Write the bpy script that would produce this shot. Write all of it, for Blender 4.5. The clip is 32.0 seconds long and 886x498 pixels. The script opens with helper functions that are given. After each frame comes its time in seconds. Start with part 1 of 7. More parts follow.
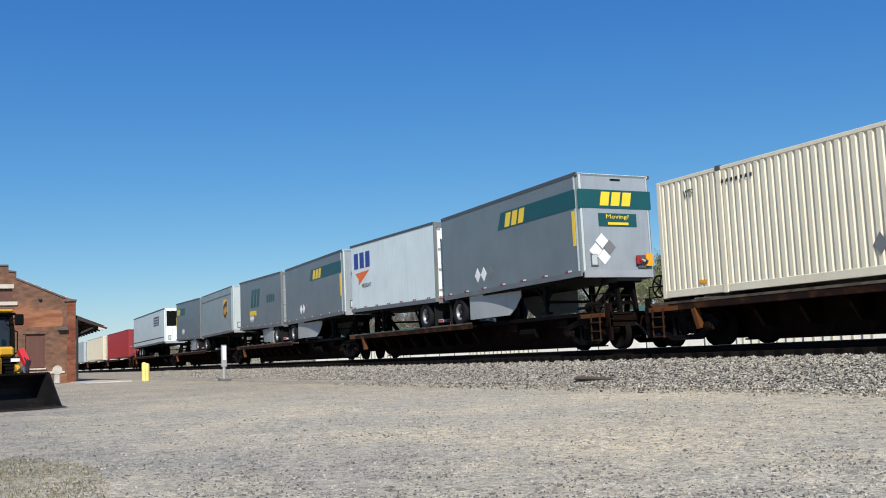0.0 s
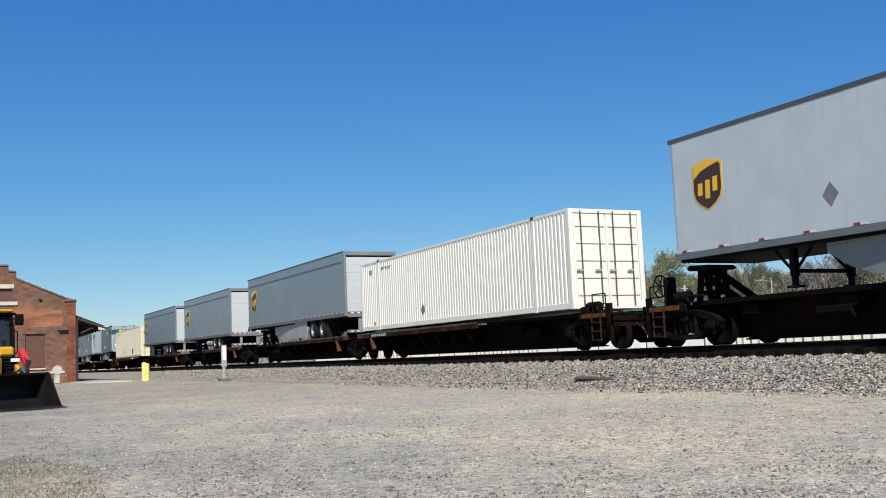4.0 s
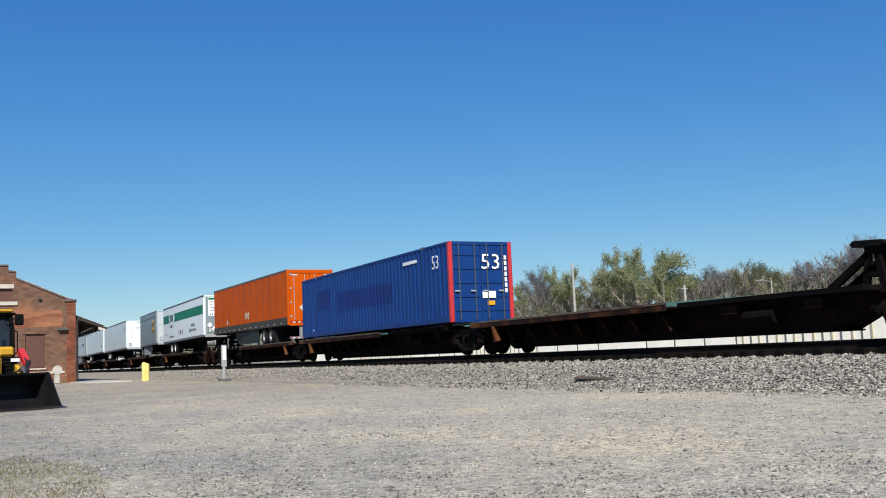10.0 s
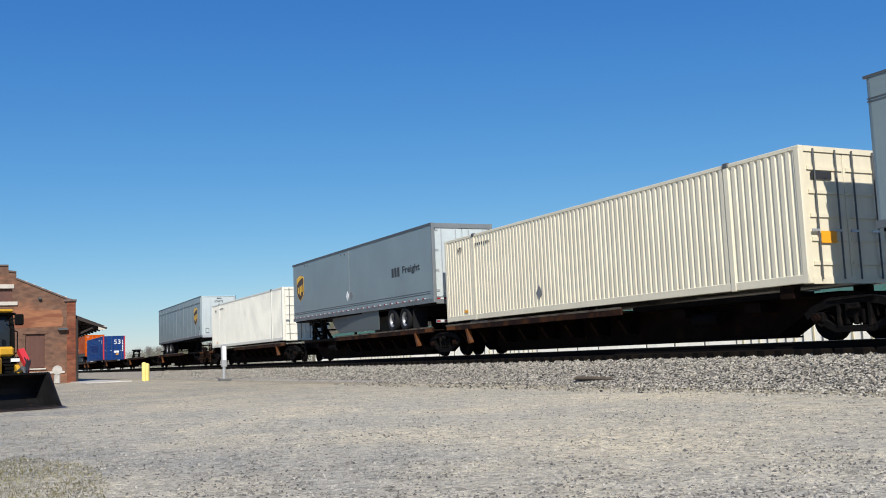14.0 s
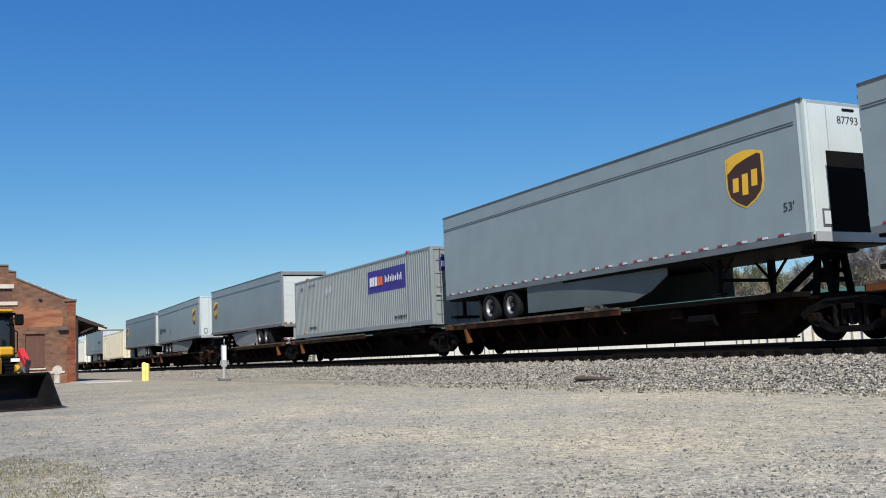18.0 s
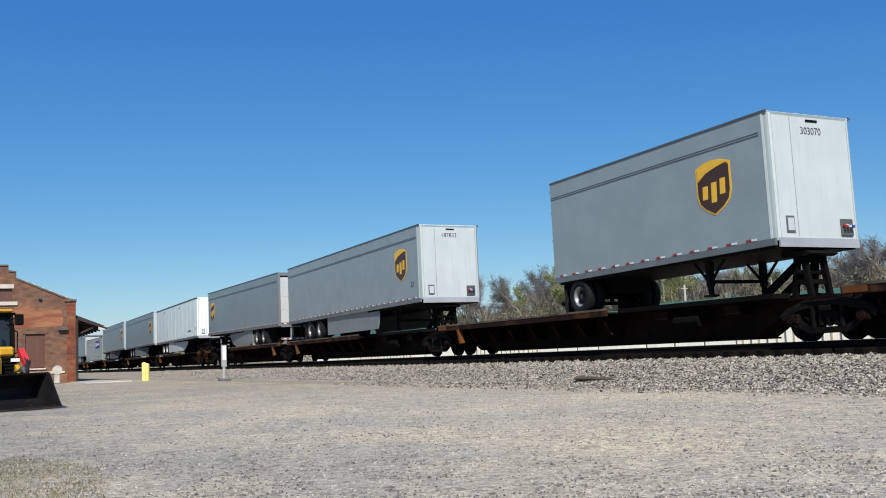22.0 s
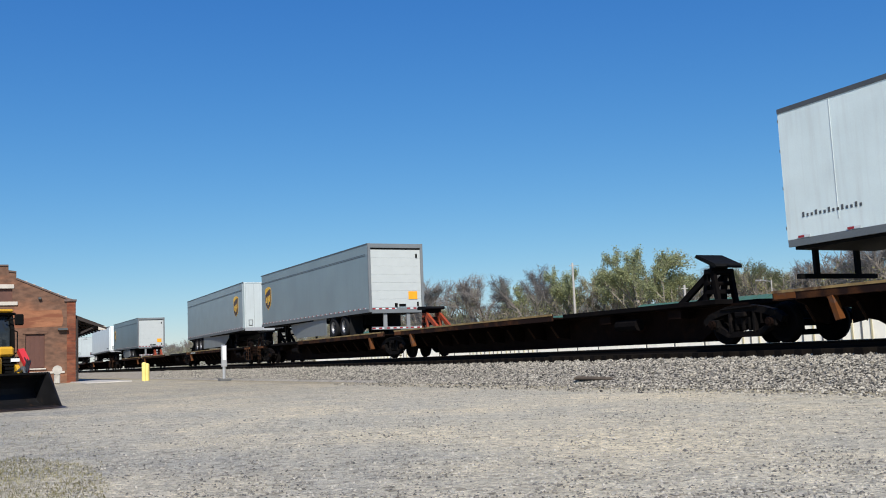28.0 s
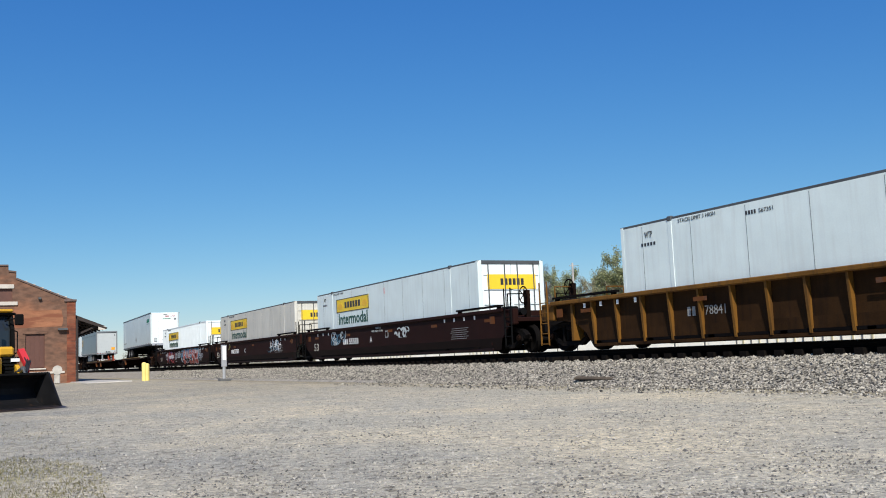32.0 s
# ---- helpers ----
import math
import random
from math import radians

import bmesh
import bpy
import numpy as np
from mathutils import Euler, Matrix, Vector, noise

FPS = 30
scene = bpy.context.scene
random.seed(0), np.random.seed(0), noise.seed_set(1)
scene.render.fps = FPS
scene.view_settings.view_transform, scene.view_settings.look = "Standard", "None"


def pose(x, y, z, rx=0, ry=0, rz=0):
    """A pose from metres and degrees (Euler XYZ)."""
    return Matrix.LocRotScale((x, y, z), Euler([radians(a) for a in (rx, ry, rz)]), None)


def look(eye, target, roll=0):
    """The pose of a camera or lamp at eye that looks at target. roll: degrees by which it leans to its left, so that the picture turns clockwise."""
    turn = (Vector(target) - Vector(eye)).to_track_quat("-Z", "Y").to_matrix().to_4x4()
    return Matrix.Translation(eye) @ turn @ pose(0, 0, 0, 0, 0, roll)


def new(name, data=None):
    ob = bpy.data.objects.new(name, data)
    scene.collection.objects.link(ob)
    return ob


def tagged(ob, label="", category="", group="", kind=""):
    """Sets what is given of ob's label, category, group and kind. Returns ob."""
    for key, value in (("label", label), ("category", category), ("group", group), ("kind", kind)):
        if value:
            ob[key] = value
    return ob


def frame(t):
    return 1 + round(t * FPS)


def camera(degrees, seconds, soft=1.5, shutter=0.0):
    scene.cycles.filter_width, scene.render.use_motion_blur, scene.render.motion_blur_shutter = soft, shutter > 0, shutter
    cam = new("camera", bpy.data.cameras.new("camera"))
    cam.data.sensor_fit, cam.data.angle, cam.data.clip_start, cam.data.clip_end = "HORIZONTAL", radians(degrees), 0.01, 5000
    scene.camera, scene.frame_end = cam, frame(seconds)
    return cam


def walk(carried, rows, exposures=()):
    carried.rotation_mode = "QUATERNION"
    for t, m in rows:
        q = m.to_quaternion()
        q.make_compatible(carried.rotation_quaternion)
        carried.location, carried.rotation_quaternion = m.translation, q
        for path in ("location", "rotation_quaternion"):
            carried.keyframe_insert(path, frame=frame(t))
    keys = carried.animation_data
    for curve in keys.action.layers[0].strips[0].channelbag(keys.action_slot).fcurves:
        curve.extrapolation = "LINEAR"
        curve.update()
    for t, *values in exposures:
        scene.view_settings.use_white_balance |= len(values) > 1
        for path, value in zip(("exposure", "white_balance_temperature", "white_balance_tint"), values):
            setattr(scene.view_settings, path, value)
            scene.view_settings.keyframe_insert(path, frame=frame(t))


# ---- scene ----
# The camera stands still beside the yard, 0.9 m above the gravel.
EYE = Vector((0.0, 0.0, 0.9))
HEADING, TILT, LEAN = radians(63.34), radians(6.26), -2.44
AIM = Vector((-math.sin(HEADING) * math.cos(TILT), math.cos(HEADING) * math.cos(TILT), math.sin(TILT)))
cam = camera(49.29, 32.0, soft=1.0)
walk(cam, [(0.0, look(EYE, EYE + AIM, LEAN)), (32.0, look(EYE, EYE + AIM, LEAN))],
     [(0.0, 0.15), (6.65, 0.15), (6.95, -0.09), (7.35, -0.03), (7.7, 0.15), (23.6, 0.15), (23.9, -0.07), (24.2, -0.01), (24.5, 0.15), (32.0, 0.15)])

# ---- plan, metres: the track runs along X, the train goes towards -X ----
TRACK_Y = 16.81
RAIL_Z = 0.86
BASE_Z = 0.75  # datum of the cars and their loads
HALF = 1.295


def run(t):
    """How far the train has gone after t seconds."""
    return 23.597 * t - 0.00697 * t * t


# ---- sky and sun ----
SUN = Vector((0.70, -0.275, 0.66)).normalized()
world = bpy.data.worlds.new("sky")
scene.world = world
world.use_nodes = True
wn = world.node_tree.nodes
sky = wn.new("ShaderNodeTexSky")
sky.sky_type = "NISHITA"
sky.sun_disc = False
sky.sun_elevation = math.asin(SUN.z)
sky.sun_rotation = math.atan2(SUN.x, SUN.y)
sky.altitude = 150
sky.air_density, sky.dust_density, sky.ozone_density = 1.0, 0.1, 1.5
deep = wn.new("ShaderNodeHueSaturation")
deep.inputs["Saturation"].default_value = 1.15
world.node_tree.links.new(sky.outputs[0], deep.inputs["Color"])
cool = wn.new("ShaderNodeMix")
cool.data_type, cool.blend_type = "RGBA", "MULTIPLY"
cool.inputs[0].default_value = 1.0
cool.inputs[7].default_value = (0.84, 1.0, 1.10, 1.0)
world.node_tree.links.new(deep.outputs[0], cool.inputs[6])
even = wn.new("ShaderNodeGamma")
even.inputs["Gamma"].default_value = 0.90
world.node_tree.links.new(cool.outputs[2], even.inputs["Color"])
blue = wn.new("ShaderNodeMix")
blue.data_type, blue.blend_type = "RGBA", "MULTIPLY"
blue.inputs[0].default_value = 1.0
blue.inputs[7].default_value = (0.69, 1.0, 1.28, 1.0)
world.node_tree.links.new(even.outputs[0], blue.inputs[6])
split, join = wn.new("ShaderNodeSeparateColor"), wn.new("ShaderNodeCombineColor")
world.node_tree.links.new(blue.outputs[2], split.inputs[0])
for band, (power, gain) in enumerate(((1.35, 0.85), (1.0, 1.015), (0.6, 2.29))):
    raised, scaled = wn.new("ShaderNodeMath"), wn.new("ShaderNodeMath")
    raised.operation, scaled.operation = "POWER", "MULTIPLY"
    raised.inputs[1].default_value, scaled.inputs[1].default_value = power, gain
    world.node_tree.links.new(split.outputs[band], raised.inputs[0])
    world.node_tree.links.new(raised.outputs[0], scaled.inputs[0])
    world.node_tree.links.new(scaled.outputs[0], join.inputs[band])
world.node_tree.links.new(join.outputs[0], wn["Background"].inputs[0])
wn["Background"].inputs[1].default_value = 0.079
sun = new("sun", bpy.data.lights.new("sun", "SUN"))
sun.data.energy, sun.data.angle, sun.data.color = 5.0, radians(0.53), (1.0, 0.95, 0.87)
sun.matrix_world = look((30, -20, 60), Vector((30, -20, 60)) - SUN)
scene.view_settings.exposure = 0.15


# ---- materials ----
def surface(name, color, rough=0.5, metal=0.0, vary=0.12, scale=1.2, grain=40.0, bump=0.08, streak=0.0,
            dirt=(0.10, 0.08, 0.06), patch=None, patch_at=0.6, patch_scale=2.0, squash=(1, 1, 1), gloss=0.5):
    m = bpy.data.materials.new(name)
    m.use_nodes = True
    nt = m.node_tree
    n, link = nt.nodes, nt.links.new
    bsdf = n["Principled BSDF"]
    bsdf.inputs["Roughness"].default_value = rough
    bsdf.inputs["Metallic"].default_value = metal
    bsdf.inputs["Specular IOR Level"].default_value = gloss
    co, info = n.new("ShaderNodeTexCoord"), n.new("ShaderNodeObjectInfo")
    shift = n.new("ShaderNodeVectorMath")
    shift.operation = "MULTIPLY_ADD"
    shift.inputs[1].default_value = squash
    scat = n.new("ShaderNodeMath")
    scat.operation = "MULTIPLY"
    scat.inputs[1].default_value = 90.0
    link(info.outputs["Random"], scat.inputs[0])
    link(co.outputs["Object"], shift.inputs[0])
    link(scat.outputs[0], shift.inputs[2])

    def tex(sc, detail, vec):
        t = n.new("ShaderNodeTexNoise")
        t.inputs["Scale"].default_value, t.inputs["Detail"].default_value = sc, detail
        link(vec, t.inputs["Vector"])
        return t

    def mix(fac, a, b, mode="MIX"):
        k = n.new("ShaderNodeMix")
        k.data_type, k.blend_type = "RGBA", mode
        for value, socket in ((fac, k.inputs[0]), (a, k.inputs[6]), (b, k.inputs[7])):
            if isinstance(value, bpy.types.NodeSocket):
                link(value, socket)
            elif isinstance(value, float):
                socket.default_value = value
            else:
                socket.default_value = (*value, 1.0)
        return k.outputs[2]

    def ramp(src, lo, hi):
        r = n.new("ShaderNodeMapRange")
        r.inputs[1].default_value, r.inputs[2].default_value = lo, hi
        link(src, r.inputs[0])
        return r.outputs[0]

    big, fine = tex(scale, 3.0, shift.outputs[0]), tex(grain, 3.0, shift.outputs[0])
    dark = tuple(c * (1 - vary) for c in color)
    light = tuple(min(1.0, c * (1 + vary)) for c in color)
    col = mix(ramp(big.outputs[0], 0.3, 0.7), dark, light)
    if patch:
        spots = tex(patch_scale, 4.0, shift.outputs[0])
        col = mix(ramp(spots.outputs[0], patch_at - 0.06, patch_at + 0.06), col, patch)
    if streak > 0:
        st = n.new("ShaderNodeVectorMath")
        st.operation = "MULTIPLY"
        st.inputs[1].default_value = (5.0, 5.0, 0.35)
        link(shift.outputs[0], st.inputs[0])
        runs = tex(1.6, 4.0, st.outputs[0])
        amount = n.new("ShaderNodeMath")
        amount.operation = "MULTIPLY"
        amount.inputs[1].default_value = streak
        link(ramp(runs.outputs[0], 0.48, 0.8), amount.inputs[0])
        col = mix(amount.outputs[0], col, dirt)
    g = tuple((1 - vary * 0.7,)) * 3
    col = mix(ramp(fine.outputs[0], 0.35, 0.65), mix(1.0, col, g, "MULTIPLY"), col)
    link(col, bsdf.inputs["Base Color"])
    bp = n.new("ShaderNodeBump")
    bp.inputs["Strength"].default_value, bp.inputs["Distance"].default_value = bump, 0.02
    link(fine.outputs[0], bp.inputs["Height"])
    link(bp.outputs[0], bsdf.inputs["Normal"])
    return m


WHITE = surface("white_paint", (0.70, 0.79, 0.765), 0.45, vary=0.05, streak=0.22, dirt=(0.42, 0.40, 0.37))
BRIGHT = surface("clean_white_paint", (0.80, 0.86, 0.85), 0.4, vary=0.04, streak=0.1, dirt=(0.5, 0.48, 0.45))
GREY = surface("grey_trailer_paint", (0.207, 0.263, 0.272), 0.42, vary=0.08, scale=0.5, streak=0.25, dirt=(0.165, 0.19, 0.192))
MIDGREY = surface("mid_grey_trailer_paint", (0.246, 0.303, 0.310), 0.42, vary=0.07, streak=0.32, dirt=(0.27, 0.26, 0.25))
PALE = surface("pale_grey_paint", (0.48, 0.53, 0.53), 0.42, vary=0.05, streak=0.2, dirt=(0.32, 0.31, 0.29))
ALU = surface("dull_aluminium_rail", (0.50, 0.51, 0.52), 0.45, 0.5, vary=0.1)
RAILGREY = surface("dull_grey_foot_rail", (0.15, 0.165, 0.168), 0.5, 0.2, vary=0.15)
TRIM = surface("dark_grey_trim", (0.075, 0.08, 0.082), 0.5, vary=0.12)
CREAM = surface("cream_container_paint", (0.73, 0.665, 0.50), 0.5, vary=0.05, streak=0.16, dirt=(0.40, 0.33, 0.22))
OFFWHITE = surface("off_white_container_paint", (0.76, 0.74, 0.645), 0.5, vary=0.05, streak=0.16, dirt=(0.42, 0.37, 0.28))
CGREY = surface("grey_container_paint", (0.215, 0.245, 0.245), 0.5, vary=0.06, streak=0.2, dirt=(0.25, 0.24, 0.22))
TAN = surface("weathered_tan_container_paint", (0.61, 0.59, 0.51), 0.55, vary=0.07, streak=0.3, dirt=(0.33, 0.29, 0.24))
BLUE = surface("blue_container_paint", (0.005, 0.040, 0.175), 0.5, vary=0.10, streak=0.3, dirt=(0.006, 0.025, 0.11), gloss=0.2)
STRIPEGREY = surface("dull_blue_grey_paint", (0.150, 0.185, 0.195), 0.42, vary=0.08, streak=0.3, dirt=(0.12, 0.145, 0.15))
STRIPENOSE = surface("brushed_grey_nose_sheet", (0.33, 0.37, 0.395), 0.42, 0.2, vary=0.08, streak=0.3, dirt=(0.22, 0.25, 0.27))
DOORWHITE = surface("white_roll_door_paint", (0.47, 0.50, 0.49), 0.45, vary=0.03, scale=3.0)
DARKBLUE = surface("painted_out_blue", (0.004, 0.022, 0.125), 0.5, vary=0.08, gloss=0.2)
RED = surface("red_paint", (0.52, 0.03, 0.035), 0.45, vary=0.1)
MAROON = surface("red_container_paint", (0.34, 0.03, 0.035), 0.5, vary=0.1, streak=0.15)
ORANGE = surface("orange_trailer_paint", (0.54, 0.085, 0.002), 0.6, vary=0.06, streak=0.2, dirt=(0.42, 0.05, 0.004), gloss=0.1)
OLIVE = surface("dirty_olive_grey_panel", (0.060, 0.058, 0.047), 0.65, vary=0.15, streak=0.5, dirt=(0.035, 0.032, 0.026), gloss=0.2)
GREEN = surface("green_stripe_paint", (0.003, 0.18, 0.09), 0.45, vary=0.06, gloss=0.25)
DEEPGREEN = surface("dark_green_stripe_paint", (0.008, 0.075, 0.080), 0.4, vary=0.06)
LETTERGREEN = surface("green_lettering", (0.004, 0.07, 0.05), 0.45, vary=0.05)
GOLD = surface("gold_decal", (0.80, 0.46, 0.03), 0.4, vary=0.06)
YELLOW = surface("yellow_decal", (0.85, 0.58, 0.03), 0.4, vary=0.05)
BROWN = surface("brown_decal", (0.055, 0.022, 0.008), 0.4, vary=0.06)
NAVY = surface("navy_decal", (0.02, 0.04, 0.25), 0.4, vary=0.05)
PURPLE = surface("purple_decal", (0.018, 0.010, 0.17), 0.4, vary=0.05)
HOT = surface("orange_decal", (0.85, 0.16, 0.01), 0.4, vary=0.05)
INK = surface("black_lettering", (0.03, 0.03, 0.032), 0.5, vary=0.05)
PLACARD = surface("white_placard", (0.82, 0.82, 0.80), 0.45, vary=0.04)
DIAMOND = surface("grey_placard_holder", (0.22, 0.22, 0.22), 0.5, 0.3)
LENS_RED = surface("red_reflector", (0.30, 0.018, 0.022), 0.3, vary=0.05)
LENS_WHITE = surface("white_reflector", (0.62, 0.64, 0.64), 0.3, vary=0.05)
AMBER = surface("orange_label", (0.85, 0.36, 0.01), 0.5, vary=0.06)
# tyres and running gear: base colours lowered to hold the deep shade underneath
RUBBER = surface("tyre_rubber", (0.010, 0.010, 0.011), 0.85, vary=0.2, bump=0.2, gloss=0.2)
RIM_WHITE = surface("white_steel_rim", (0.72, 0.72, 0.70), 0.45, vary=0.1, patch=(0.25, 0.2, 0.16), patch_at=0.66, patch_scale=5)
RIM_GREY = surface("grey_steel_rim", (0.30, 0.30, 0.31), 0.45, 0.5, vary=0.15)
CHASSIS = surface("shade_black_chassis_steel", (0.006, 0.006, 0.006), 0.75, vary=0.25, gloss=0.08)
RUSTY = surface("shaded_rust_brown_car_steel", (0.011, 0.006, 0.0045), 0.85, vary=0.3, scale=2.5, patch=(0.020, 0.009, 0.005), patch_at=0.63, patch_scale=3, bump=0.2, gloss=0.05)
RUSTDARK = surface("shade_dark_car_steel", (0.006, 0.005, 0.005), 0.85, vary=0.3, scale=2.0, patch=(0.011, 0.007, 0.005), patch_at=0.66, bump=0.2, gloss=0.05)
LIGHTRUST = surface("light_rust_steel", (0.042, 0.021, 0.012), 0.85, vary=0.3, scale=3.0, patch=(0.03, 0.017, 0.012), patch_at=0.6, patch_scale=4, bump=0.2, gloss=0.1)
TRUCKDUST = surface("shaded_dusty_cast_steel", (0.006, 0.005, 0.0048), 0.85, vary=0.35, scale=4.0, patch=(0.016, 0.012, 0.010), patch_at=0.62, patch_scale=5, bump=0.25, gloss=0.08)
HOSE = surface("black_rubber_hose", (0.014, 0.014, 0.015), 0.6, vary=0.2)
DECK = surface("worn_yellow_brown_deck_steel", (0.060, 0.024, 0.010), 0.85, vary=0.3, scale=2.2, patch=(0.018, 0.009, 0.007), patch_at=0.47, patch_scale=1.6, bump=0.2, gloss=0.1)
WARN = surface("worn_orange_marking", (0.125, 0.042, 0.010), 0.7, vary=0.2, gloss=0.2, patch=(0.10, 0.05, 0.03), patch_at=0.62, patch_scale=4)
WHEELSTEEL = surface("shaded_rail_wheel_steel", (0.006, 0.005, 0.0045), 0.8, vary=0.25, gloss=0.06)
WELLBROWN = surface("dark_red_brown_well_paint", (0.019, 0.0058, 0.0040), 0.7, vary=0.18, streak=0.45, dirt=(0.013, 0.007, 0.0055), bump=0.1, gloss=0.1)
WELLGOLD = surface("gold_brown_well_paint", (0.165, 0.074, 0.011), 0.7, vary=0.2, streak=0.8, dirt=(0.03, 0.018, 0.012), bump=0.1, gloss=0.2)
# two darker copies of the skirt grey, with the trailer's shade painted in
DUSKSKIRT = surface("shaded_dark_grey_skirt_panel", (0.085, 0.105, 0.105), 0.5, vary=0.08, streak=0.2)
MIDSKIRT = surface("shaded_grey_skirt_panel", (0.19, 0.21, 0.21), 0.5, vary=0.08, streak=0.2)
SKIRT = surface("grey_skirt_panel", (0.33, 0.35, 0.348), 0.45, vary=0.05, streak=0.15)
RAILSTEEL = surface("shaded_rail_steel", (0.008, 0.006, 0.005), 0.8, vary=0.2, gloss=0.08)
# WELLBROWN darkened: the shade low on the well sides is in the colour
WELLSHADE = surface("shaded_red_brown_paint", (0.014, 0.0055, 0.0045), 0.75, vary=0.2, streak=0.5, dirt=(0.012, 0.008, 0.007), bump=0.1, gloss=0.15)
# panels between the gold ribs, their shade painted into the brown
WELLRECESS = surface("shaded_brown_panel", (0.036, 0.017, 0.006), 0.8, vary=0.3, streak=0.6, dirt=(0.010, 0.007, 0.006), gloss=0.08)
RAILTOP = surface("polished_rail_head", (0.5, 0.48, 0.46), 0.25, 0.9, vary=0.08)
TIEWOOD = surface("shaded_creosoted_tie_wood", (0.009, 0.0075, 0.0065), 0.9, vary=0.3, scale=6, bump=0.3, gloss=0.05)


# ---- building helpers ----
def box(bm, x0, x1, y0, y1, z0, z1):
    v = [bm.verts.new((x, y, z)) for x in (x0, x1) for y in (y0, y1) for z in (z0, z1)]
    for a, b, c, d in ((0, 1, 3, 2), (4, 6, 7, 5), (0, 4, 5, 1), (2, 3, 7, 6), (0, 2, 6, 4), (1, 5, 7, 3)):
        bm.faces.new((v[a], v[b], v[c], v[d]))


def cbox(bm, x0, x1, y0, y1, z0, z1, c=0.02):
    """A box with chamfered edges."""
    v = {}
    for i, x in enumerate((x0, x1)):
        for j, y in enumerate((y0, y1)):
            for k, z in enumerate((z0, z1)):
                sx, sy, sz = c * (1 - 2 * i), c * (1 - 2 * j), c * (1 - 2 * k)
                v[i, j, k] = (bm.verts.new((x, y + sy, z + sz)), bm.verts.new((x + sx, y, z + sz)), bm.verts.new((x + sx, y + sy, z)))
    ids = (0, 1)
    faces = []
    for a in ids:
        faces.append([v[a, j, k][0] for j, k in ((0, 0), (1, 0), (1, 1), (0, 1))])
        faces.append([v[i, a, k][1] for i, k in ((0, 0), (1, 0), (1, 1), (0, 1))])
        faces.append([v[i, j, a][2] for i, j in ((0, 0), (1, 0), (1, 1), (0, 1))])
        for b in ids:
            faces.append([v[a, b, 0][0], v[a, b, 1][0], v[a, b, 1][1], v[a, b, 0][1]])
            faces.append([v[a, 0, b][0], v[a, 1, b][0], v[a, 1, b][2], v[a, 0, b][2]])
            faces.append([v[0, a, b][1], v[1, a, b][1], v[1, a, b][2], v[0, a, b][2]])
            for k in ids:
                faces.append(list(v[a, b, k]))
    made = [bm.faces.new(f) for f in faces]
    bmesh.ops.recalc_face_normals(bm, faces=made)


def prism(bm, pts, a, b, axis="y"):
    """Extrudes a polygon: of (x, z) along y, of (y, z) along x, of (x, y) along z."""
    def at(u, w, s):
        return {"y": (u, s, w), "x": (s, u, w), "z": (u, w, s)}[axis]
    lo = [bm.verts.new(at(u, w, a)) for u, w in pts]
    hi = [bm.verts.new(at(u, w, b)) for u, w in pts]
    made = [bm.faces.new(lo), bm.faces.new(hi[::-1])]
    for i in range(len(pts)):
        j = (i + 1) % len(pts)
        made.append(bm.faces.new((lo[i], hi[i], hi[j], lo[j])))
    bmesh.ops.recalc_face_normals(bm, faces=made)


def bar(bm, p, q, r, n=6, r2=None):
    """A round bar from p to q."""
    p, q = Vector(p), Vector(q)
    t = (q - p).normalized()
    u = t.orthogonal().normalized()
    w = t.cross(u)
    r2 = r if r2 is None else r2
    ring = [[bm.verts.new(c + (u * math.cos(k * math.tau / n) + w * math.sin(k * math.tau / n)) * rad) for k in range(n)]
            for c, rad in ((p, r), (q, r2))]
    for k in range(n):
        j = (k + 1) % n
        bm.faces.new((ring[0][k], ring[0][j], ring[1][j], ring[1][k]))
    bm.faces.new(ring[0][::-1])
    bm.faces.new(ring[1])


def beam(bm, p, q, w, h):
    """A square bar from p to q, w wide along y, h thick."""
    p, q = Vector(p), Vector(q)
    t = (q - p).normalized()
    s = Vector((0, 1, 0)) if abs(t.y) < 0.9 else Vector((1, 0, 0))
    u = t.cross(s).normalized()
    s = u.cross(t).normalized()
    ring = [[bm.verts.new(c + s * (a * w / 2) + u * (b * h / 2)) for a, b in ((-1, -1), (1, -1), (1, 1), (-1, 1))] for c in (p, q)]
    made = [bm.faces.new(ring[0]), bm.faces.new(ring[1][::-1])]
    for k in range(4):
        made.append(bm.faces.new((ring[0][k], ring[1][k], ring[1][(k + 1) % 4], ring[0][(k + 1) % 4])))
    bmesh.ops.recalc_face_normals(bm, faces=made)


def lathe(bm, profile, n=20, at=(0, 0, 0)):
    """Turns a closed profile of (radius, y) round the y axis."""
    rings = []
    for k in range(n):
        a = k * math.tau / n
        rings.append([bm.verts.new((at[0] + r * math.cos(a), at[1] + y, at[2] + r * math.sin(a))) for r, y in profile])
    m = len(profile)
    made = []
    for k in range(n):
        for i in range(m):
            j = (i + 1) % m
            q = (rings[k][i], rings[k][j], rings[(k + 1) % n][j], rings[(k + 1) % n][i])
            f = bm.faces.new(q)
            f.smooth = True
            made.append(f)
    bmesh.ops.recalc_face_normals(bm, faces=made)


MESHES = {}


def shape(key, build, *mats):
    """The mesh that build(bm) makes; alike parts share it."""
    key = (key, *(m.name for m in mats)) if key is not None else None
    if key is not None and key in MESHES:
        return MESHES[key]
    bm = bmesh.new()
    build(bm)
    me = bpy.data.meshes.new("mesh")
    bm.to_mesh(me)
    bm.free()
    for m in mats:
        me.materials.append(m)
    if key is not None:
        MESHES[key] = me
    return me


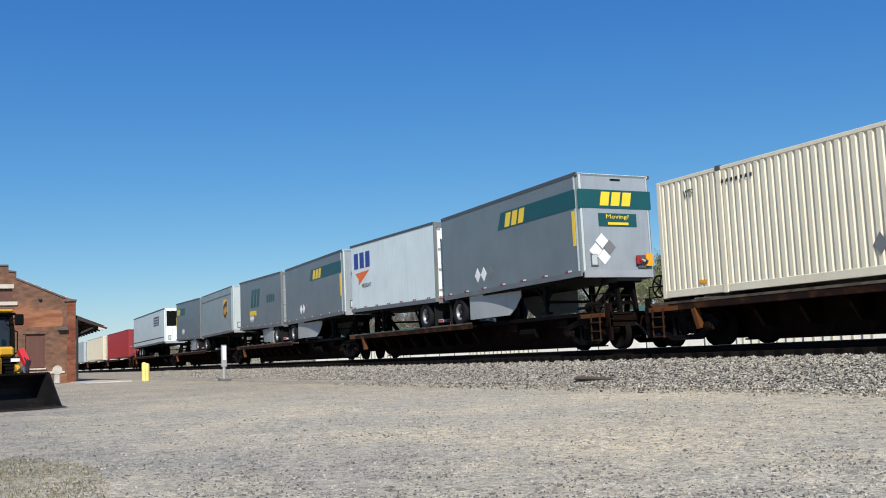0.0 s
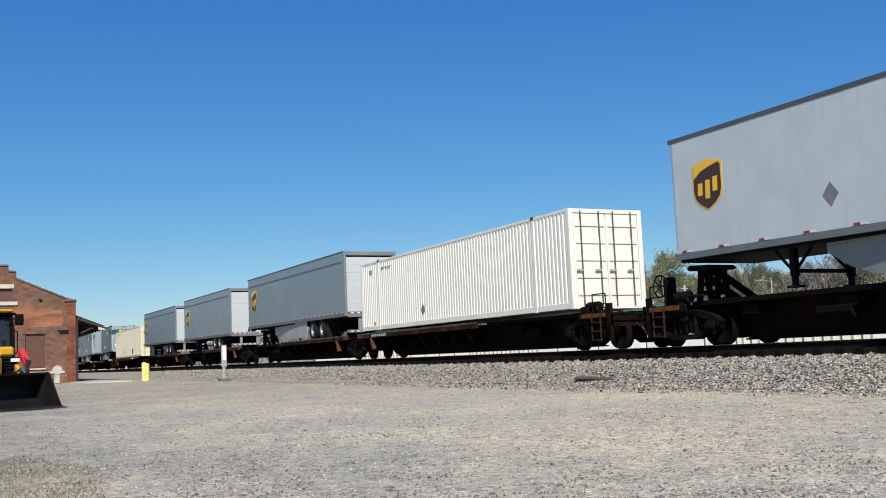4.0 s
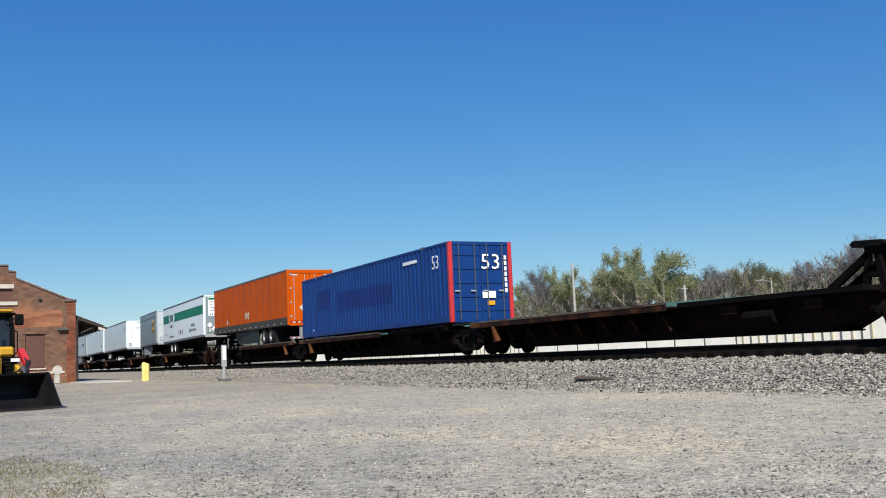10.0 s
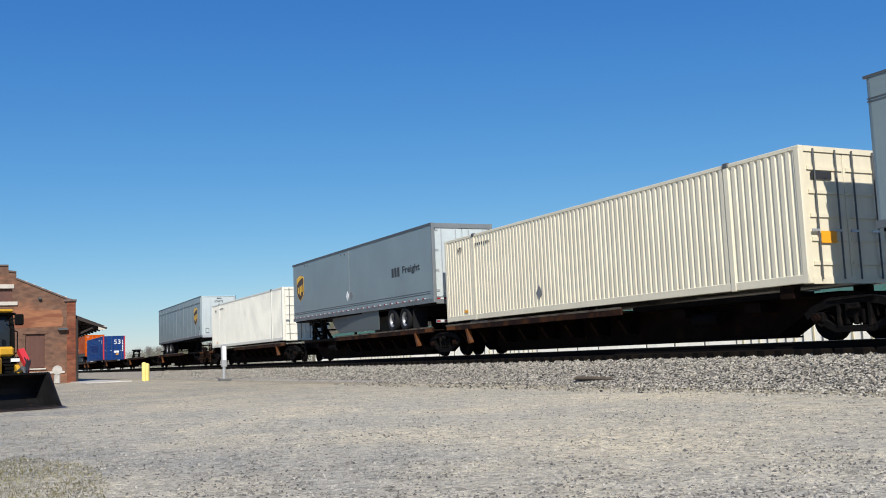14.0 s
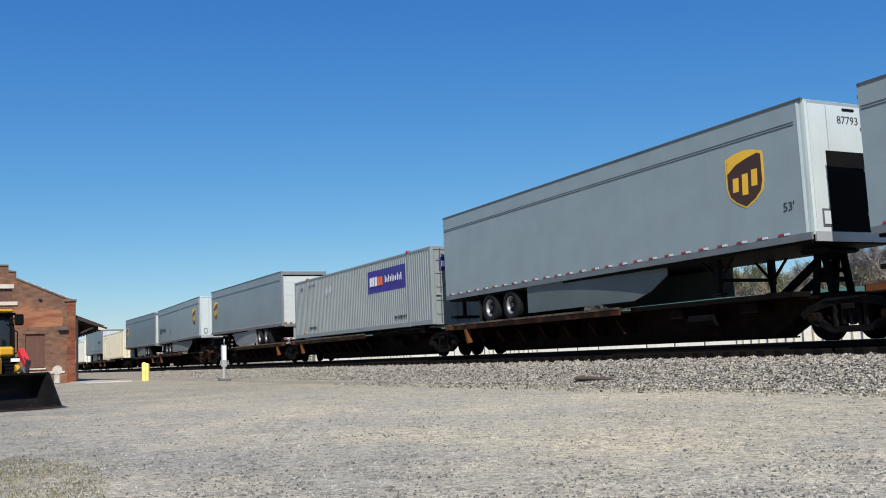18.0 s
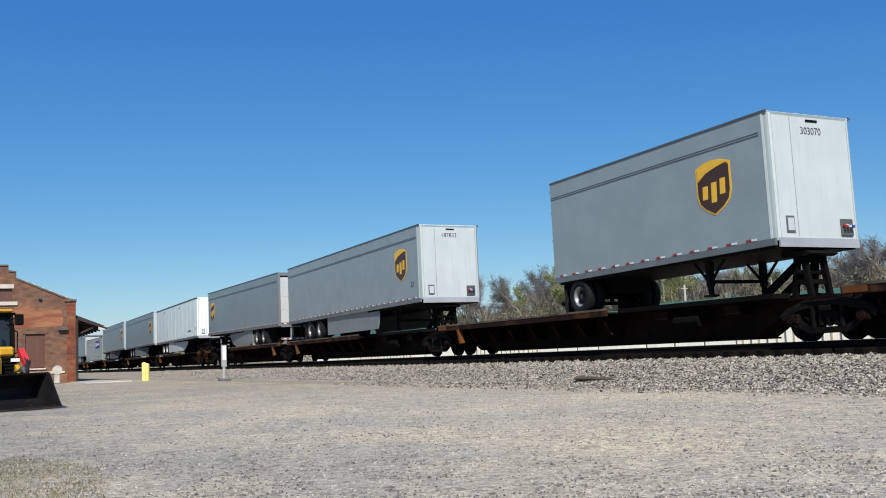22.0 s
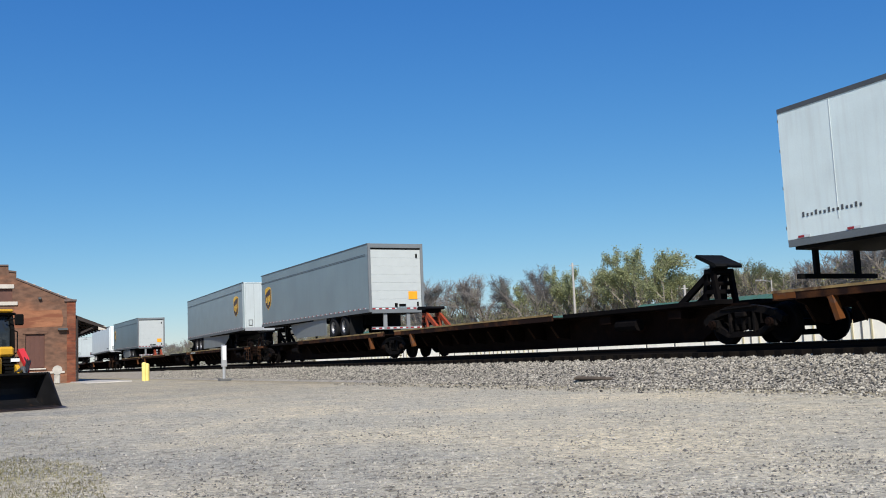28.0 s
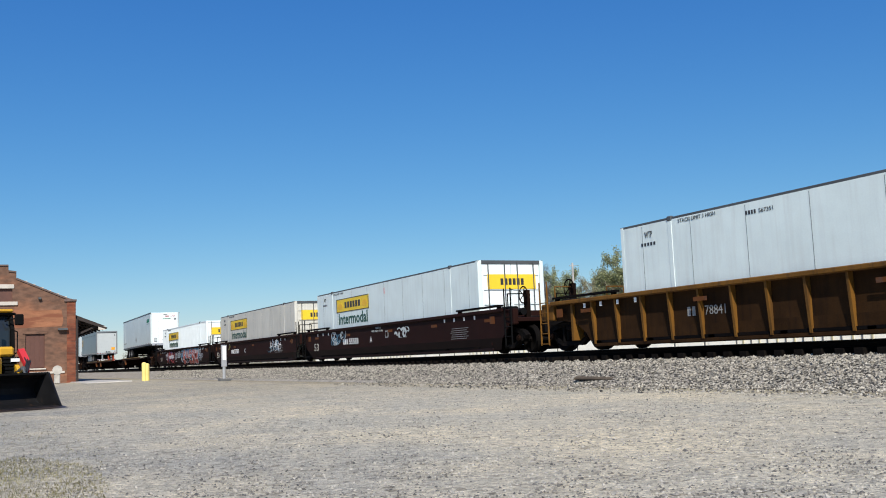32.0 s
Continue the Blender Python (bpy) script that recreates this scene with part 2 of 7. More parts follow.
def part(name, me, parent, label="", at=(0, 0, 0), turn=None):
    ob = new(name, me)
    ob.parent = parent
    ob.location = at
    if turn:
        ob.rotation_euler = turn
    if label:
        ob["label"] = label
    return ob


def pbox(name, parent, mat, x0, x1, y0, y1, z0, z1, label="", c=0.0):
    """A box part; its mesh is shared by size."""
    dx, dy, dz = round(x1 - x0, 3), round(y1 - y0, 3), round(z1 - z0, 3)
    key = ("box", dx, dy, dz, c)
    make = (lambda bm: cbox(bm, 0, dx, 0, dy, 0, dz, c)) if c else (lambda bm: box(bm, 0, dx, 0, dy, 0, dz))
    return part(name, shape(key, make, mat), parent, label, (x0, y0, z0))


WORDS = {}


def words(text, width, height, mat, parent, at, face="side", name="lettering", label="", bold=0.0):
    """Raised lettering with the built-in font, starting at the point at; face: side (seen from -y) or end (seen from +x)."""
    key = (text, round(width, 2), round(height, 2), mat.name, face, bold)
    if key not in WORDS:
        cu = bpy.data.curves.new("text", "FONT")
        cu.body, cu.extrude = text, 0.002
        cu.resolution_u, cu.offset = 2, bold
        tmp = new("text", cu)
        me = bpy.data.meshes.new_from_object(tmp.evaluated_get(bpy.context.evaluated_depsgraph_get()))
        bpy.data.objects.remove(tmp)
        bpy.data.curves.remove(cu)
        xs, ys = [v.co.x for v in me.vertices], [v.co.y for v in me.vertices]
        kx, ky = width / (max(xs) - min(xs)), height / (max(ys) - min(ys))
        for v in me.vertices:
            x, y, z = (v.co.x - min(xs)) * kx, (v.co.y - min(ys)) * ky, v.co.z
            v.co = (x, -z, y) if face == "side" else (z, x, y)
        me.materials.clear()
        me.materials.append(mat)
        WORDS[key] = me
    return part(name, WORDS[key], parent, label, at)


SIDE = -HALF - 0.004


def decal(name, pts, mat, parent, y=SIDE, label="", lift=0.0, key=None):
    """A thin plate of (x, z) points on the near side."""
    return part(name, shape(key, lambda bm: prism(bm, pts, y - lift - 0.004, y - lift + 0.003), mat), parent, label)


def end_decal(name, pts, mat, parent, x, label=""):
    """A thin plate of (y, z) points on an end that faces +x."""
    return part(name, shape(None, lambda bm: prism(bm, pts, x, x + 0.006, "x"), mat), parent, label)


def rect(x0, x1, z0, z1, slant=0.0):
    return [(x0, z0), (x1, z0), (x1 + slant, z1), (x0 + slant, z1)]


MOVING = []


def thing(name, label, category, x0, group="", lift=0.0, tilt=0.0):
    """An Empty on the track that rides with the train; x0 is its place at the start."""
    e = new(name)
    e.empty_display_size = 0.3
    tagged(e, label, category, group)
    MOVING.append((e, x0, lift, tilt))
    e.matrix_world = pose(x0, TRACK_Y, BASE_Z + lift, 0, tilt, 0)
    return e


def motions():
    """The whole train rolls away along the track at a nearly even speed."""
    for e, x0, lift, tilt in MOVING:
        walk(e, [(t, pose(x0 - run(t), TRACK_Y, BASE_Z + lift, 0, tilt, 0)) for t in (0, 4, 8, 12, 16, 20, 24, 28, 32)])


# ---- trailers ----
DARKSKIRT = surface("dark_green_skirt_panel", (0.020, 0.031, 0.030), 0.6, vary=0.12, streak=0.2, dirt=(0.03, 0.036, 0.032), gloss=0.2)
SEAMRED = surface("rusty_orange_seam", (0.20, 0.034, 0.006), 0.6, vary=0.2)
# hub centre, much darker than the rim
HUBDARK = surface("dark_hub_steel", (0.03, 0.03, 0.031), 0.6, vary=0.25, gloss=0.3)
SEAM = surface("grey_panel_seam", (0.26, 0.27, 0.275), 0.5, vary=0.15)
DOORFRAME = surface("grey_rear_frame_steel", (0.19, 0.205, 0.212), 0.5, 0.2, vary=0.12)
WHITESEAM = surface("pale_panel_seam", (0.52, 0.57, 0.565), 0.5, vary=0.1)
FRAME = surface("dull_grey_door_frame", (0.11, 0.115, 0.12), 0.5, 0.2, vary=0.12)
SHIELD = [(-0.50, 0.46), (-0.25, 0.54), (0.0, 0.57), (0.25, 0.54), (0.50, 0.46), (0.50, -0.12), (0.44, -0.32), (0.28, -0.46), (0.0, -0.60), (-0.28, -0.46), (-0.44, -0.32), (-0.50, -0.12)]


def shield(parent, x, z, w=1.15, h=1.3):
    """A brown shield with a gold rim, a gold top and plain gold bars for its writing."""
    outer = [(x + u * w, z + v * h / 1.17) for u, v in SHIELD]
    inner = [(x + u * w * 0.90, z - 0.012 + v * h / 1.17 * 0.92) for u, v in SHIELD]
    top = [(x - 0.44 * w, z + 0.38 * h), (x - 0.2 * w, z + 0.43 * h), (x + 0.1 * w, z + 0.45 * h), (x + 0.42 * w, z + 0.39 * h), (x + 0.1 * w, z + 0.34 * h), (x - 0.2 * w, z + 0.27 * h), (x - 0.44 * w, z + 0.14 * h)]
    d = decal("logo_shield", outer, GOLD, parent, label="brown and gold shield-shaped logo")
    decal("shield_face", inner, BROWN, d, lift=0.006)
    decal("shield_top", top, GOLD, d, lift=0.011)
    for u, z0, z1 in ((-0.25, -0.20, 0.04), (0.0, -0.28, 0.08), (0.25, -0.16, 0.12)):
        decal("logo_bar", rect(x + (u - 0.075) * w, x + (u + 0.075) * w, z + z0 * h, z + z1 * h, 0.02 * w), GOLD, d, lift=0.011)


def wheel(parent, x, z, far=False, rim=RIM_GREY, r=0.5):
    s = 1 if far else -1

    def tyres(bm):
        for c in (0.0, 0.32):
            lathe(bm, [(r * 0.56, c + 0.02), (r * 0.84, c + 0.0), (r * 0.97, c + 0.03), (r, c + 0.08), (r, c + 0.19), (r * 0.97, c + 0.24), (r * 0.84, c + 0.27), (r * 0.56, c + 0.25)], 22)
    def disc(bm):
        lathe(bm, [(r * 0.45, 0.16), (r * 0.49, 0.05), (r * 0.57, 0.02), (r * 0.58, 0.04), (r * 0.57, 0.25), (r * 0.45, 0.25)], 22)

    def hub(bm):
        lathe(bm, [(0.001, 0.06), (0.07, 0.06), (0.09, 0.10), (0.10, 0.17), (r * 0.46, 0.20), (r * 0.46, 0.25), (0.001, 0.25)], 18)
    w = part("wheel", shape(("tyres", r), tyres, RUBBER), parent, "dual rubber tyres", (x, s * 1.27, z), (0, 0, math.pi) if far else None)
    part("rim", shape(("disc", r), disc, rim), w, "white steel rim" if rim is RIM_WHITE else "")
    part("hub", shape(("hub", r), hub, HUBDARK), w)


def reflectors(parent, L, z, step=1.0, pair=False):
    def tape(bm):
        for k, (a, b) in enumerate(((0, 0.16), (0.16, 0.32))):
            n = len(bm.faces)
            box(bm, a, b - (0.05 if pair else 0), SIDE - 0.004, SIDE + 0.003, 0, 0.048)
            bm.faces.ensure_lookup_table()
            for f in bm.faces[n:]:
                f.material_index = 0 if (k == 0 or pair) else 1
    me = shape(("tape", pair), tape, LENS_RED, LENS_WHITE)
    for k in range(int((L - 0.6) / step) + 1):
        part("reflector", me, parent, at=(0.3 + k * step, -0.013, z))


def make_trailer(name, label, x0, L, nose, side=GREY, face=None, rim=RIM_GREY, wheels=(3.4, 4.75), zb=2.08, zt=5.04,
                 skirt=None, band=True, end="nose", ribs=0, top=TRIM, lower=None, logo=True, legs=True, pair=False, tape=None, skirt_paint=None, group="trailers on the train", legs_at=None, sweep=0.8):
    """A road trailer on a rail car. wheels: metres from its rear end. nose: the end at which its front is, L or R."""
    rise = 0.10
    e = thing(name, label, "trailer", x0, group, rise if nose == "L" else 0.0, math.degrees(math.atan(rise / L)) * (1 if nose == "L" else -1))
    face = face or side

    def fx(s):
        return s if nose == "R" else L - s
    r = 0.14

    def hull(bm):
        # rounded front corners, square rear ones
        pts = []
        for (cx, cy, a0) in ((L - r, HALF - r, 0), (r, HALF - r, 90), (r, -HALF + r, 180), (L - r, -HALF + r, 270)):
            front = (cx > L / 2) == (nose == "R")
            if front:
                pts += [(cx + r * math.cos(radians(a0 + k * 22.5)), cy + r * math.sin(radians(a0 + k * 22.5))) for k in range(5)]
            else:
                pts.append((L if cx > L / 2 else 0.0, HALF if cy > 0 else -HALF))
        prism(bm, pts, zb + 0.10, zt - 0.03, "z")
    part("body", shape(("hull", round(L, 2), nose, zb, zt), hull, side), e)
    for s in (-1, 1):
        y0, y1 = sorted((s * (HALF - 0.05), s * (HALF + 0.012)))
        pbox("bottom_rail", e, lower or RAILGREY, 0.02, L - 0.02, y0, y1, zb, zb + 0.15 if not lower else zb + 0.42, "dull metal rail along the foot of the side")
        pbox("top_rail", e, top, 0.0, L, y0, y1, zt - (0.10 if top is TRIM and not band else 0.055), zt, "dark edge rail of the roof")
    part("roof", shape(("roof", round(L, 2), zt), lambda bm: cbox(bm, 0.02, L - 0.02, -HALF + 0.03, HALF - 0.03, zt - 0.09, zt - 0.012, 0.025), BRIGHT), e, "white roof sheet")
    if band:
        pbox("trim_line", e, TRIM, 0.05, L - 0.25, SIDE - 0.004, SIDE + 0.006, zt - 0.53, zt - 0.505)
        pbox("trim_line", e, TRIM, 0.05, L - 0.25, SIDE - 0.004, SIDE + 0.006, zt - 0.47, zt - 0.45)
    reflectors(e, L, zb + (0.16 if not lower else 0.1), tape or (0.62 if band else 1.25), pair)
    for k in range(ribs):
        x = (k + 0.6) * L / ribs
        pbox("panel_seam", e, SEAM if band else WHITESEAM, x, x + (0.014 if band else 0.022), SIDE - 0.004, SIDE + 0.004, zb + (0.2 if not lower else 0.45), zt - 0.12)
    # running gear
    axle = shape("axle", lambda bm: bar(bm, (0, -1.2, 0), (0, 1.2, 0), 0.08, 8), CHASSIS)
    for s in wheels:
        part("axle", axle, e, at=(fx(s), 0, 1.60))
        wheel(e, fx(s), 1.60, False, rim)
        wheel(e, fx(s), 1.60, True, rim)
    a, b = sorted((fx(wheels[0] - 0.9), fx(wheels[-1] + 0.9)))
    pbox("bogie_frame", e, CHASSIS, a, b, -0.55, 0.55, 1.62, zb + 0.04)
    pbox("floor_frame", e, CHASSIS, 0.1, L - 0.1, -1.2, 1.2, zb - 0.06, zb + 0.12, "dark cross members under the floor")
    flap = shape("flap", lambda bm: box(bm, 0, 0.02, 0, 0.62, 1.15, 2.08), RUBBER)
    for y in (-1.24, 0.62):
        part("mudflap", flap, e, at=(fx(wheels[0] - 0.75 if nose == "R" else wheels[0] - 0.75), y, 0))
    if nose == "R":
        part("bumper", shape("left_bumper", lambda bm: [box(bm, 0.02, 0.14, -1.15, 1.15, 1.42, 1.52), box(bm, 0.04, 0.12, -0.68, -0.56, 1.5, 2.1), box(bm, 0.04, 0.12, 0.56, 0.68, 1.5, 2.1)], CHASSIS), e, "black rear underrun bumper")
        for z in (2.45, 3.3, 4.1, 4.75):
            pbox("hinge", e, TRIM, -0.022, 0.0, -HALF, -HALF + 0.06, z, z + 0.07)
    if legs:
        s = legs_at or (L - 3.3 if L > 10 else L - 2.6)

        def leg(bm):
            box(bm, -0.07, 0.07, -0.07, 0.07, 1.42, 2.08)
            box(bm, -0.05, 0.05, -0.05, 0.05, 1.22, 1.42)
            box(bm, -0.14, 0.14, -0.12, 0.12, 1.18, 1.23)
            beam(bm, (0.0, 0, 1.5), (0.55, 0, 2.06), 0.05, 0.05)
            beam(bm, (0.0, 0, 1.5), (-0.55, 0, 2.06), 0.05, 0.05)
        me = shape("leg", leg, CHASSIS)
        for y in (-0.85, 0.85):
            part("landing_leg", me, e, "black landing leg with braces", (fx(s), y, 0))
        pbox("leg_brace", e, CHASSIS, fx(s) - 0.04, fx(s) + 0.04, -0.85, 0.85, 1.5, 1.58)
    if skirt:
        a, b = sorted((fx(skirt[0]), fx(skirt[0] + 6.3 if L > 10 else skirt[1])))

        def panel(bm):
            # it bows inwards towards the front, where its foot sweeps up
            rows, bow = [], 1.3 * (1 - sweep)
            for q in [k * sweep / 8 for k in range(9)] + [(1 + sweep) / 2, 1.0]:
                x, y = (a + (b - a) * q if nose == "R" else b - (b - a) * q), -HALF + 0.07 + bow * q * q
                z = 1.28 + (0.55 * ((q - sweep) / (1 - sweep)) ** 1.5 if q > sweep else 0.0)
                rows.append([bm.verts.new((x, y + d, w)) for d, w in ((0, z), (0, zb + 0.02), (0.03, zb + 0.02), (0.03, z))])
            made = [bm.faces.new(rows[0]), bm.faces.new(rows[-1][::-1])]
            for p, q in zip(rows, rows[1:]):
                made += [bm.faces.new((p[i], q[i], q[(i + 1) % 4], p[(i + 1) % 4])) for i in range(4)]
            bmesh.ops.recalc_face_normals(bm, faces=made)
        me = shape(None, panel, skirt_paint or (SKIRT if L < 10 else MIDSKIRT))
        part("side_skirt", me, e, "grey aerodynamic side skirt")
        part("side_skirt", me, e, at=(a + b, 0, 0), turn=(0, 0, math.pi))
    # the end that faces down the track towards the viewer
    xe = L + 0.002
    if end == "nose":
        pbox("nose_panel", e, face, L - 0.004, L + 0.006, -1.13, 1.13, zb + 0.16, zt - 0.1, "flat front wall sheet", 0.003)
        pbox("nose_sill", e, ALU, L - 0.02, L + 0.02, -1.2, 1.2, zb - 0.04, zb + 0.16)
        g = pbox("gladhand_box", e, TRIM, L + 0.004, L + 0.05, 0.66, 1.02, zb + 0.22, zb + 0.60, "dark air hose connection box", 0.01)
        for y, m in ((0.05, LENS_RED), (0.15, PALE), (0.25, NAVY)):
            part("coupling", shape("coupling", lambda bm: [bar(bm, (0, 0, 0), (0.06, 0, -0.02), 0.03, 8), cbox(bm, 0.05, 0.12, -0.03, 0.03, -0.07, -0.01, 0.01)], m), g, at=(0.046, y, 0.24))
        for y in (-1, 1):
            arc = [(L - 0.15 + 0.154 * math.sin(radians(k * 22.5)), y * (HALF - 0.15 + 0.154 * math.cos(radians(k * 22.5)))) for k in range(5)]
            post_me = shape(("corner", round(L, 2), y, zb, zt), lambda bm: prism(bm, arc + [(L - 0.15, y * (HALF - 0.15))], zb + 0.12, zt - 0.06, "z"), PALE)
            part("corner_post", post_me, e, "rounded pale metal corner post")
        ab = pbox("access_box", e, FRAME, L + 0.004, L + 0.02, -0.97, -0.72, zb + 0.26, zb + 0.64, "dark-rimmed document box", 0.006)
        pbox("box_lid", ab, PALE, 0.016, 0.035, 0.035, 0.215, 0.05, 0.33, "", 0.006)
        pbox("lamp_bracket", e, CHASSIS, L + 0.004, L + 0.03, -0.13, 0.22, zt - 0.20, zt - 0.15, "black marker lamp bracket", 0.006)
        pbox("nose_seam", e, SEAM, L + 0.006, L + 0.01, -0.62, -0.605, zb + 0.2, zt - 0.12)
    else:
        part("door_frame", shape(("door_frame", zb, zt), lambda bm: [cbox(bm, -0.02, 0.06, y0, y1, z0, z1, 0.012) for y0, y1, z0, z1 in (
            (-HALF, -HALF + 0.12, zb, zt), (HALF - 0.12, HALF, zb, zt), (-HALF + 0.12, HALF - 0.12, zt - 0.20, zt - 0.01), (-HALF + 0.12, HALF - 0.12, zb - 0.05, zb + 0.17))], DOORFRAME if side is not ORANGE else ORANGE), e, "dull metal rear door frame", (L, 0, 0))
        # black strip painted in as the shadow below the header
        pbox("door_gasket", e, CHASSIS, L - 0.02, L + 0.004, -HALF + 0.12, HALF - 0.12, zt - 0.27, zt - 0.20)
        if end == "roll":
            n = 7
            h = (zt - 0.27 - zb - 0.2) / n
            me = shape(("slat", round(h, 3)), lambda bm: cbox(bm, -0.02, 0.012, -HALF + 0.125, HALF - 0.125, 0.0015, h - 0.0015, 0.003), face)
            for k in range(n):
                part("door_slat", me, e, at=(L, 0, zb + 0.2 + k * h))

            def latch(bm):
                cbox(bm, 0.012, 0.05, 0.10, 0.42, zb + 0.24, zb + 0.34, 0.01)
                cbox(bm, 0.012, 0.06, -0.10, 0.02, zb + 0.22, zb + 0.38, 0.01)
                cbox(bm, 0.012, 0.05, 0.95, 1.03, zb + 0.24, zb + 0.42, 0.01)
                cbox(bm, 0.012, 0.05, 0.94, 1.02, zt - 0.62, zt - 0.44, 0.01)
            part("latch", shape(("latch", zb, zt), latch, CHASSIS), e, "black door latch and pull", (L, 0, 0))
        else:
            for y0, y1 in ((-HALF + 0.15, -0.01), (0.01, HALF - 0.15)):
                d = pbox("door", e, face, L, L + 0.03, y0, y1, zb + 0.21, zt - 0.18, "swing door with lock rods", 0.008)
                for y in (0.25, 0.85):
                    part("lock_rod", shape(("rod", zb, zt), lambda bm: bar(bm, (0, 0, 0.05), (0, 0, zt - zb - 0.45), 0.018, 6), ALU), d, at=(0.05, y, 0))
                for k in range(4):
                    pbox("hinge", d, ALU, 0.03, 0.05, 0.0 if y0 < 0 else y1 - y0 - 0.12, 0.12 if y0 < 0 else y1 - y0, 0.2 + k * 0.75, 0.28 + k * 0.75)
        for y0, y1, z in ((-1.17, -0.05, zb + 0.12), (0.45, 1.17, zb + 0.12), (-1.17, -0.62, 1.37), (-0.5, 0.5, 1.37), (0.62, 1.17, 1.37)):
            def strip(bm):
                k, y = 0, 0.0
                while y < y1 - y0 - 0.05:
                    i = len(bm.faces)
                    box(bm, 0, 0.005, y, min(y + 0.15, y1 - y0), 0, 0.055)
                    bm.faces.ensure_lookup_table()
                    for f in bm.faces[i:]:
                        f.material_index = k % 2
                    k, y = k + 1, y + 0.15
            part("reflector_tape", shape(("rear_tape", round(y1 - y0, 2)), strip, LENS_RED, LENS_WHITE), e, "red and white reflector tape", (L + (0.061 if z > 1.5 else 0.001), y0, z))
        part("bumper", shape("bumper", lambda bm: [box(bm, -0.12, 0, -1.15, 1.15, 1.34, 1.46), box(bm, -0.1, -0.02, -0.62, -0.46, 1.4, 2.1), box(bm, -0.1, -0.02, 0.46, 0.62, 1.4, 2.1)], SEAM), e, "steel rear underrun bumper", (L, 0, 0))
    if logo and band:
        shield(e, fx(L - 1.4) if nose == "L" else L - 1.75, zt - 1.38)
    return e


def placards(e, x, z, n=2):
    for k in range(n):
        c = x + k * 0.42
        decal("placard", [(c, z - 0.24), (c + 0.2, z), (c, z + 0.24), (c - 0.2, z)], PLACARD if k < 2 else DIAMOND, e, label="white diamond placard")


def stroke_word(e, x, z, w, h, n, mat, slant=0.12, lift=0.0, y=SIDE):
    """A brand name drawn as plain slanted bars."""
    step = w / n
    for k in range(n):
        decal("logo_bar", rect(x + k * step, x + (k + 0.72) * step, z, z + h, slant), mat, e, lift=lift, y=y)


# -- the first cars: pairs of short trailers --
def stripe_trailer(x0, nose, label, big=False):
    e = make_trailer("short_trailer", label, x0, 8.6, nose, STRIPEGREY, STRIPENOSE, RIM_GREY, (1.0,), band=False,
                     end="nose" if nose == "R" else "swing", skirt=(1.75, 4.7), group="short trailers in pairs")
    if big:
        stroke_word(e, 2.5, 3.35, 1.9, 1.05, 3, DEEPGREEN, 0.3)
        decal("logo_bar", rect(2.3, 3.7, 2.85, 3.15), YELLOW, e)
        stroke_word(e, 5.9, 3.5, 1.6, 0.42, 4, DEEPGREEN, 0.0)
    else:
        a, b = (4.3, 8.5) if nose == "R" else (0.2, 3.4)
        decal("green_stripe", [(a - (0.25 if nose == "R" else 0), 4.02), (b, 4.02), (b, 4.56), (a, 4.56)], DEEPGREEN, e, label="dark green stripe")
        stroke_word(e, a + 0.2, 4.06, 1.25, 0.44, 3, YELLOW, 0.14, 0.006)
        pbox("number_strip", e, YELLOW, 8.28 if nose == "R" else 0.1, 8.42 if nose == "R" else 0.24, SIDE - 0.004, SIDE + 0.004, 2.95, 3.95, "vertical yellow strip with a number")
    placards(e, 2.55, 2.72, 3)
    return e


stripe_trailer(-79.3, "L", "grey short trailer with a dark green stripe")
e = make_trailer("short_trailer", "grey short trailer with a brown shield logo and white front", -69.9, 8.6, "R", MIDGREY, PALE, wheels=(1.0,), group="short trailers in pairs")
stripe_trailer(-59.4, "L", "grey short trailer with a large dark green logo", True)
stripe_trailer(-49.8, "R", "grey short trailer with a dark green stripe and yellow logo")
e = make_trailer("short_trailer", "white short trailer with a blue and orange logo", -40.2, 8.5, "L", WHITE, BRIGHT, wheels=(1.0,), band=False, end="swing", group="short trailers in pairs", pair=True)
stroke_word(e, 0.45, 3.95, 2.0, 0.68, 3, NAVY, 0.0)
decal("logo_wedge", [(0.6, 3.75), (2.2, 3.82), (0.95, 3.22), (0.95, 3.48)], HOT, e, label="orange wedge of a logo")
words("FREIGHT", 1.0, 0.17, INK, e, (1.35, SIDE - 0.005, 3.1))
e = stripe_trailer(-30.9, "R", "grey short trailer with dark green stripe, yellow logo and placards")
end_decal("green_stripe", [(-1.28, 4.02), (1.28, 4.02), (1.28, 4.56), (-1.28, 4.56)], DEEPGREEN, e, 8.612, "dark green stripe across the front")
for k in range(3):
    y = -0.55 + k * 0.38
    end_decal("logo_bar", [(y, 4.1), (y + 0.3, 4.1), (y + 0.38, 4.5), (y + 0.08, 4.5)], YELLOW, e, 8.62)
end_decal("sign_board", [(-0.62, 3.5), (0.72, 3.5), (0.72, 3.88), (-0.62, 3.88)], DEEPGREEN, e, 8.612, "green sign board")
words("Moving?", 0.8, 0.16, YELLOW, e, (8.622, -0.35, 3.69), "end")
end_decal("sign_bar", [(-0.3, 3.55), (0.42, 3.55), (0.42, 3.62), (-0.3, 3.62)], YELLOW, e, 8.62)
for y, z in ((-0.55, 3.08), (-0.78, 2.8), (-0.5, 2.62), (-0.3, 2.9)):
    end_decal("placard", [(y, z - 0.22), (y + 0.22, z), (y, z + 0.22), (y - 0.22, z)], PLACARD if (y, z) != (-0.3, 2.9) else DIAMOND, e, 8.614, "white diamond placard")
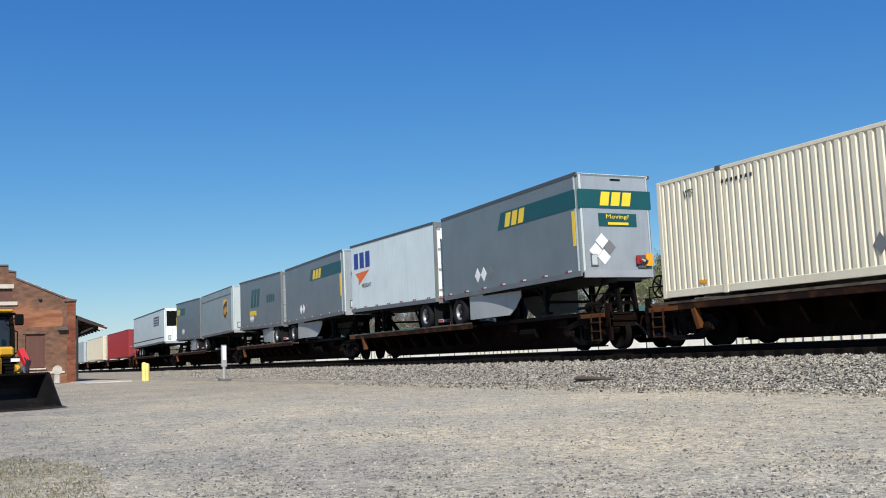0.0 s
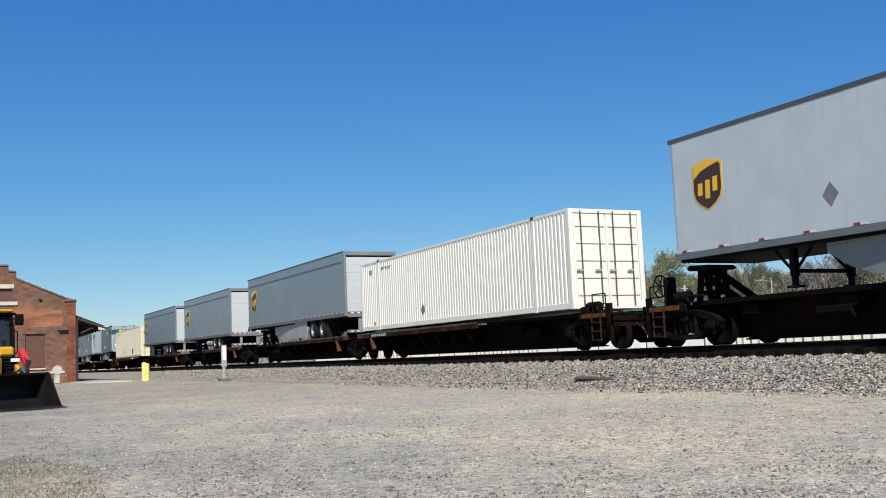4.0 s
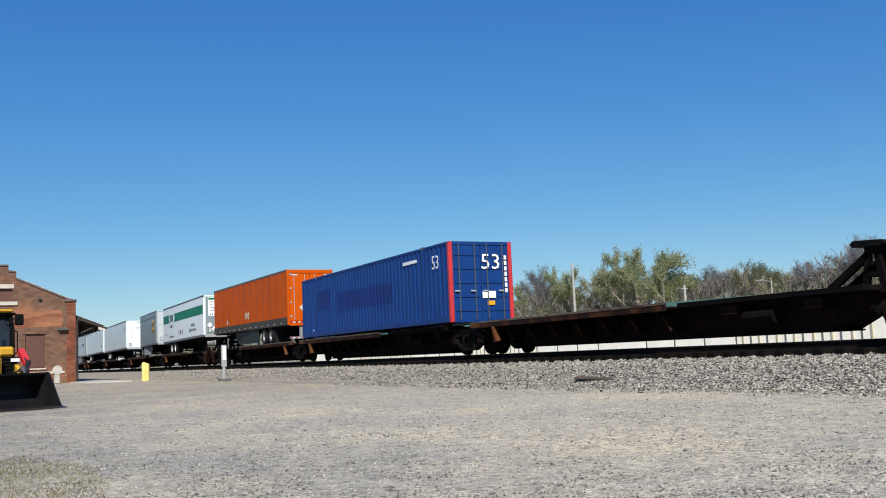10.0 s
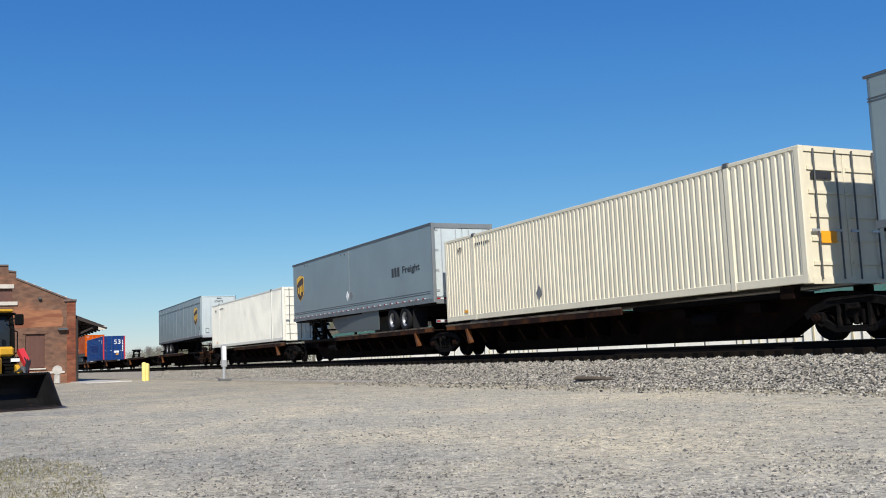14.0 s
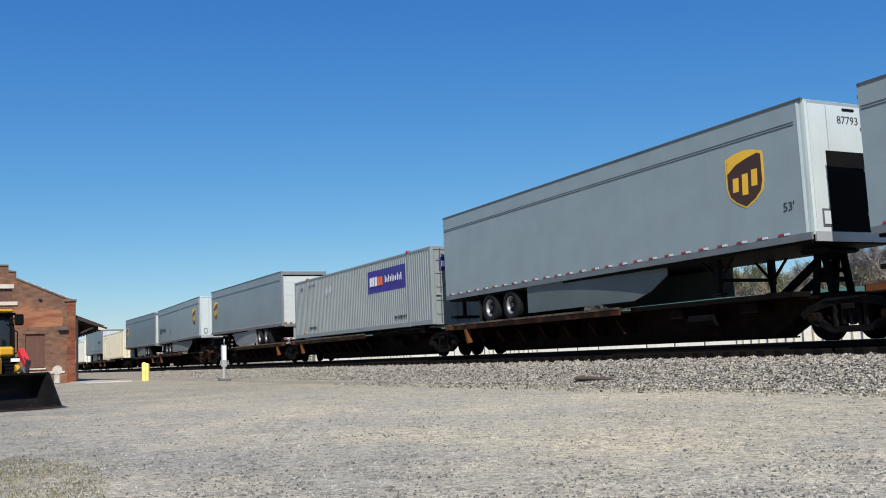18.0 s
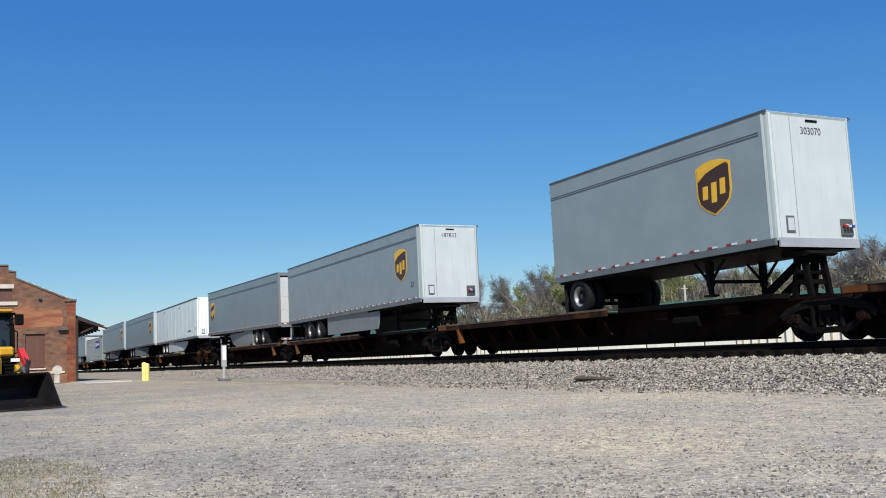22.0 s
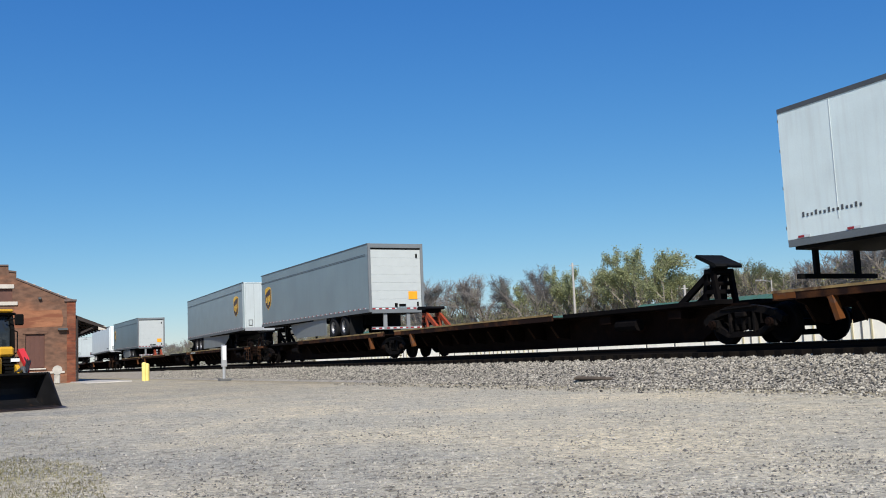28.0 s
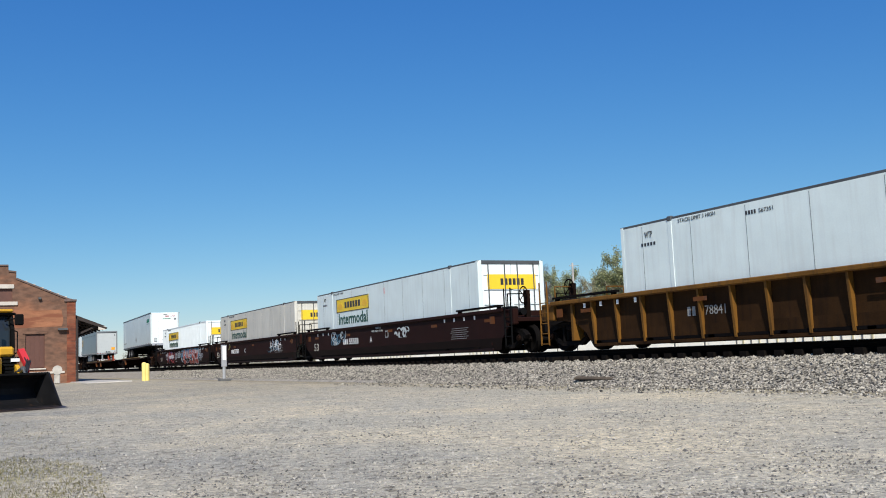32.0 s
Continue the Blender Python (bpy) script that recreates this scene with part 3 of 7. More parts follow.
pbox("hose_red", e, LENS_RED, 8.66, 8.70, 0.58, 0.72, 2.42, 2.66, "red air line coupling")
pbox("hose_yellow", e, AMBER, 8.66, 8.70, 0.92, 1.15, 2.36, 2.72, "orange air line coupling")

e = make_trailer("semi_trailer", "white trailer with a dark front opening and a dark sign", -100.6, 16.2, "R", WHITE, BRIGHT, band=False, legs=True)
decal("sign_board", rect(11.2, 13.7, 3.7, 4.5), TRIM, e, label="dark sign with pale lines")
for k in range(3):
    decal("sign_bar", rect(11.4, 13.4, 3.8 + k * 0.22, 3.9 + k * 0.22), PALE, e, lift=0.006)
decal("side_line", rect(0.1, 16.0, 2.55, 2.63), TRIM, e)
end_decal("front_opening", [(-1.1, 3.5), (1.1, 3.5), (1.1, 4.8), (-1.1, 4.8)], CHASSIS, e, 16.21, "dark opening in the front wall")

# -- full-length trailers --
BIG = "full-length trailers"


def parcel_trailer(x0, L, nose, label, **kw):
    kw.setdefault("side", GREY if nose == "L" else MIDGREY)
    kw.setdefault("face", PALE if nose == "R" else DOORWHITE)
    kw.setdefault("end", "roll" if nose == "L" else "nose")
    e = make_trailer("semi_trailer", label, x0, L, nose, group=BIG, **kw)
    return e


def rear_label(e, L, z=2.62, y=0.55):
    end_decal("orange_label", [(y, z), (y + 0.42, z), (y + 0.42, z + 0.34), (y, z + 0.34)], AMBER, e, L + 0.032, "small orange label")


parcel_trailer(-0.3, 14.7, "L", "grey trailer with a shield logo and pale roll-up door", wheels=(2.3, 3.7), side=MIDGREY)
parcel_trailer(18.0, 14.25, "L", "grey trailer with a shield logo and pale roll-up door", wheels=(3.0, 4.4), zb=1.97, side=MIDGREY)
parcel_trailer(36.8, 16.4, "L", "grey trailer with a side skirt and pale roll-up door", wheels=(3.3, 4.65), skirt=(5.6, 11.4), skirt_paint=SKIRT)
uf = make_trailer("semi_trailer", "pale grey trailer with a shield logo and dark writing", 75.9, 16.4, "L", PALE, PALE, wheels=(3.3, 4.7), band=False, end="swing", skirt=(5.8, 10.0), group=BIG)
shield(uf, 1.3, 3.75, 1.0, 1.2)
mz = make_trailer("semi_trailer", "white trailer with white rims on a long flat side", 94.4, 16.6, "R", WHITE, BRIGHT, RIM_WHITE, (3.6, 4.95), band=False, group=BIG)
end_decal("front_opening", [(-0.2, 2.3), (1.2, 2.3), (1.2, 3.9), (-0.2, 3.9)], TRIM, mz, 16.61, "dark panel in the front wall")
wq = make_trailer("semi_trailer", "white trailer with a stained side, red reflectors and an orange label", 112.5, 16.9, "R", WHITE, BRIGHT, RIM_WHITE, (3.65, 4.95), band=False, pair=True, group=BIG, legs_at=12.6)
decal("orange_label", rect(14.05, 14.35, 2.40, 2.60), AMBER, wq, label="small orange label")
decal("placard_holder", [(8.2, 2.5), (8.45, 2.75), (8.2, 3.0), (7.95, 2.75)], DIAMOND, wq)
p1 = make_trailer("short_trailer", "short grey trailer with a shield logo, white front and side skirt", 138.6, 8.65, "R", MIDGREY, PALE, wheels=(1.0,), skirt=(1.75, 4.6), group=BIG)
rl = make_trailer("semi_trailer", "white trailer with a broad green stripe and grey front", 150.5, 15.3, "R", BRIGHT, GREY, RIM_WHITE, (3.4, 4.8), band=False, group=BIG)
og = make_trailer("semi_trailer", "orange trailer with a rust-streaked side and dark lower panel", 169.0, 16.6, "L", ORANGE, ORANGE, RIM_GREY, (3.3, 4.65), band=False, end="swing", lower=OLIVE, skirt=(5.8, 11.9), skirt_paint=DARKSKIRT, group=BIG)
ua = parcel_trailer(242.1, 16.6, "R", "grey trailer with a shield logo and white front", ribs=12, wheels=(3.45, 5.0))
u2 = make_trailer("semi_trailer", "grey trailer with dark writing, a shield logo and side skirt", 280.4, 16.7, "L", GREY, PALE, wheels=(2.7, 3.95), band=False, end="swing", skirt=(5.4, 11.7), skirt_paint=DUSKSKIRT, tape=0.62, group=BIG)
shield(u2, 1.25, 3.75, 1.1, 1.3)
for z in (2.08 + 0.34, 2.08 + 0.42):
    pbox("trim_line", u2, TRIM, 0.05, 16.5, SIDE - 0.004, SIDE + 0.006, z, z + 0.022)
for x in (2.0, 2.43, 7.24, 7.67):
    decal("vent", [(x + 0.045 * math.cos(a * math.tau / 8), 4.82 + 0.055 * math.sin(a * math.tau / 8)) for a in range(8)], TRIM, u2)
for x, m in ((7.95, PLACARD), (8.42, DIAMOND)):
    decal("placard", [(x - 0.2, 2.9), (x, 2.68), (x + 0.2, 2.9), (x, 3.12)], m, u2, label="diamond placard")
for x in (8.2,):
    pbox("panel_seam", u2, SEAM, x, x + 0.014, SIDE - 0.004, SIDE + 0.004, 2.55, 4.9)
ub = parcel_trailer(316.4, 17.0, "L", "grey trailer with a shield logo and long side skirt", skirt=(5.6, 12.0), wheels=(3.4, 4.8))
uc = parcel_trailer(335.3, 16.4, "R", "grey trailer with a shield logo, dark writing and white front", wheels=(3.6, 5.0), skirt=(5.9, 10.0))
ud = parcel_trailer(355.4, 16.4, "L", "grey trailer with a side skirt and white roll-up door", wheels=(3.2, 4.55), skirt=(5.4, 11.3))
ue = parcel_trailer(391.7, 16.7, "R", "grey trailer with a shield logo and shiny front corner", ribs=0, wheels=(3.05, 4.4), skirt=(5.4, 10.6), skirt_paint=DUSKSKIRT)
uf2 = parcel_trailer(409.8, 16.4, "R", "grey trailer with a shield logo and white front", wheels=(3.3, 4.85), skirt=(5.8, 10.6))
gg = make_trailer("semi_trailer", "white trailer with panel seams, white rims and white skirt", 427.8, 16.35, "R", WHITE, BRIGHT, RIM_WHITE, (3.1, 4.45), band=False, ribs=11, pair=True, skirt_paint=PALE, skirt=(5.1, 10.8), group=BIG)
hh = parcel_trailer(447.7, 16.8, "L", "grey trailer with a shield logo and slatted roll-up door", wheels=(3.2, 4.6), skirt=(5.6, 11.0))
ii = parcel_trailer(466.4, 16.45, "R", "grey trailer with a shield logo, side skirt and white front", wheels=(3.25, 4.65), skirt=(5.8, 12.2), sweep=0.97)
p2 = make_trailer("short_trailer", "short grey trailer with a shield logo and white front", 492.1, 8.6, "R", MIDGREY, PALE, wheels=(1.1,), group=BIG)
jj = make_trailer("semi_trailer", "white trailer with white rims and a plain side", 520.3, 16.4, "R", BRIGHT, BRIGHT, RIM_WHITE, (2.7, 4.05), band=False, group=BIG)
kk = parcel_trailer(540.2, 16.7, "L", "grey trailer with a shield logo, side skirt and roll-up door", wheels=(3.2, 4.7), skirt=(5.6, 11.6))
parcel_trailer(580.4, 16.3, "R", "grey trailer with a shield logo and white front", wheels=(3.0, 4.2), skirt=(5.0, 10.0))
mm = parcel_trailer(600.7, 16.4, "L", "grey trailer with a side skirt and pale roll-up door", wheels=(3.2, 4.6), skirt=(5.6, 10.8))
nn = make_trailer("semi_trailer", "white trailer with a small green logo and bright front", 640.5, 16.4, "R", WHITE, BRIGHT, RIM_GREY, (3.75, 5.1), band=False, group=BIG)
for e, L in ((ue, 16.7), (uf2, 16.4)):
    end_decal("front_opening", [(-0.72, 2.2), (1.2, 2.2), (1.2, 3.95), (-0.72, 3.95)], CHASSIS, e, L + 0.01, "dark opening in the front wall")
for e, L in ((ud, 16.4), (kk, 16.7), (mm, 16.4)):
    rear_label(e, L)


# -- writing and marks on the trailers --
def freight(e, x, z, w, h):
    stroke_word(e, x, z, w * 0.32, h, 3, INK, 0.0)
    words("Freight", w * 0.6, h, INK, e, (x + w * 0.4, SIDE - 0.005, z), bold=0.02)


freight(uf, 12.3, 3.5, 2.9, 0.36)
freight(u2, 12.97, 3.3, 2.68, 0.36)
freight(uc, 0.9, 2.95, 2.6, 0.45)
for e, x, z in ((ue, 16.0, 2.75), (ua, 15.9, 2.65), (ub, 0.45, 2.5), (hh, 0.5, 2.5), (kk, 0.5, 2.5), (gg, 15.6, 2.7), (uf2, 15.5, 2.7), (ii, 15.6, 2.7)):
    words("53'", 0.3, 0.19, INK, e, (x, SIDE - 0.005, z))


def mark(e, x, z, number, w=1.2, h=0.2, bar_w=0.0):
    """An owner's mark as a plain bar, and a number that can be read."""
    if bar_w:
        for k in range(4):
            decal("mark_bar", rect(x + k * bar_w / 4, x + (k + 0.6) * bar_w / 4, z + h + 0.06, z + 1.8 * h + 0.06), INK, e)
    words(number, w, h, INK, e, (x, SIDE - 0.005, z))


mark(wq, 15.75, 4.0, "268116", 0.55, 0.14, 0.35)
mark(mz, 15.4, 2.75, "882284", 0.62, 0.18, 0.0)
for k in range(4):
    decal("mark_bar", rect(14.85 + k * 0.12, 14.92 + k * 0.12, 2.77, 2.91), INK, mz)
mark(gg, 13.6, 2.6, "881505", 0.7, 0.16, 0.0)
for k in range(4):
    decal("mark_bar", rect(13.05 + k * 0.12, 13.12 + k * 0.12, 2.61, 2.74), INK, gg)
words("OE1248", 0.5, 0.12, INK, rl, (1.0, SIDE - 0.005, 2.72))
for k in range(10):
    decal("mark_bar", rect(14.3 + k * 0.14, 14.38 + k * 0.14, 2.42, 2.52), INK, jj)
end_decal("orange_label", [(0.35, 2.38), (0.85, 2.38), (0.85, 2.62), (0.35, 2.62)], AMBER, jj, 16.412, "small orange label")
for e, L, txt in ((p1, 8.65, "373574"), (p2, 8.6, "303070"), (ii, 16.45, "187833"), (ua, 16.6, "878978"), (ue, 16.7, "87793"), (wq, 16.9, "268116"), (gg, 16.35, "881505")):
    words(txt, 0.62, 0.17, INK, e, (L + 0.01, -0.3, 4.55 if e not in (wq, gg) else 4.2), "end")
# white trailer with a broad green stripe
decal("green_stripe", rect(0.1, 15.1, 3.72, 4.38), GREEN, rl, label="broad green stripe along the side")
decal("logo_panel", [(2.5, 4.05), (2.95, 3.62), (4.5, 3.62), (4.95, 4.05), (4.5, 4.48), (2.95, 4.48)], BRIGHT, rl, lift=0.006, label="white logo panel")
stroke_word(rl, 3.0, 3.78, 1.4, 0.55, 3, LETTERGREEN, 0.08, 0.012)
words("CARRIERS", 1.3, 0.2, INK, rl, (2.8, SIDE - 0.005, 3.3))
words("Available", 1.35, 0.28, LETTERGREEN, rl, (11.0, SIDE - 0.005, 3.0))
words("Liftgate Service", 2.5, 0.36, LETTERGREEN, rl, (10.35, SIDE - 0.005, 2.55))
for k in range(11):
    decal("mark_bar", rect(2.7 + k * 0.17, 2.8 + k * 0.17, 2.5, 2.62), INK, rl)
for k in range(3):
    c = 6.6 + k * 0.65
    decal("seal", [(c + 0.22 * math.cos(a * math.tau / 12), 2.78 + 0.22 * math.sin(a * math.tau / 12)) for a in range(12)], (ALU, DIAMOND, ALU)[k], rl, label="round seal")
end_decal("map_board", [(-0.95, 3.55), (1.12, 3.55), (1.12, 4.9), (-0.95, 4.9)], PLACARD, rl, 15.315, "white advertising board with a green map")
end_decal("map", [(0.0, 4.55), (0.15, 4.62), (0.5, 4.6), (0.62, 4.52), (0.72, 4.52), (0.8, 4.42), (0.95, 4.5), (1.02, 4.58), (1.06, 4.5), (0.96, 4.3), (0.92, 4.15), (0.95, 3.92), (0.87, 3.88), (0.82, 4.02), (0.68, 4.02), (0.55, 3.83), (0.47, 4.0), (0.3, 4.05), (0.1, 4.12), (0.0, 4.3)], GREEN, rl, 15.323, "green map shape")
end_decal("green_stripe", [(-0.93, 4.7), (1.1, 4.7), (1.1, 4.86), (-0.93, 4.86)], GREEN, rl, 15.323)
words("ONE CALL", 0.6, 0.11, INK, rl, (15.324, -0.88, 4.5), "end")
words("ONE CARRIER", 0.75, 0.11, INK, rl, (15.324, -0.88, 4.3), "end")
for k in range(12):
    end_decal("sign_bar", [(-0.85 + k * 0.16, 3.62), (-0.75 + k * 0.16, 3.62), (-0.75 + k * 0.16, 3.7), (-0.85 + k * 0.16, 3.7)], TRIM, rl, 15.323)
for k in range(2):
    end_decal("sign_bar", [(-0.8, 4.1 - k * 0.17), (-0.25, 4.1 - k * 0.17), (-0.25, 4.15 - k * 0.17), (-0.8, 4.15 - k * 0.17)], TRIM, rl, 15.323)
for y, z in ((-0.85, 2.9), (-0.55, 2.62)):
    end_decal("placard", [(y - 0.2, z), (y, z - 0.2), (y + 0.2, z), (y, z + 0.2)], PLACARD, rl, 15.315, "white diamond placard")
# orange trailer
for c, s in (((-0.45, 3.0), 0.36), ((-0.05, 3.3), 0.36)):
    end_decal("placard_frame", [(c[0] - s / 2, c[1]), (c[0], c[1] - s / 2), (c[0] + s / 2, c[1]), (c[0], c[1] + s / 2)], TAN, og, 16.64)
decal("label_plate", rect(3.6, 3.85, 2.62, 2.88), PALE, og)
for k in range(11):
    x = 2.58 + 1.34 * (k - 1)
    for d in (0.0, 0.09):
        pbox("panel_seam", og, SEAMRED, x + d, x + d + 0.022, SIDE - 0.006, SIDE + 0.004, 2.55, 4.9)
for x, z0 in ((2.6, 2.7), (3.92, 2.7), (7.86, 3.2), (9.25, 3.85), (10.6, 3.6), (5.2, 4.0), (13.25, 2.7), (6.5, 4.4)):
    decal("rust_streak", [(x - 0.005, z0), (x + 0.005, z0), (x + 0.022, 4.9), (x - 0.016, 4.9)], BROWN, og, lift=0.004)
for x in (8.28, 8.82):
    decal("placard_frame", [(x - 0.23, 2.96), (x, 2.7), (x + 0.23, 2.96), (x, 3.22)], CREAM, og, lift=0.004)
    decal("placard_face", [(x - 0.1, 2.96), (x, 2.85), (x + 0.1, 2.96), (x, 3.07)], TRIM, og, lift=0.01)
words("53'", 0.3, 0.2, RED, og, (0.12, SIDE - 0.005, 3.3))
for y in (-1.0, 0.8):
    end_decal("reflector", [(y, 4.72), (y + 0.3, 4.72), (y + 0.3, 4.78), (y, 4.78)], LENS_WHITE, og, 16.64)
# white trailer with a small green logo
stroke_word(nn, 14.35, 4.2, 1.3, 0.2, 7, GREEN, 0.05)
decal("logo_line", [(14.3, 4.42), (15.6, 4.42), (15.75, 4.5), (15.0, 4.53)], GREEN, nn)
decal("mark_bar", rect(14.4, 15.7, 4.04, 4.07), LETTERGREEN, nn)
for k in range(14):
    decal("mark_bar", rect(0.45 + k * 0.11, 0.50 + k * 0.11, 2.66, 2.66 + (0.06 if k % 3 else 0.1)), TRIM, nn)
for x in (1.35, 7.0, 10.0):
    pbox("panel_seam", nn, WHITESEAM, x, x + 0.014, SIDE - 0.004, SIDE + 0.004, 2.5, 4.95)
decal("placard_holder", [(8.2, 2.55), (8.45, 2.85), (8.2, 3.15), (7.95, 2.85)], DIAMOND, nn)
words("94709", 0.5, 0.13, MAROON, nn, (16.41, 0.4, 4.62), "end")
for k in range(4):
    end_decal("mark_bar", [(0.0 + k * 0.09, 4.62), (0.06 + k * 0.09, 4.62), (0.06 + k * 0.09, 4.75), (0.0 + k * 0.09, 4.75)], MAROON, nn, 16.408)
end_decal("logo_bar", [(-0.2, 4.42), (0.5, 4.42), (0.5, 4.48), (-0.2, 4.48)], GREEN, nn, 16.408)
end_decal("label_plate", [(0.8, 4.35), (1.02, 4.35), (1.02, 4.52), (0.8, 4.52)], DIAMOND, nn, 16.408)
end_decal("placard", [(0.0, 2.3), (0.25, 2.55), (0.0, 2.8), (-0.25, 2.55)], DIAMOND, nn, 16.408)
# grey diamond placards
for e, x in ((uf, 4.8), (uc, 5.5)):
    decal("placard", [(x - 0.2, 2.95), (x, 2.7), (x + 0.2, 2.95), (x, 3.2)], DIAMOND, e)
for e, L in ((wq, 16.9), (mz, 16.6), (gg, 16.35)):
    for x in (0.22, 0.235, 0.6, 0.615):
        pbox("vent", e, TRIM, L * x, L * x + 0.1, SIDE - 0.01, SIDE + 0.003, 4.62, 4.72)


# ---- containers ----
def ribs_of(period, depth):
    """One wave of the corrugation: a wide outer flat and a narrow groove."""
    return ((0.0, 0.0), (0.50 * period, 0.0), (0.62 * period, depth), (0.88 * period, depth))


def make_container(name, label, x0, zb, paint, zt=None, L=16.15, ribbed=True, ends=None, post=None, roof=None, group="containers on the train", right="door", rail=None, period=0.2, depth=0.026):
    """A 53 ft container. Its lifting posts stand 12.19 m apart."""
    e = thing(name, label, "container", x0, group)
    zt = zt or zb + 2.9
    post, ends, roof, rail = post or paint, ends or paint, roof or paint, rail or paint
    off = (L - 12.19) / 2

    def wall(bm):
        # trapezoid corrugation, one strip from end to end
        pts, x = [], 0.12
        while x < L - 0.12:
            for dx, dy in ribs_of(period, depth):
                if x + dx < L - 0.12:
                    pts.append((x + dx, -HALF + (0.008 + dy if ribbed else -0.001)))
            x += period
        pts.append((L - 0.12, -HALF + (0.012 if ribbed else -0.001)))
        lo = [bm.verts.new((a, b, zb + 0.12)) for a, b in pts]
        hi = [bm.verts.new((a, b, zt - 0.06)) for a, b in pts]
        for i in range(len(pts) - 1):
            bm.faces.new((lo[i], lo[i + 1], hi[i + 1], hi[i]))
    me = shape(("wall", L, zb, zt, ribbed, period), wall, paint)
    part("side_wall", me, e, "corrugated steel side" if ribbed else "smooth sheet side")
    part("side_wall", me, e, at=(L, 0, 0), turn=(0, 0, math.pi))
    part("core", shape(("core", L, zb, zt), lambda bm: box(bm, 0.1, L - 0.1, -HALF + 0.06, HALF - 0.06, zb + 0.05, zt - 0.04), paint), e)
    for s in (-1, 1):
        y0, y1 = sorted((s * (HALF - 0.09), s * HALF))
        pbox("bottom_rail", e, rail, 0.0, L, y0, y1, zb + 0.02, zb + 0.20, "", 0.01)
        pbox("top_rail", e, roof, 0.0, L, y0, y1, zt - 0.09, zt, "", 0.01)
        for x in (off, L - off):
            a, b = sorted((s * (HALF - 0.07), s * (HALF + 0.012)))
            p = pbox("lifting_post", e, paint, x - 0.08, x + 0.08, a, b, zb, zt - 0.02, "", 0.015)
            c = pbox("corner_fitting", p, TRIM, -0.01, 0.17, -0.01, 0.095, zt - zb - 0.10, zt - zb + 0.03, "dark steel lifting fitting", 0.02)
        for x in (0.0, L - 0.15):
            a, b = sorted((s * (HALF - 0.15), s * (HALF + 0.004)))
            pbox("corner_post", e, post if x > 1 or post is paint else paint, x - (0.004 if x == 0 else 0), x + (0.15 if x == 0 else 0.156), a, b, zb, zt, "", 0.02)
    part("roof", shape(("croof", L, zt), lambda bm: cbox(bm, 0.03, L - 0.03, -HALF + 0.05, HALF - 0.05, zt - 0.05, zt - 0.005, 0.01), roof), e)
    if right == "door":
        for y0, y1 in ((-HALF + 0.16, -0.008), (0.008, HALF - 0.16)):
            d = pbox("door", e, ends, L - 0.1, L - 0.03, y0, y1, zb + 0.14, zt - 0.12, "door with lock rods", 0.01)
            for k in range(5):
                pbox("door_rib", d, ends, 0.068, 0.10, 0.05, y1 - y0 - 0.05, 0.25 + k * 0.5, 0.33 + k * 0.5)
            for y in (0.22, 0.86):
                r = part("lock_rod", shape(("crod", zb, zt), lambda bm: bar(bm, (0, 0, -0.05), (0, 0, zt - zb - 0.2), 0.02, 6), TRIM), d, at=(0.13, y, 0))
                pbox("handle", r, ALU, -0.01, 0.02, -0.2, 0.0, 0.95, 1.0)
    else:
        def front(bm):
            n = 9
            for k in range(n):
                y = -1.13 + k * 2.26 / n
                box(bm, L - 0.1, L - 0.03 if k % 2 else L - 0.06, y, y + 2.26 / n, zb + 0.15, zt - 0.1)
        part("front_wall", shape(("front", L, zb, zt), front, ends), e, "ribbed front wall")
    pbox("end_sill", e, rail, L - 0.1, L - 0.002, -HALF + 0.15, HALF - 0.15, zb, zb + 0.15)
    pbox("end_header", e, roof, L - 0.1, L - 0.002, -HALF + 0.15, HALF - 0.15, zt - 0.12, zt - 0.003)
    return e




def wall_patch(e, x0, x1, z0, z1, mat, name, label, period=0.2, depth=0.026):
    """Paint that follows the corrugation of a side."""
    def sheet(bm):
        pts, x = [(x0, -HALF + 0.002)], 0.12
        while x < x1:
            for dx, dy in ribs_of(period, depth):
                if x0 < x + dx < x1:
                    pts.append((x + dx, -HALF + 0.003 + dy))
            x += period
        pts.append((x1, -HALF + 0.002))
        lo, hi = [bm.verts.new((a, b, z0)) for a, b in pts], [bm.verts.new((a, b, z1)) for a, b in pts]
        for i in range(len(pts) - 1):
            bm.faces.new((lo[i], lo[i + 1], hi[i + 1], hi[i]))
    return part(name, shape(None, sheet, mat), e, label)


ZC = 1.28
PLAIN = "cream corrugated container with lifting posts on a spine car"
make_container("container", "pale grey container on a spine car", -161.0, ZC, PALE, ribbed=False)
make_container("container", "cream container on a spine car", -140.5, ZC, CREAM)
make_container("container", "red corrugated container on a spine car", -120.3, ZC, MAROON)
c1 = make_container("container", PLAIN, -18.9, ZC, CREAM, L=16.6)
c2 = make_container("container", PLAIN, 55.3, ZC, OFFWHITE)
c3 = make_container("container", "blue corrugated container with red corner posts", 188.2, ZC, BLUE, L=16.6, post=RED, period=0.36, depth=0.04)
c4 = make_container("container", "off-white corrugated container on a spine car", 262.1, ZC, OFFWHITE, L=16.4)
c5 = make_container("container", PLAIN, 298.2, ZC, CREAM, L=16.5)
c6 = make_container("container", "grey corrugated container with a purple logo panel", 374.2, ZC, CGREY, L=16.3, depth=0.036)
FLAT = SIDE - 0.0
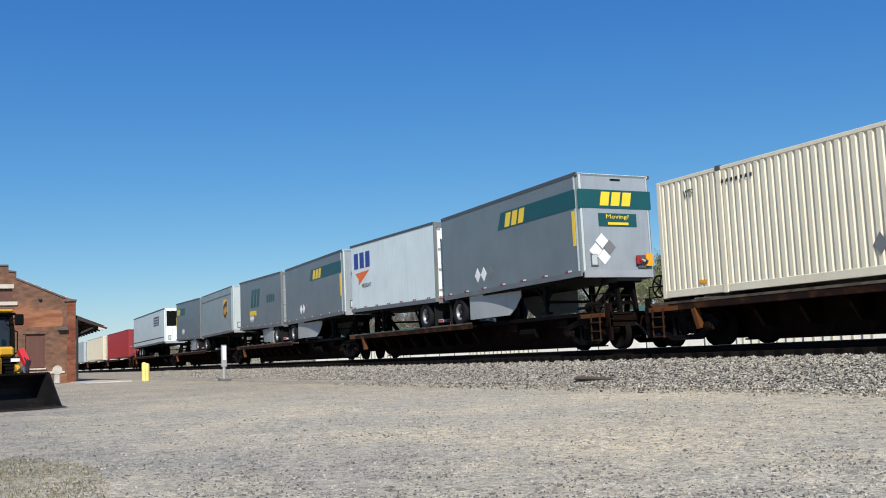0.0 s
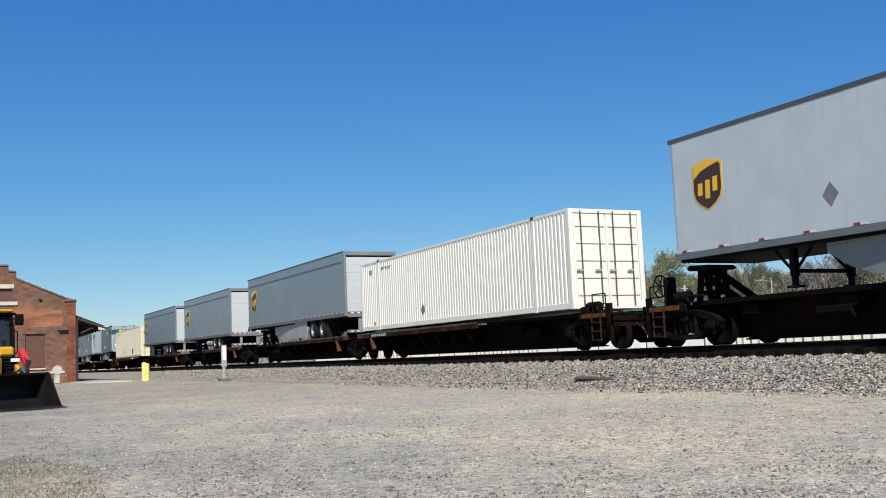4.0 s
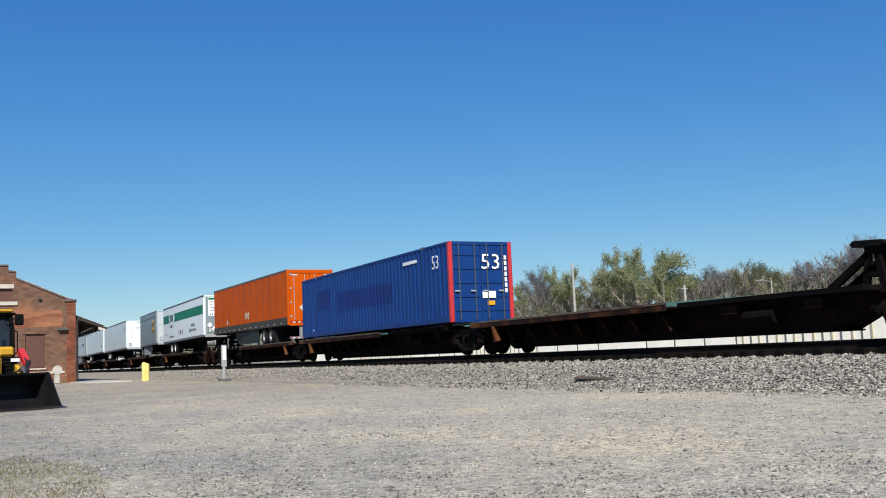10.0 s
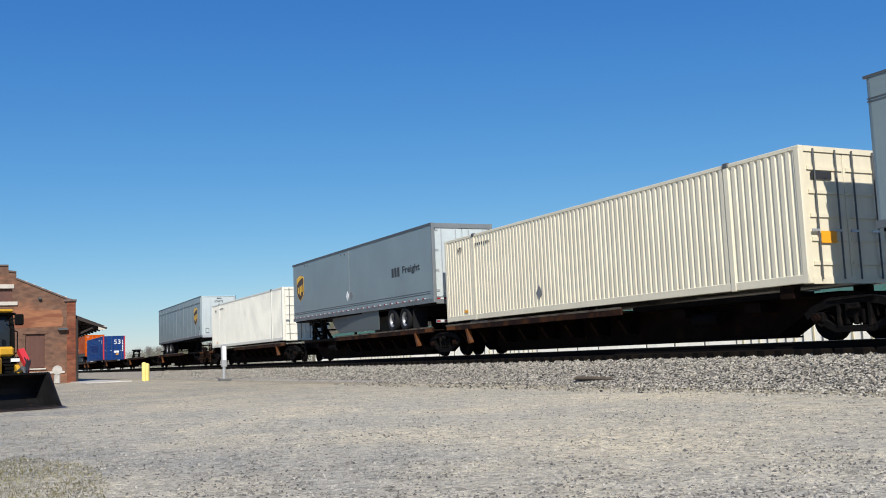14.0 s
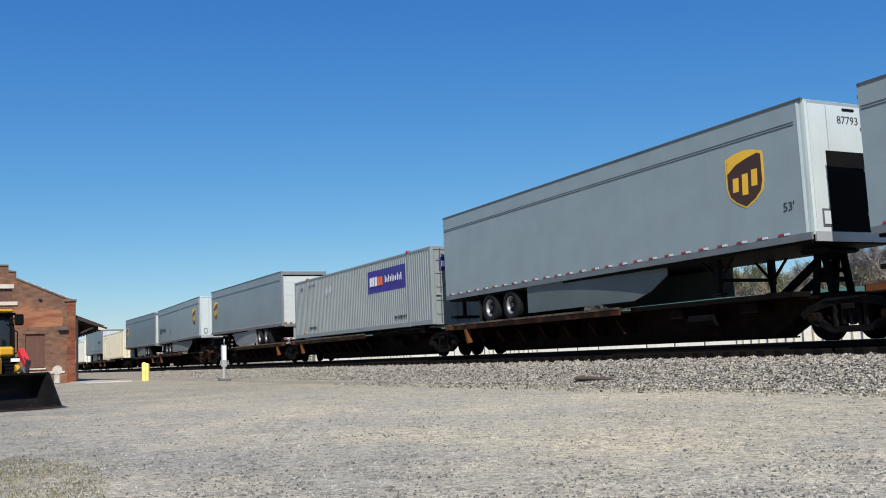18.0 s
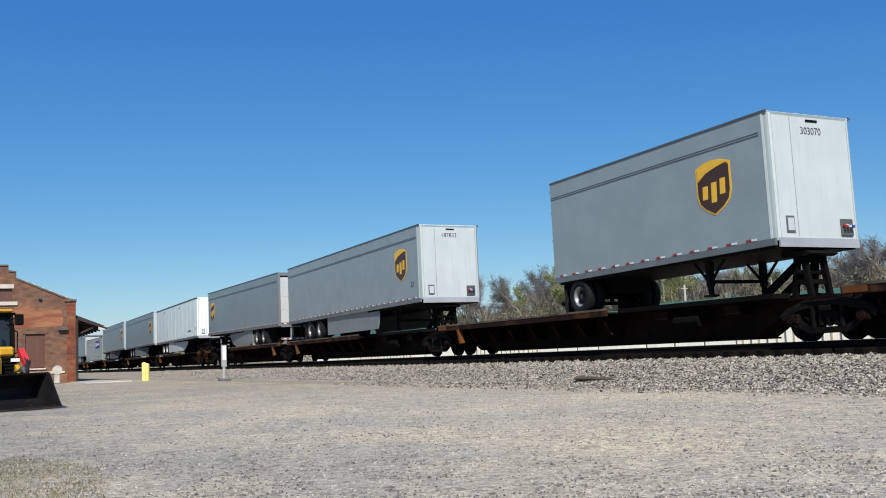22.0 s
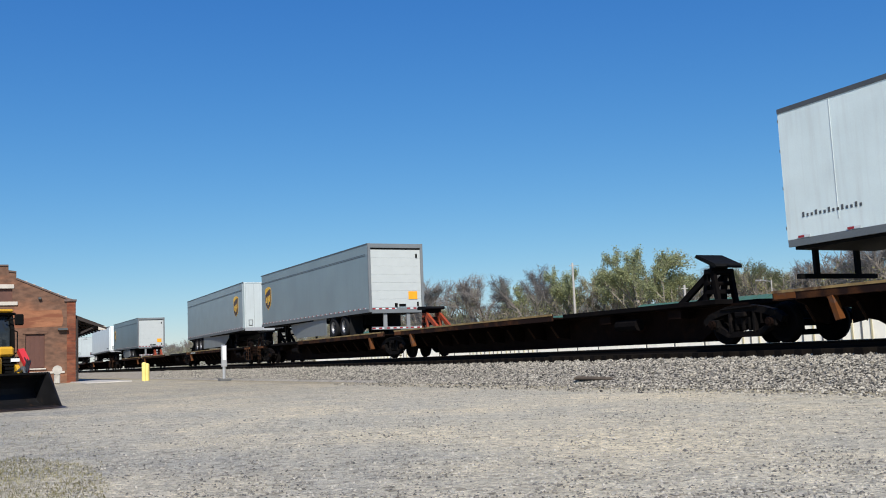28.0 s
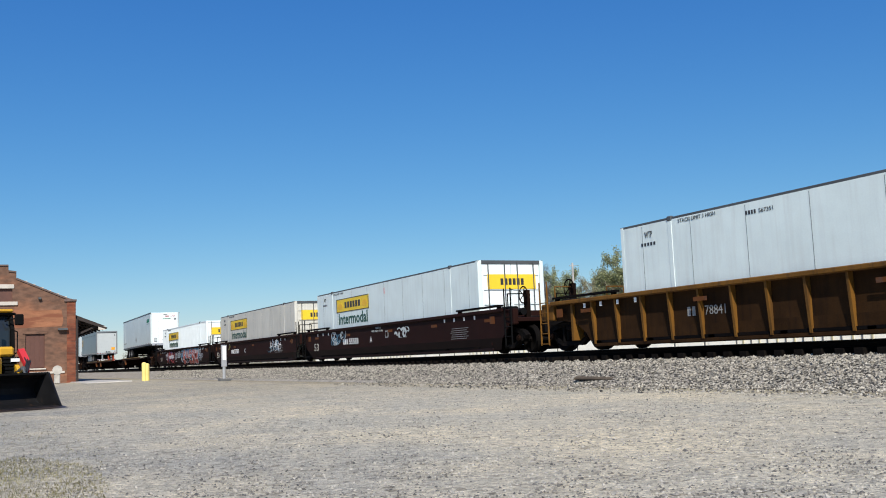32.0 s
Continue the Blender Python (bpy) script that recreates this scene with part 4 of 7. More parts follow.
for e, L in ((c1, 16.6), (c2, 16.15), (c4, 16.4), (c5, 16.5), (c6, 16.3)):
    words("WTP", 0.32, 0.2, INK, e, (1.0, FLAT, ZC + 2.35))
    for k in range(7):
        decal("mark_bar", rect(2.3 + k * 0.15, 2.36 + k * 0.15, ZC + 2.5, ZC + 2.58), INK, e)
    pbox("data_plate", e, AMBER, 1.35, 1.6, SIDE - 0.004, SIDE + 0.004, ZC + 0.28, ZC + 0.36)
for e, x in ((c1, 6.4), (c2, 6.2), (c5, 6.2)):
    decal("placard_holder", [(x, ZC + 0.4), (x + 0.16, ZC + 0.62), (x, ZC + 0.84), (x - 0.16, ZC + 0.62)], DIAMOND, e)
decal("stencil", rect(11.3, 11.9, ZC + 0.35, ZC + 0.8), TRIM, c1)
for e, L in ((c1, 16.6), (c5, 16.5)):
    end_decal("mark_bar", [(-1.0, ZC + 2.2), (-0.4, ZC + 2.2), (-0.4, ZC + 2.36), (-1.0, ZC + 2.36)], INK, e, L)
    end_decal("orange_label", [(-0.85, ZC + 0.85), (-0.4, ZC + 0.85), (-0.4, ZC + 1.1), (-0.85, ZC + 1.1)], AMBER, e, L + 0.01)
# blue container: painted-out name, numbers, label
wall_patch(c3, 2.15, 4.1, ZC + 1.25, ZC + 2.2, DARKBLUE, "painted_out_panel", "darker blue painted-out panel", 0.36, 0.04)
wall_patch(c3, 5.05, 11.4, ZC + 1.05, ZC + 1.9, DARKBLUE, "painted_out_panel", "darker blue painted-out panel", 0.36, 0.04)
words("53", 0.55, 0.5, PLACARD, c3, (15.2, FLAT, ZC + 2.0))
words("53", 0.75, 0.55, PLACARD, c3, (16.62, 0.0, ZC + 1.9), "end")
decal("mark_bar", rect(12.6, 13.9, ZC + 2.4, ZC + 2.52), PLACARD, c3)
decal("label_plate", rect(1.6, 1.75, ZC + 0.3, ZC + 0.36), PLACARD, c3)
end_decal("label_plate", [(0.0, ZC + 0.85), (0.55, ZC + 0.85), (0.55, ZC + 1.1), (0.0, ZC + 1.1)], PLACARD, c3, 16.61)
end_decal("label_plate", [(0.2, ZC + 0.6), (0.5, ZC + 0.6), (0.5, ZC + 0.75), (0.2, ZC + 0.75)], AMBER, c3, 16.61)
for k in range(7):
    end_decal("mark_bar", [(0.95, ZC + 1.05 + k * 0.2), (1.05, ZC + 1.05 + k * 0.2), (1.05, ZC + 1.2 + k * 0.2), (0.95, ZC + 1.2 + k * 0.2)], PLACARD, c3, 16.61)
# grey container: purple panel with white and orange bars
wall_patch(c6, 10.1, 14.0, ZC + 1.56, ZC + 2.5, PURPLE, "logo_panel", "purple logo panel", 0.2, 0.036)
stroke_word(c6, 10.35, ZC + 1.85, 0.85, 0.38, 3, PLACARD, 0.0, 0.006)
stroke_word(c6, 11.2, ZC + 1.85, 0.6, 0.36, 2, HOT, 0.0, 0.006)
for k in range(10):
    decal("logo_bar", rect(12.0 + k * 0.175, 12.06 + k * 0.175, ZC + 1.92, ZC + 2.12 + (0.08 if k in (0, 2, 4, 7, 9) else 0.0)), PLACARD, c6, lift=0.006)
end_decal("logo_panel", [(-0.95, ZC + 2.0), (0.9, ZC + 2.0), (0.9, ZC + 2.5), (-0.95, ZC + 2.5)], PURPLE, c6, 16.31, "purple logo panel on the doors")
for k in range(3):
    end_decal("logo_bar", [(-0.85 + k * 0.2, ZC + 2.15), (-0.72 + k * 0.2, ZC + 2.15), (-0.72 + k * 0.2, ZC + 2.36), (-0.85 + k * 0.2, ZC + 2.36)], PLACARD, c6, 16.318)
for k in range(8):
    decal("mark_bar", rect(12.85 + k * 0.15, 12.95 + k * 0.15, ZC + 0.40, ZC + 0.50), INK, c6)
for x in (4.9, 5.38):
    decal("placard_holder", [(x, ZC + 1.86), (x + 0.18, ZC + 2.1), (x, ZC + 2.34), (x - 0.18, ZC + 2.1)], PALE, c6)
for k in range(7):
    decal("mark_bar", rect(2.3 + k * 0.15, 2.4 + k * 0.15, ZC + 0.42, ZC + 0.52), INK, c6)
for x in (2.055, 14.245):
    pbox("lifting_cap", c6, RED, x - 0.09, x + 0.09, SIDE - 0.02, SIDE + 0.1, ZC + 2.88, ZC + 2.96, "red lifting fitting", 0.015)


# -- containers in the well cars --
def yellow_panel(e, x, z, w, h):
    decal("logo_panel", rect(x, x + w, z, z + h), YELLOW, e, label="yellow logo panel")
    for a, b in ((0.0, 0.018), (0.982, 1.0)):
        decal("panel_border", rect(x + a * w, x + b * w, z, z + h), INK, e, lift=0.006)
    decal("panel_border", rect(x, x + w, z, z + 0.03), INK, e, lift=0.006)
    decal("panel_border", rect(x, x + w, z + h - 0.03, z + h), INK, e, lift=0.006)
    stroke_word(e, x + 0.27 * w, z + 0.28 * h, 0.5 * w, 0.44 * h, 6, INK, 0.0, 0.006)
    for s in (0.12, 0.88):
        decal("scroll", [(x + s * w + 0.08 * w * math.cos(a * math.tau / 10), z + 0.42 * h + 0.24 * h * math.sin(a * math.tau / 10)) for a in range(10)], GOLD, e, lift=0.006)


def rear_panel(e, L, z):
    end_decal("logo_panel", [(-0.95, z), (0.95, z), (0.95, z + 0.5), (-0.95, z + 0.5)], YELLOW, e, L + 0.012, "yellow logo panel on the doors")
    for k in range(6):
        y = -0.45 + k * 0.16
        end_decal("logo_bar", [(y, z + 0.14), (y + 0.11, z + 0.14), (y + 0.11, z + 0.36), (y, z + 0.36)], INK, e, L + 0.02)


ZW = 0.37
WELLS = "containers in well cars"
jb1 = make_container("container", "white corrugated container with a yellow panel, in a well car", 662.9, ZW, BRIGHT, L=16.4, group=WELLS)
jb2 = make_container("container", "tan weathered container with a yellow panel, in a well car", 683.6, ZW, TAN, L=16.0, ribbed=False, roof=TRIM, group=WELLS)
jb3 = make_container("container", "white smooth container with a yellow panel, in a well car", 703.2, ZW, WHITE, L=16.4, ribbed=False, roof=TRIM, ends=BRIGHT, group=WELLS)
s4 = make_container("container", "white smooth container with panel seams, in a well car", 727.5, ZW, WHITE, ribbed=False, roof=TRIM, group=WELLS)
for e, L in ((jb1, 16.4), (jb2, 16.0), (jb3, 16.4)):
    yellow_panel(e, 2.68, ZW + 1.90, 3.95, 0.61)
    words("Intermodal", 3.5, 0.5, LETTERGREEN, e, (2.95, SIDE - 0.005, ZW + 1.34), bold=0.022)
    rear_panel(e, L, ZW + 1.92)
for e, L in ((jb1, 16.4), (jb2, 16.0), (jb3, 16.4), (s4, 16.15)):
    words("STACK LIMIT 3 HIGH", 1.3, 0.09, TRIM, e, (2.3, SIDE - 0.005, ZW + 2.72))
    words("WTP", 0.3, 0.16, INK, e, (1.0, SIDE - 0.005, ZW + 2.5))
    for k in range(5):
        decal("mark_bar", rect(0.85 + k * 0.12, 0.92 + k * 0.12, ZW + 2.3, ZW + 2.38), INK, e)
for e, L in ((jb2, 16.0), (jb3, 16.4), (s4, 16.15)):
    for k in range(9):
        x = 0.9 + k * (L - 1.6) / 8
        pbox("panel_seam", e, CGREY, x, x + 0.014, SIDE - 0.001, SIDE + 0.006, ZW + 0.2, ZW + 2.8)
decal("red_mark", rect(8.3, 8.35, ZW + 2.38, ZW + 2.62), RED, jb3)
words("567351", 0.42, 0.09, INK, s4, (4.95, SIDE - 0.005, ZW + 2.57))
for k in range(4):
    decal("mark_bar", rect(4.55 + k * 0.085, 4.60 + k * 0.085, ZW + 2.57, ZW + 2.66), INK, s4)


# ---- rail cars ----
def add_truck(car, x):
    """A two-axle rail truck as part of a car: side frames, axles and wheels."""
    def frame_shape(bm):
        top = [(-1.2, 0.50), (-1.0, 0.64), (-0.62, 0.74), (-0.3, 0.79), (0.3, 0.79), (0.62, 0.74), (1.0, 0.64), (1.2, 0.50)]
        for p, q in zip(top, top[1:]):
            beam(bm, (p[0], 0, p[1]), (q[0], 0, q[1]), 0.18, 0.15)
        low = [(-0.98, 0.50), (-0.72, 0.34), (-0.46, 0.22), (0.46, 0.22), (0.72, 0.34), (0.98, 0.50)]
        for p, q in zip(low, low[1:]):
            beam(bm, (p[0], 0, p[1]), (q[0], 0, q[1]), 0.16, 0.13)
        for a in (-0.42, 0.32):
            cbox(bm, a, a + 0.1, -0.09, 0.09, 0.24, 0.76, 0.02)
        for a in (-0.89, 0.89):
            cbox(bm, a - 0.16, a + 0.16, -0.11, 0.11, 0.36, 0.58, 0.03)
        bar(bm, (-0.6, -0.10, 0.80), (0.55, -0.12, 0.83), 0.02, 5)
        cbox(bm, -0.16, 0.16, -0.14, 0.0, 0.60, 0.72, 0.02)
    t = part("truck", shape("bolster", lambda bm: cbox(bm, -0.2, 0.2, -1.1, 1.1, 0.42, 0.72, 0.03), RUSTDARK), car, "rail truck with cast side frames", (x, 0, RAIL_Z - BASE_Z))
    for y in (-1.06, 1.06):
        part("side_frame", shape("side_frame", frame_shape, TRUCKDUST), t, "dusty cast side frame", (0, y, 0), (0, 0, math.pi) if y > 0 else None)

    coil = [(0.001, 0.0)] + [(0.078 if k % 2 else 0.058, 0.01 + k * 0.031) for k in range(10)] + [(0.001, 0.31)]
    spring = shape("spring", lambda bm: lathe(bm, coil, 10), WHEELSTEEL)
    for a in (-0.2, 0.0, 0.2):
        part("spring", spring, t, at=(a, -1.06, 0.29), turn=(math.pi / 2, 0, 0))
    axle = shape("rail_axle", lambda bm: bar(bm, (0, -1.0, 0.43), (0, 1.0, 0.43), 0.085, 8), WHEELSTEEL)

    def rail_wheel(bm):
        lathe(bm, [(0.10, -0.02), (0.10, 0.12), (0.36, 0.06), (0.42, 0.07), (0.46, 0.08), (0.46, 0.05), (0.43, 0.03), (0.42, -0.06), (0.36, -0.06), (0.33, 0.0)], 20)
    me = shape("rail_wheel", rail_wheel, WHEELSTEEL)

    def cap(bm):
        bar(bm, (0, -1.24, 0.46), (0, -1.14, 0.46), 0.10, 10)
        bar(bm, (0, -1.27, 0.46), (0, -1.24, 0.46), 0.06, 8)
    cap_me = shape("cap", cap, RUSTY)
    for a in (-0.89, 0.89):
        part("axle", axle, t, at=(a, 0, 0))
        part("rail_wheel", me, t, at=(a, -0.745, 0.43))
        part("rail_wheel", me, t, at=(a, 0.745, 0.43), turn=(0, 0, math.pi))
        part("bearing_cap", cap_me, t, at=(a, 0, 0))


# two tans for the sun caught along the deck's top edge
TANEDGE = surface("tan_sunlit_edge", (0.30, 0.20, 0.075), 0.7, vary=0.25, scale=3.0, patch=(0.10, 0.05, 0.02), patch_at=0.62)
DULLEDGE = surface("dull_sunlit_edge", (0.11, 0.085, 0.055), 0.7, vary=0.3, scale=3.0, patch=(0.04, 0.02, 0.01), patch_at=0.55)
REDOXIDE = surface("red_oxide_paint", (0.33, 0.05, 0.012), 0.6, vary=0.2)


def add_hitch(car, x, s, tilted=False, paint=RUSTDARK):
    """A trailer hitch stand; s: the side towards which its brace leans."""
    head = RUSTDARK if paint is not RUSTDARK else paint
    h = part("hitch_stand", shape("hitch_head", lambda bm: cbox(bm, -0.17, 0.17, -0.36, 0.36, 1.84, 1.98, 0.03), head), car, "steel trailer hitch stand with a brace", (x, 0, 0))
    for y in (-0.28, 0.28):
        for d in (-1, 1):
            part("post", shape(("hitch_post", d), lambda bm: beam(bm, (d * 0.24, 0, 1.0), (d * 0.10, 0, 1.9), 0.1, 0.13), paint), h, at=(0, y, 0))
        part("brace", shape(("hitch_brace", s), lambda bm: [beam(bm, (s * 1.35, 0, 1.04), (s * 0.1, 0, 1.82), 0.10, 0.15), cbox(bm, s * 1.35 - 0.14, s * 1.35 + 0.14, -0.07, 0.07, 1.0, 1.16, 0.02)], paint), h, at=(0, y, 0))
    part("tie_bar", shape("hitch_tie", lambda bm: [box(bm, -0.17, 0.17, -0.34, 0.34, 1.36, 1.46), bar(bm, (0, -0.4, 1.62), (0, 0.4, 1.62), 0.05, 8)], head), h)
    if tilted:
        part("hitch_plate", shape(("hitch_plate", s), lambda bm: [prism(bm, [(-s * 0.32, 1.98), (s * 0.32, 2.27), (s * 0.36, 2.31), (s * 0.30, 2.36), (-s * 0.34, 2.08), (-s * 0.38, 2.01)], -0.42, 0.42), cbox(bm, -0.10, 0.10, -0.22, 0.22, 1.95, 2.16, 0.02)], CHASSIS), h, "dark hitch plate tipped up")
        return
    part("hitch_plate", shape("hitch_plate", lambda bm: prism(bm, [(-0.40, 1.98), (0.30, 1.96), (0.42, 2.0), (0.30, 2.08), (-0.36, 2.12), (-0.44, 2.06)], -0.42, 0.42), CHASSIS), h)


def car_end(e, x, d, brake=True):
    """The gear on the end platform of a car: levers, hoses, steps and the hand brake. d: towards the car's middle."""
    def lever(bm):
        bar(bm, (x + d * 0.18, -1.35, 0.92), (x + d * 0.18, 0.1, 0.92), 0.018, 5)
        bar(bm, (x + d * 0.18, -1.35, 0.92), (x + d * 0.12, -1.38, 0.62), 0.018, 5)
    part("uncoupling_lever", shape(None, lever, RUSTY), e)

    def hose(bm):
        p = [(x + d * 0.35, -0.42, 0.80), (x + d * 0.05, -0.44, 0.70), (x - d * 0.15, -0.42, 0.48), (x - d * 0.42, -0.36, 0.40), (x - d * 0.55, -0.30, 0.46)]
        for a, b in zip(p, p[1:]):
            bar(bm, a, b, 0.035, 7)
    part("air_hose", shape(None, hose, HOSE), e, "black rubber brake hose")

    def steps(bm):
        for a in (0.62, 1.02):
            bar(bm, (x + d * a, -1.36, 0.34), (x + d * a, -1.36, 1.06), 0.022, 5)
        for z in (0.36, 0.60, 0.84):
            box(bm, min(x + d * 0.62, x + d * 1.02), max(x + d * 0.62, x + d * 1.02), -1.40, -1.30, z, z + 0.03)
    part("step_ladder", shape(None, steps, LIGHTRUST), e, "rusty hanging steps")
    pbox("end_plate", e, WARN, x + d * 1.0 - 0.55, x + d * 1.0 + 0.55, -1.337, -1.31, 0.99, 1.10, "worn orange edge plate")
    pbox("side_plate", e, RUSTY, x + d * 1.0 - 0.75, x + d * 1.0 + 0.75, -1.31, -1.22, 0.94, 1.12, "", 0.015)
    pbox("cross_platform", e, RUSTY, x + d * 0.9 - 0.3, x + d * 0.9 + 0.3, -1.25, 1.25, 1.06, 1.12)

    def cylinder(bm):
        bar(bm, (x + d * 1.15, -1.0, 1.30), (x + d * 1.6, -1.0, 1.30), 0.15, 12)
        bar(bm, (x + d * 1.6, -1.0, 1.30), (x + d * 2.1, -1.0, 1.30), 0.04, 6)
        cbox(bm, min(x + d * 1.2, x + d * 1.5), max(x + d * 1.2, x + d * 1.5), -1.12, -0.88, 1.08, 1.2, 0.02)
        bar(bm, (x + d * 1.15, -0.95, 1.30), (x + d * 0.6, -0.6, 1.12), 0.025, 5)
    part("brake_cylinder", shape(None, cylinder, TRUCKDUST), e, "dusty brake cylinder with its rod")

    def rails(bm):
        for a, z in ((0.45, 1.62), (1.05, 1.62)):
            bar(bm, (x + d * a, -1.28, 1.08), (x + d * a, -1.28, z), 0.018, 5)
        bar(bm, (x + d * 0.45, -1.28, 1.62), (x + d * 1.05, -1.28, 1.62), 0.018, 5)
        bar(bm, (x + d * 0.45, -1.28, 1.35), (x + d * 1.05, -1.28, 1.35), 0.016, 5)
    part("grab_rail", shape(None, rails, RUSTY), e)
    if brake:
        def stand(bm):
            cbox(bm, min(x + d * 0.52, x + d * 0.78), max(x + d * 0.52, x + d * 0.78), -0.92, -0.68, 1.30, 1.85, 0.03)
            for a in (0.55, 0.75):
                box(bm, min(x + d * a - 0.03, x + d * a + 0.03), max(x + d * a - 0.03, x + d * a + 0.03), -0.9, -0.7, 1.08, 1.32)
            bar(bm, (x + d * 0.65, -0.99, 1.62), (x + d * 0.65, -0.9, 1.62), 0.03, 6)
        part("brake_stand", shape(None, stand, CHASSIS), e, "black hand brake stand")
        wh = shape("hand_wheel", lambda bm: [lathe(bm, [(0.27, -0.02), (0.30, 0.0), (0.27, 0.02), (0.25, 0.0)], 20)] + [bar(bm, (0, 0, 0), (0.27 * math.cos(k * 1.257), 0, 0.27 * math.sin(k * 1.257)), 0.018, 5) for k in range(5)], CHASSIS)
        part("brake_wheel", wh, e, "spoked hand brake wheel", (x + d * 0.65 - 0.12, -1.0, 1.64))


def spine_car(x0, x1, hitch, load="trailer", left="joint", right="joint", extra=(), brake=False, label=None, mark_at=None, red=False, low=0.20):
    """One platform of an articulated spine car. hitch: the end, L or R, at which its hitch stands; the wheel deck lies at the other."""
    n = x1 - x0
    e = thing("spine_car", label or "rusty spine car platform with a wheel deck and hitch", "rail car", x0, "spine cars")

    def fx(s):
        return s if hitch == "R" else n - s

    def sill(bm):
        # deep in the middle, cut up over the trucks
        a, b = 1.75, n - 1.75
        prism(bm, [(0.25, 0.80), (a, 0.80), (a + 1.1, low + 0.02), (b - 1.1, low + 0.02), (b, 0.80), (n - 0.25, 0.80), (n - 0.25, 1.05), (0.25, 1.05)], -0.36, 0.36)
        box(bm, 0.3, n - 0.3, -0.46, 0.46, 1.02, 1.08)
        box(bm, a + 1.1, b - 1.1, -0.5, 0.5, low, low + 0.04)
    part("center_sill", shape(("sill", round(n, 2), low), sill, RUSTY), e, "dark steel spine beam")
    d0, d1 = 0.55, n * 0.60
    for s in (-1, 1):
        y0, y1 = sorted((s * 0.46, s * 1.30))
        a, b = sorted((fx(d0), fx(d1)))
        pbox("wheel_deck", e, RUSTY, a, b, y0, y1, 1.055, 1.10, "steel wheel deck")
        y0, y1 = sorted((s * 1.27, s * 1.33))
        pbox("side_sill", e, DECK, a, b, y0, y1, 0.99, 1.19, "worn yellow-brown edge of the deck", 0.012)
        if s < 0:
            # added strip: a painted highlight on the sill's upper edge
            pbox("edge_strip", e, TANEDGE if x0 > 530 else DULLEDGE, a, b, -1.342, -1.325, 1.15, 1.205, "pale strip painted as the sunlit deck edge")
        x = a + 0.6
        def gusset(bm):
            prism(bm, [(s * 0.36, 1.055), (s * 1.27, 1.055), (s * 1.27, 0.97), (s * 0.98, 0.86), (s * 0.74, 0.52), (s * 0.36, 0.46)], -0.02, 0.02, "x")
            i = len(bm.faces)
            # flange in a lighter rust, painting in the light on its edge
            beam(bm, (0, s * 0.99, 0.87), (0, s * 0.75, 0.53), 0.10, 0.02)
            bm.faces.ensure_lookup_table()
            for f in bm.faces[i:]:
                f.material_index = 1
        gus = shape(("gusset", s), gusset, RUSTY, LIGHTRUST)
        while x < b - 0.2:
            part("bracket", gus, e, at=(x, 0, 0))
            x += 1.3
        # narrow ledge along the spine beyond the deck, near-black for the shade there
        a, b = sorted((fx(d1), fx(n - 1.6)))
        y0, y1 = sorted((s * 0.40, s * 0.95))
        pbox("ledge", e, RUSTDARK, a, b, y0, y1, 1.06, 1.18, "", 0.01)
        for q in (0.3, 0.75):
            c = a + (b - a) * q
            y0, y1 = sorted((s * 0.40, s * 0.85))
            pbox("guide", e, RUSTY, c - 0.25, c + 0.25, y0, y1, 0.80, 1.0)
    for s in (0.9,):
        pbox("warning_mark", e, WARN, fx(s) - 0.3, fx(s) + 0.3, -1.338, -1.328, 1.02, 1.17)
    # step and end bracket near the deck end
    part("end_bracket", shape("end_bracket", lambda bm: [beam(bm, (0, -1.28, 1.0), (0.12, -1.24, 0.52), 0.16, 0.12), beam(bm, (-0.12, -1.26, 1.0), (0.10, -1.22, 0.54), 0.05, 0.05)], WARN), e, at=(fx(2.1), 0, 0))
    if load == "container":
        for x in (1.6, n - 1.6, n * 0.5):
            for y in (-1.22, 1.0):
                pbox("pedestal", e, RUSTY, x - 0.2, x + 0.2, y, y + 0.22, 1.0, 1.30, "", 0.02)
    else:
        add_hitch(e, fx(n - {619.2: 2.45, 205.7: 1.85, 223.6: 1.85, 501.7: 1.65}.get(x0, 1.35)), -1 if hitch == "R" else 1, x0 == 619.2)
    for s in extra:
        add_hitch(e, s, -1 if s > n / 2 else 1, paint=REDOXIDE if red else RUSTDARK)
    # ends: shared truck at a joint, own truck and coupler at a car's end
    for end, x in ((left, 0.0), (right, n)):
        d = 1 if x == 0 else -1
        if end == "joint":
            if x == 0:
                back = -0.6 if x0 == 639.4 else 0.0
                add_truck(e, back)
                part("joint_casting", shape("joint", lambda bm: [cbox(bm, -0.4, 0.4, -0.42, 0.42, 0.72, 0.98, 0.04), bar(bm, (0, 0, 0.9), (0, 0, 1.06), 0.22, 12)], RUSTDARK), e, at=(back, 0, 0))
        elif end == "coupler":
            add_truck(e, x + d * 1.5)

            def knuckle(bm):
                a, b = sorted((x - d * 0.35, x + d * 0.5))
                box(bm, a, b, -0.10, 0.10, 0.74, 0.94)
                box(bm, x - d * 0.55 if d > 0 else x + 0.3, x - d * 0.3 if d > 0 else x + 0.55, -0.19, 0.19, 0.70, 0.98)
            part("coupler", shape(None, knuckle, RUSTDARK), e, "steel knuckle coupler")

            def sheet(bm):
                a, b = sorted((x + d * 0.25, x + d * 0.42))
                box(bm, a, b, -1.3, 1.3, 0.72, 1.02)
                for y in (-1.28, 1.2):
                    box(bm, a, b, y, y + 0.08, 0.35, 1.35)
            part("end_sheet", shape(None, sheet, RUSTY), e)
            car_end(e, x, d, brake and d > 0)
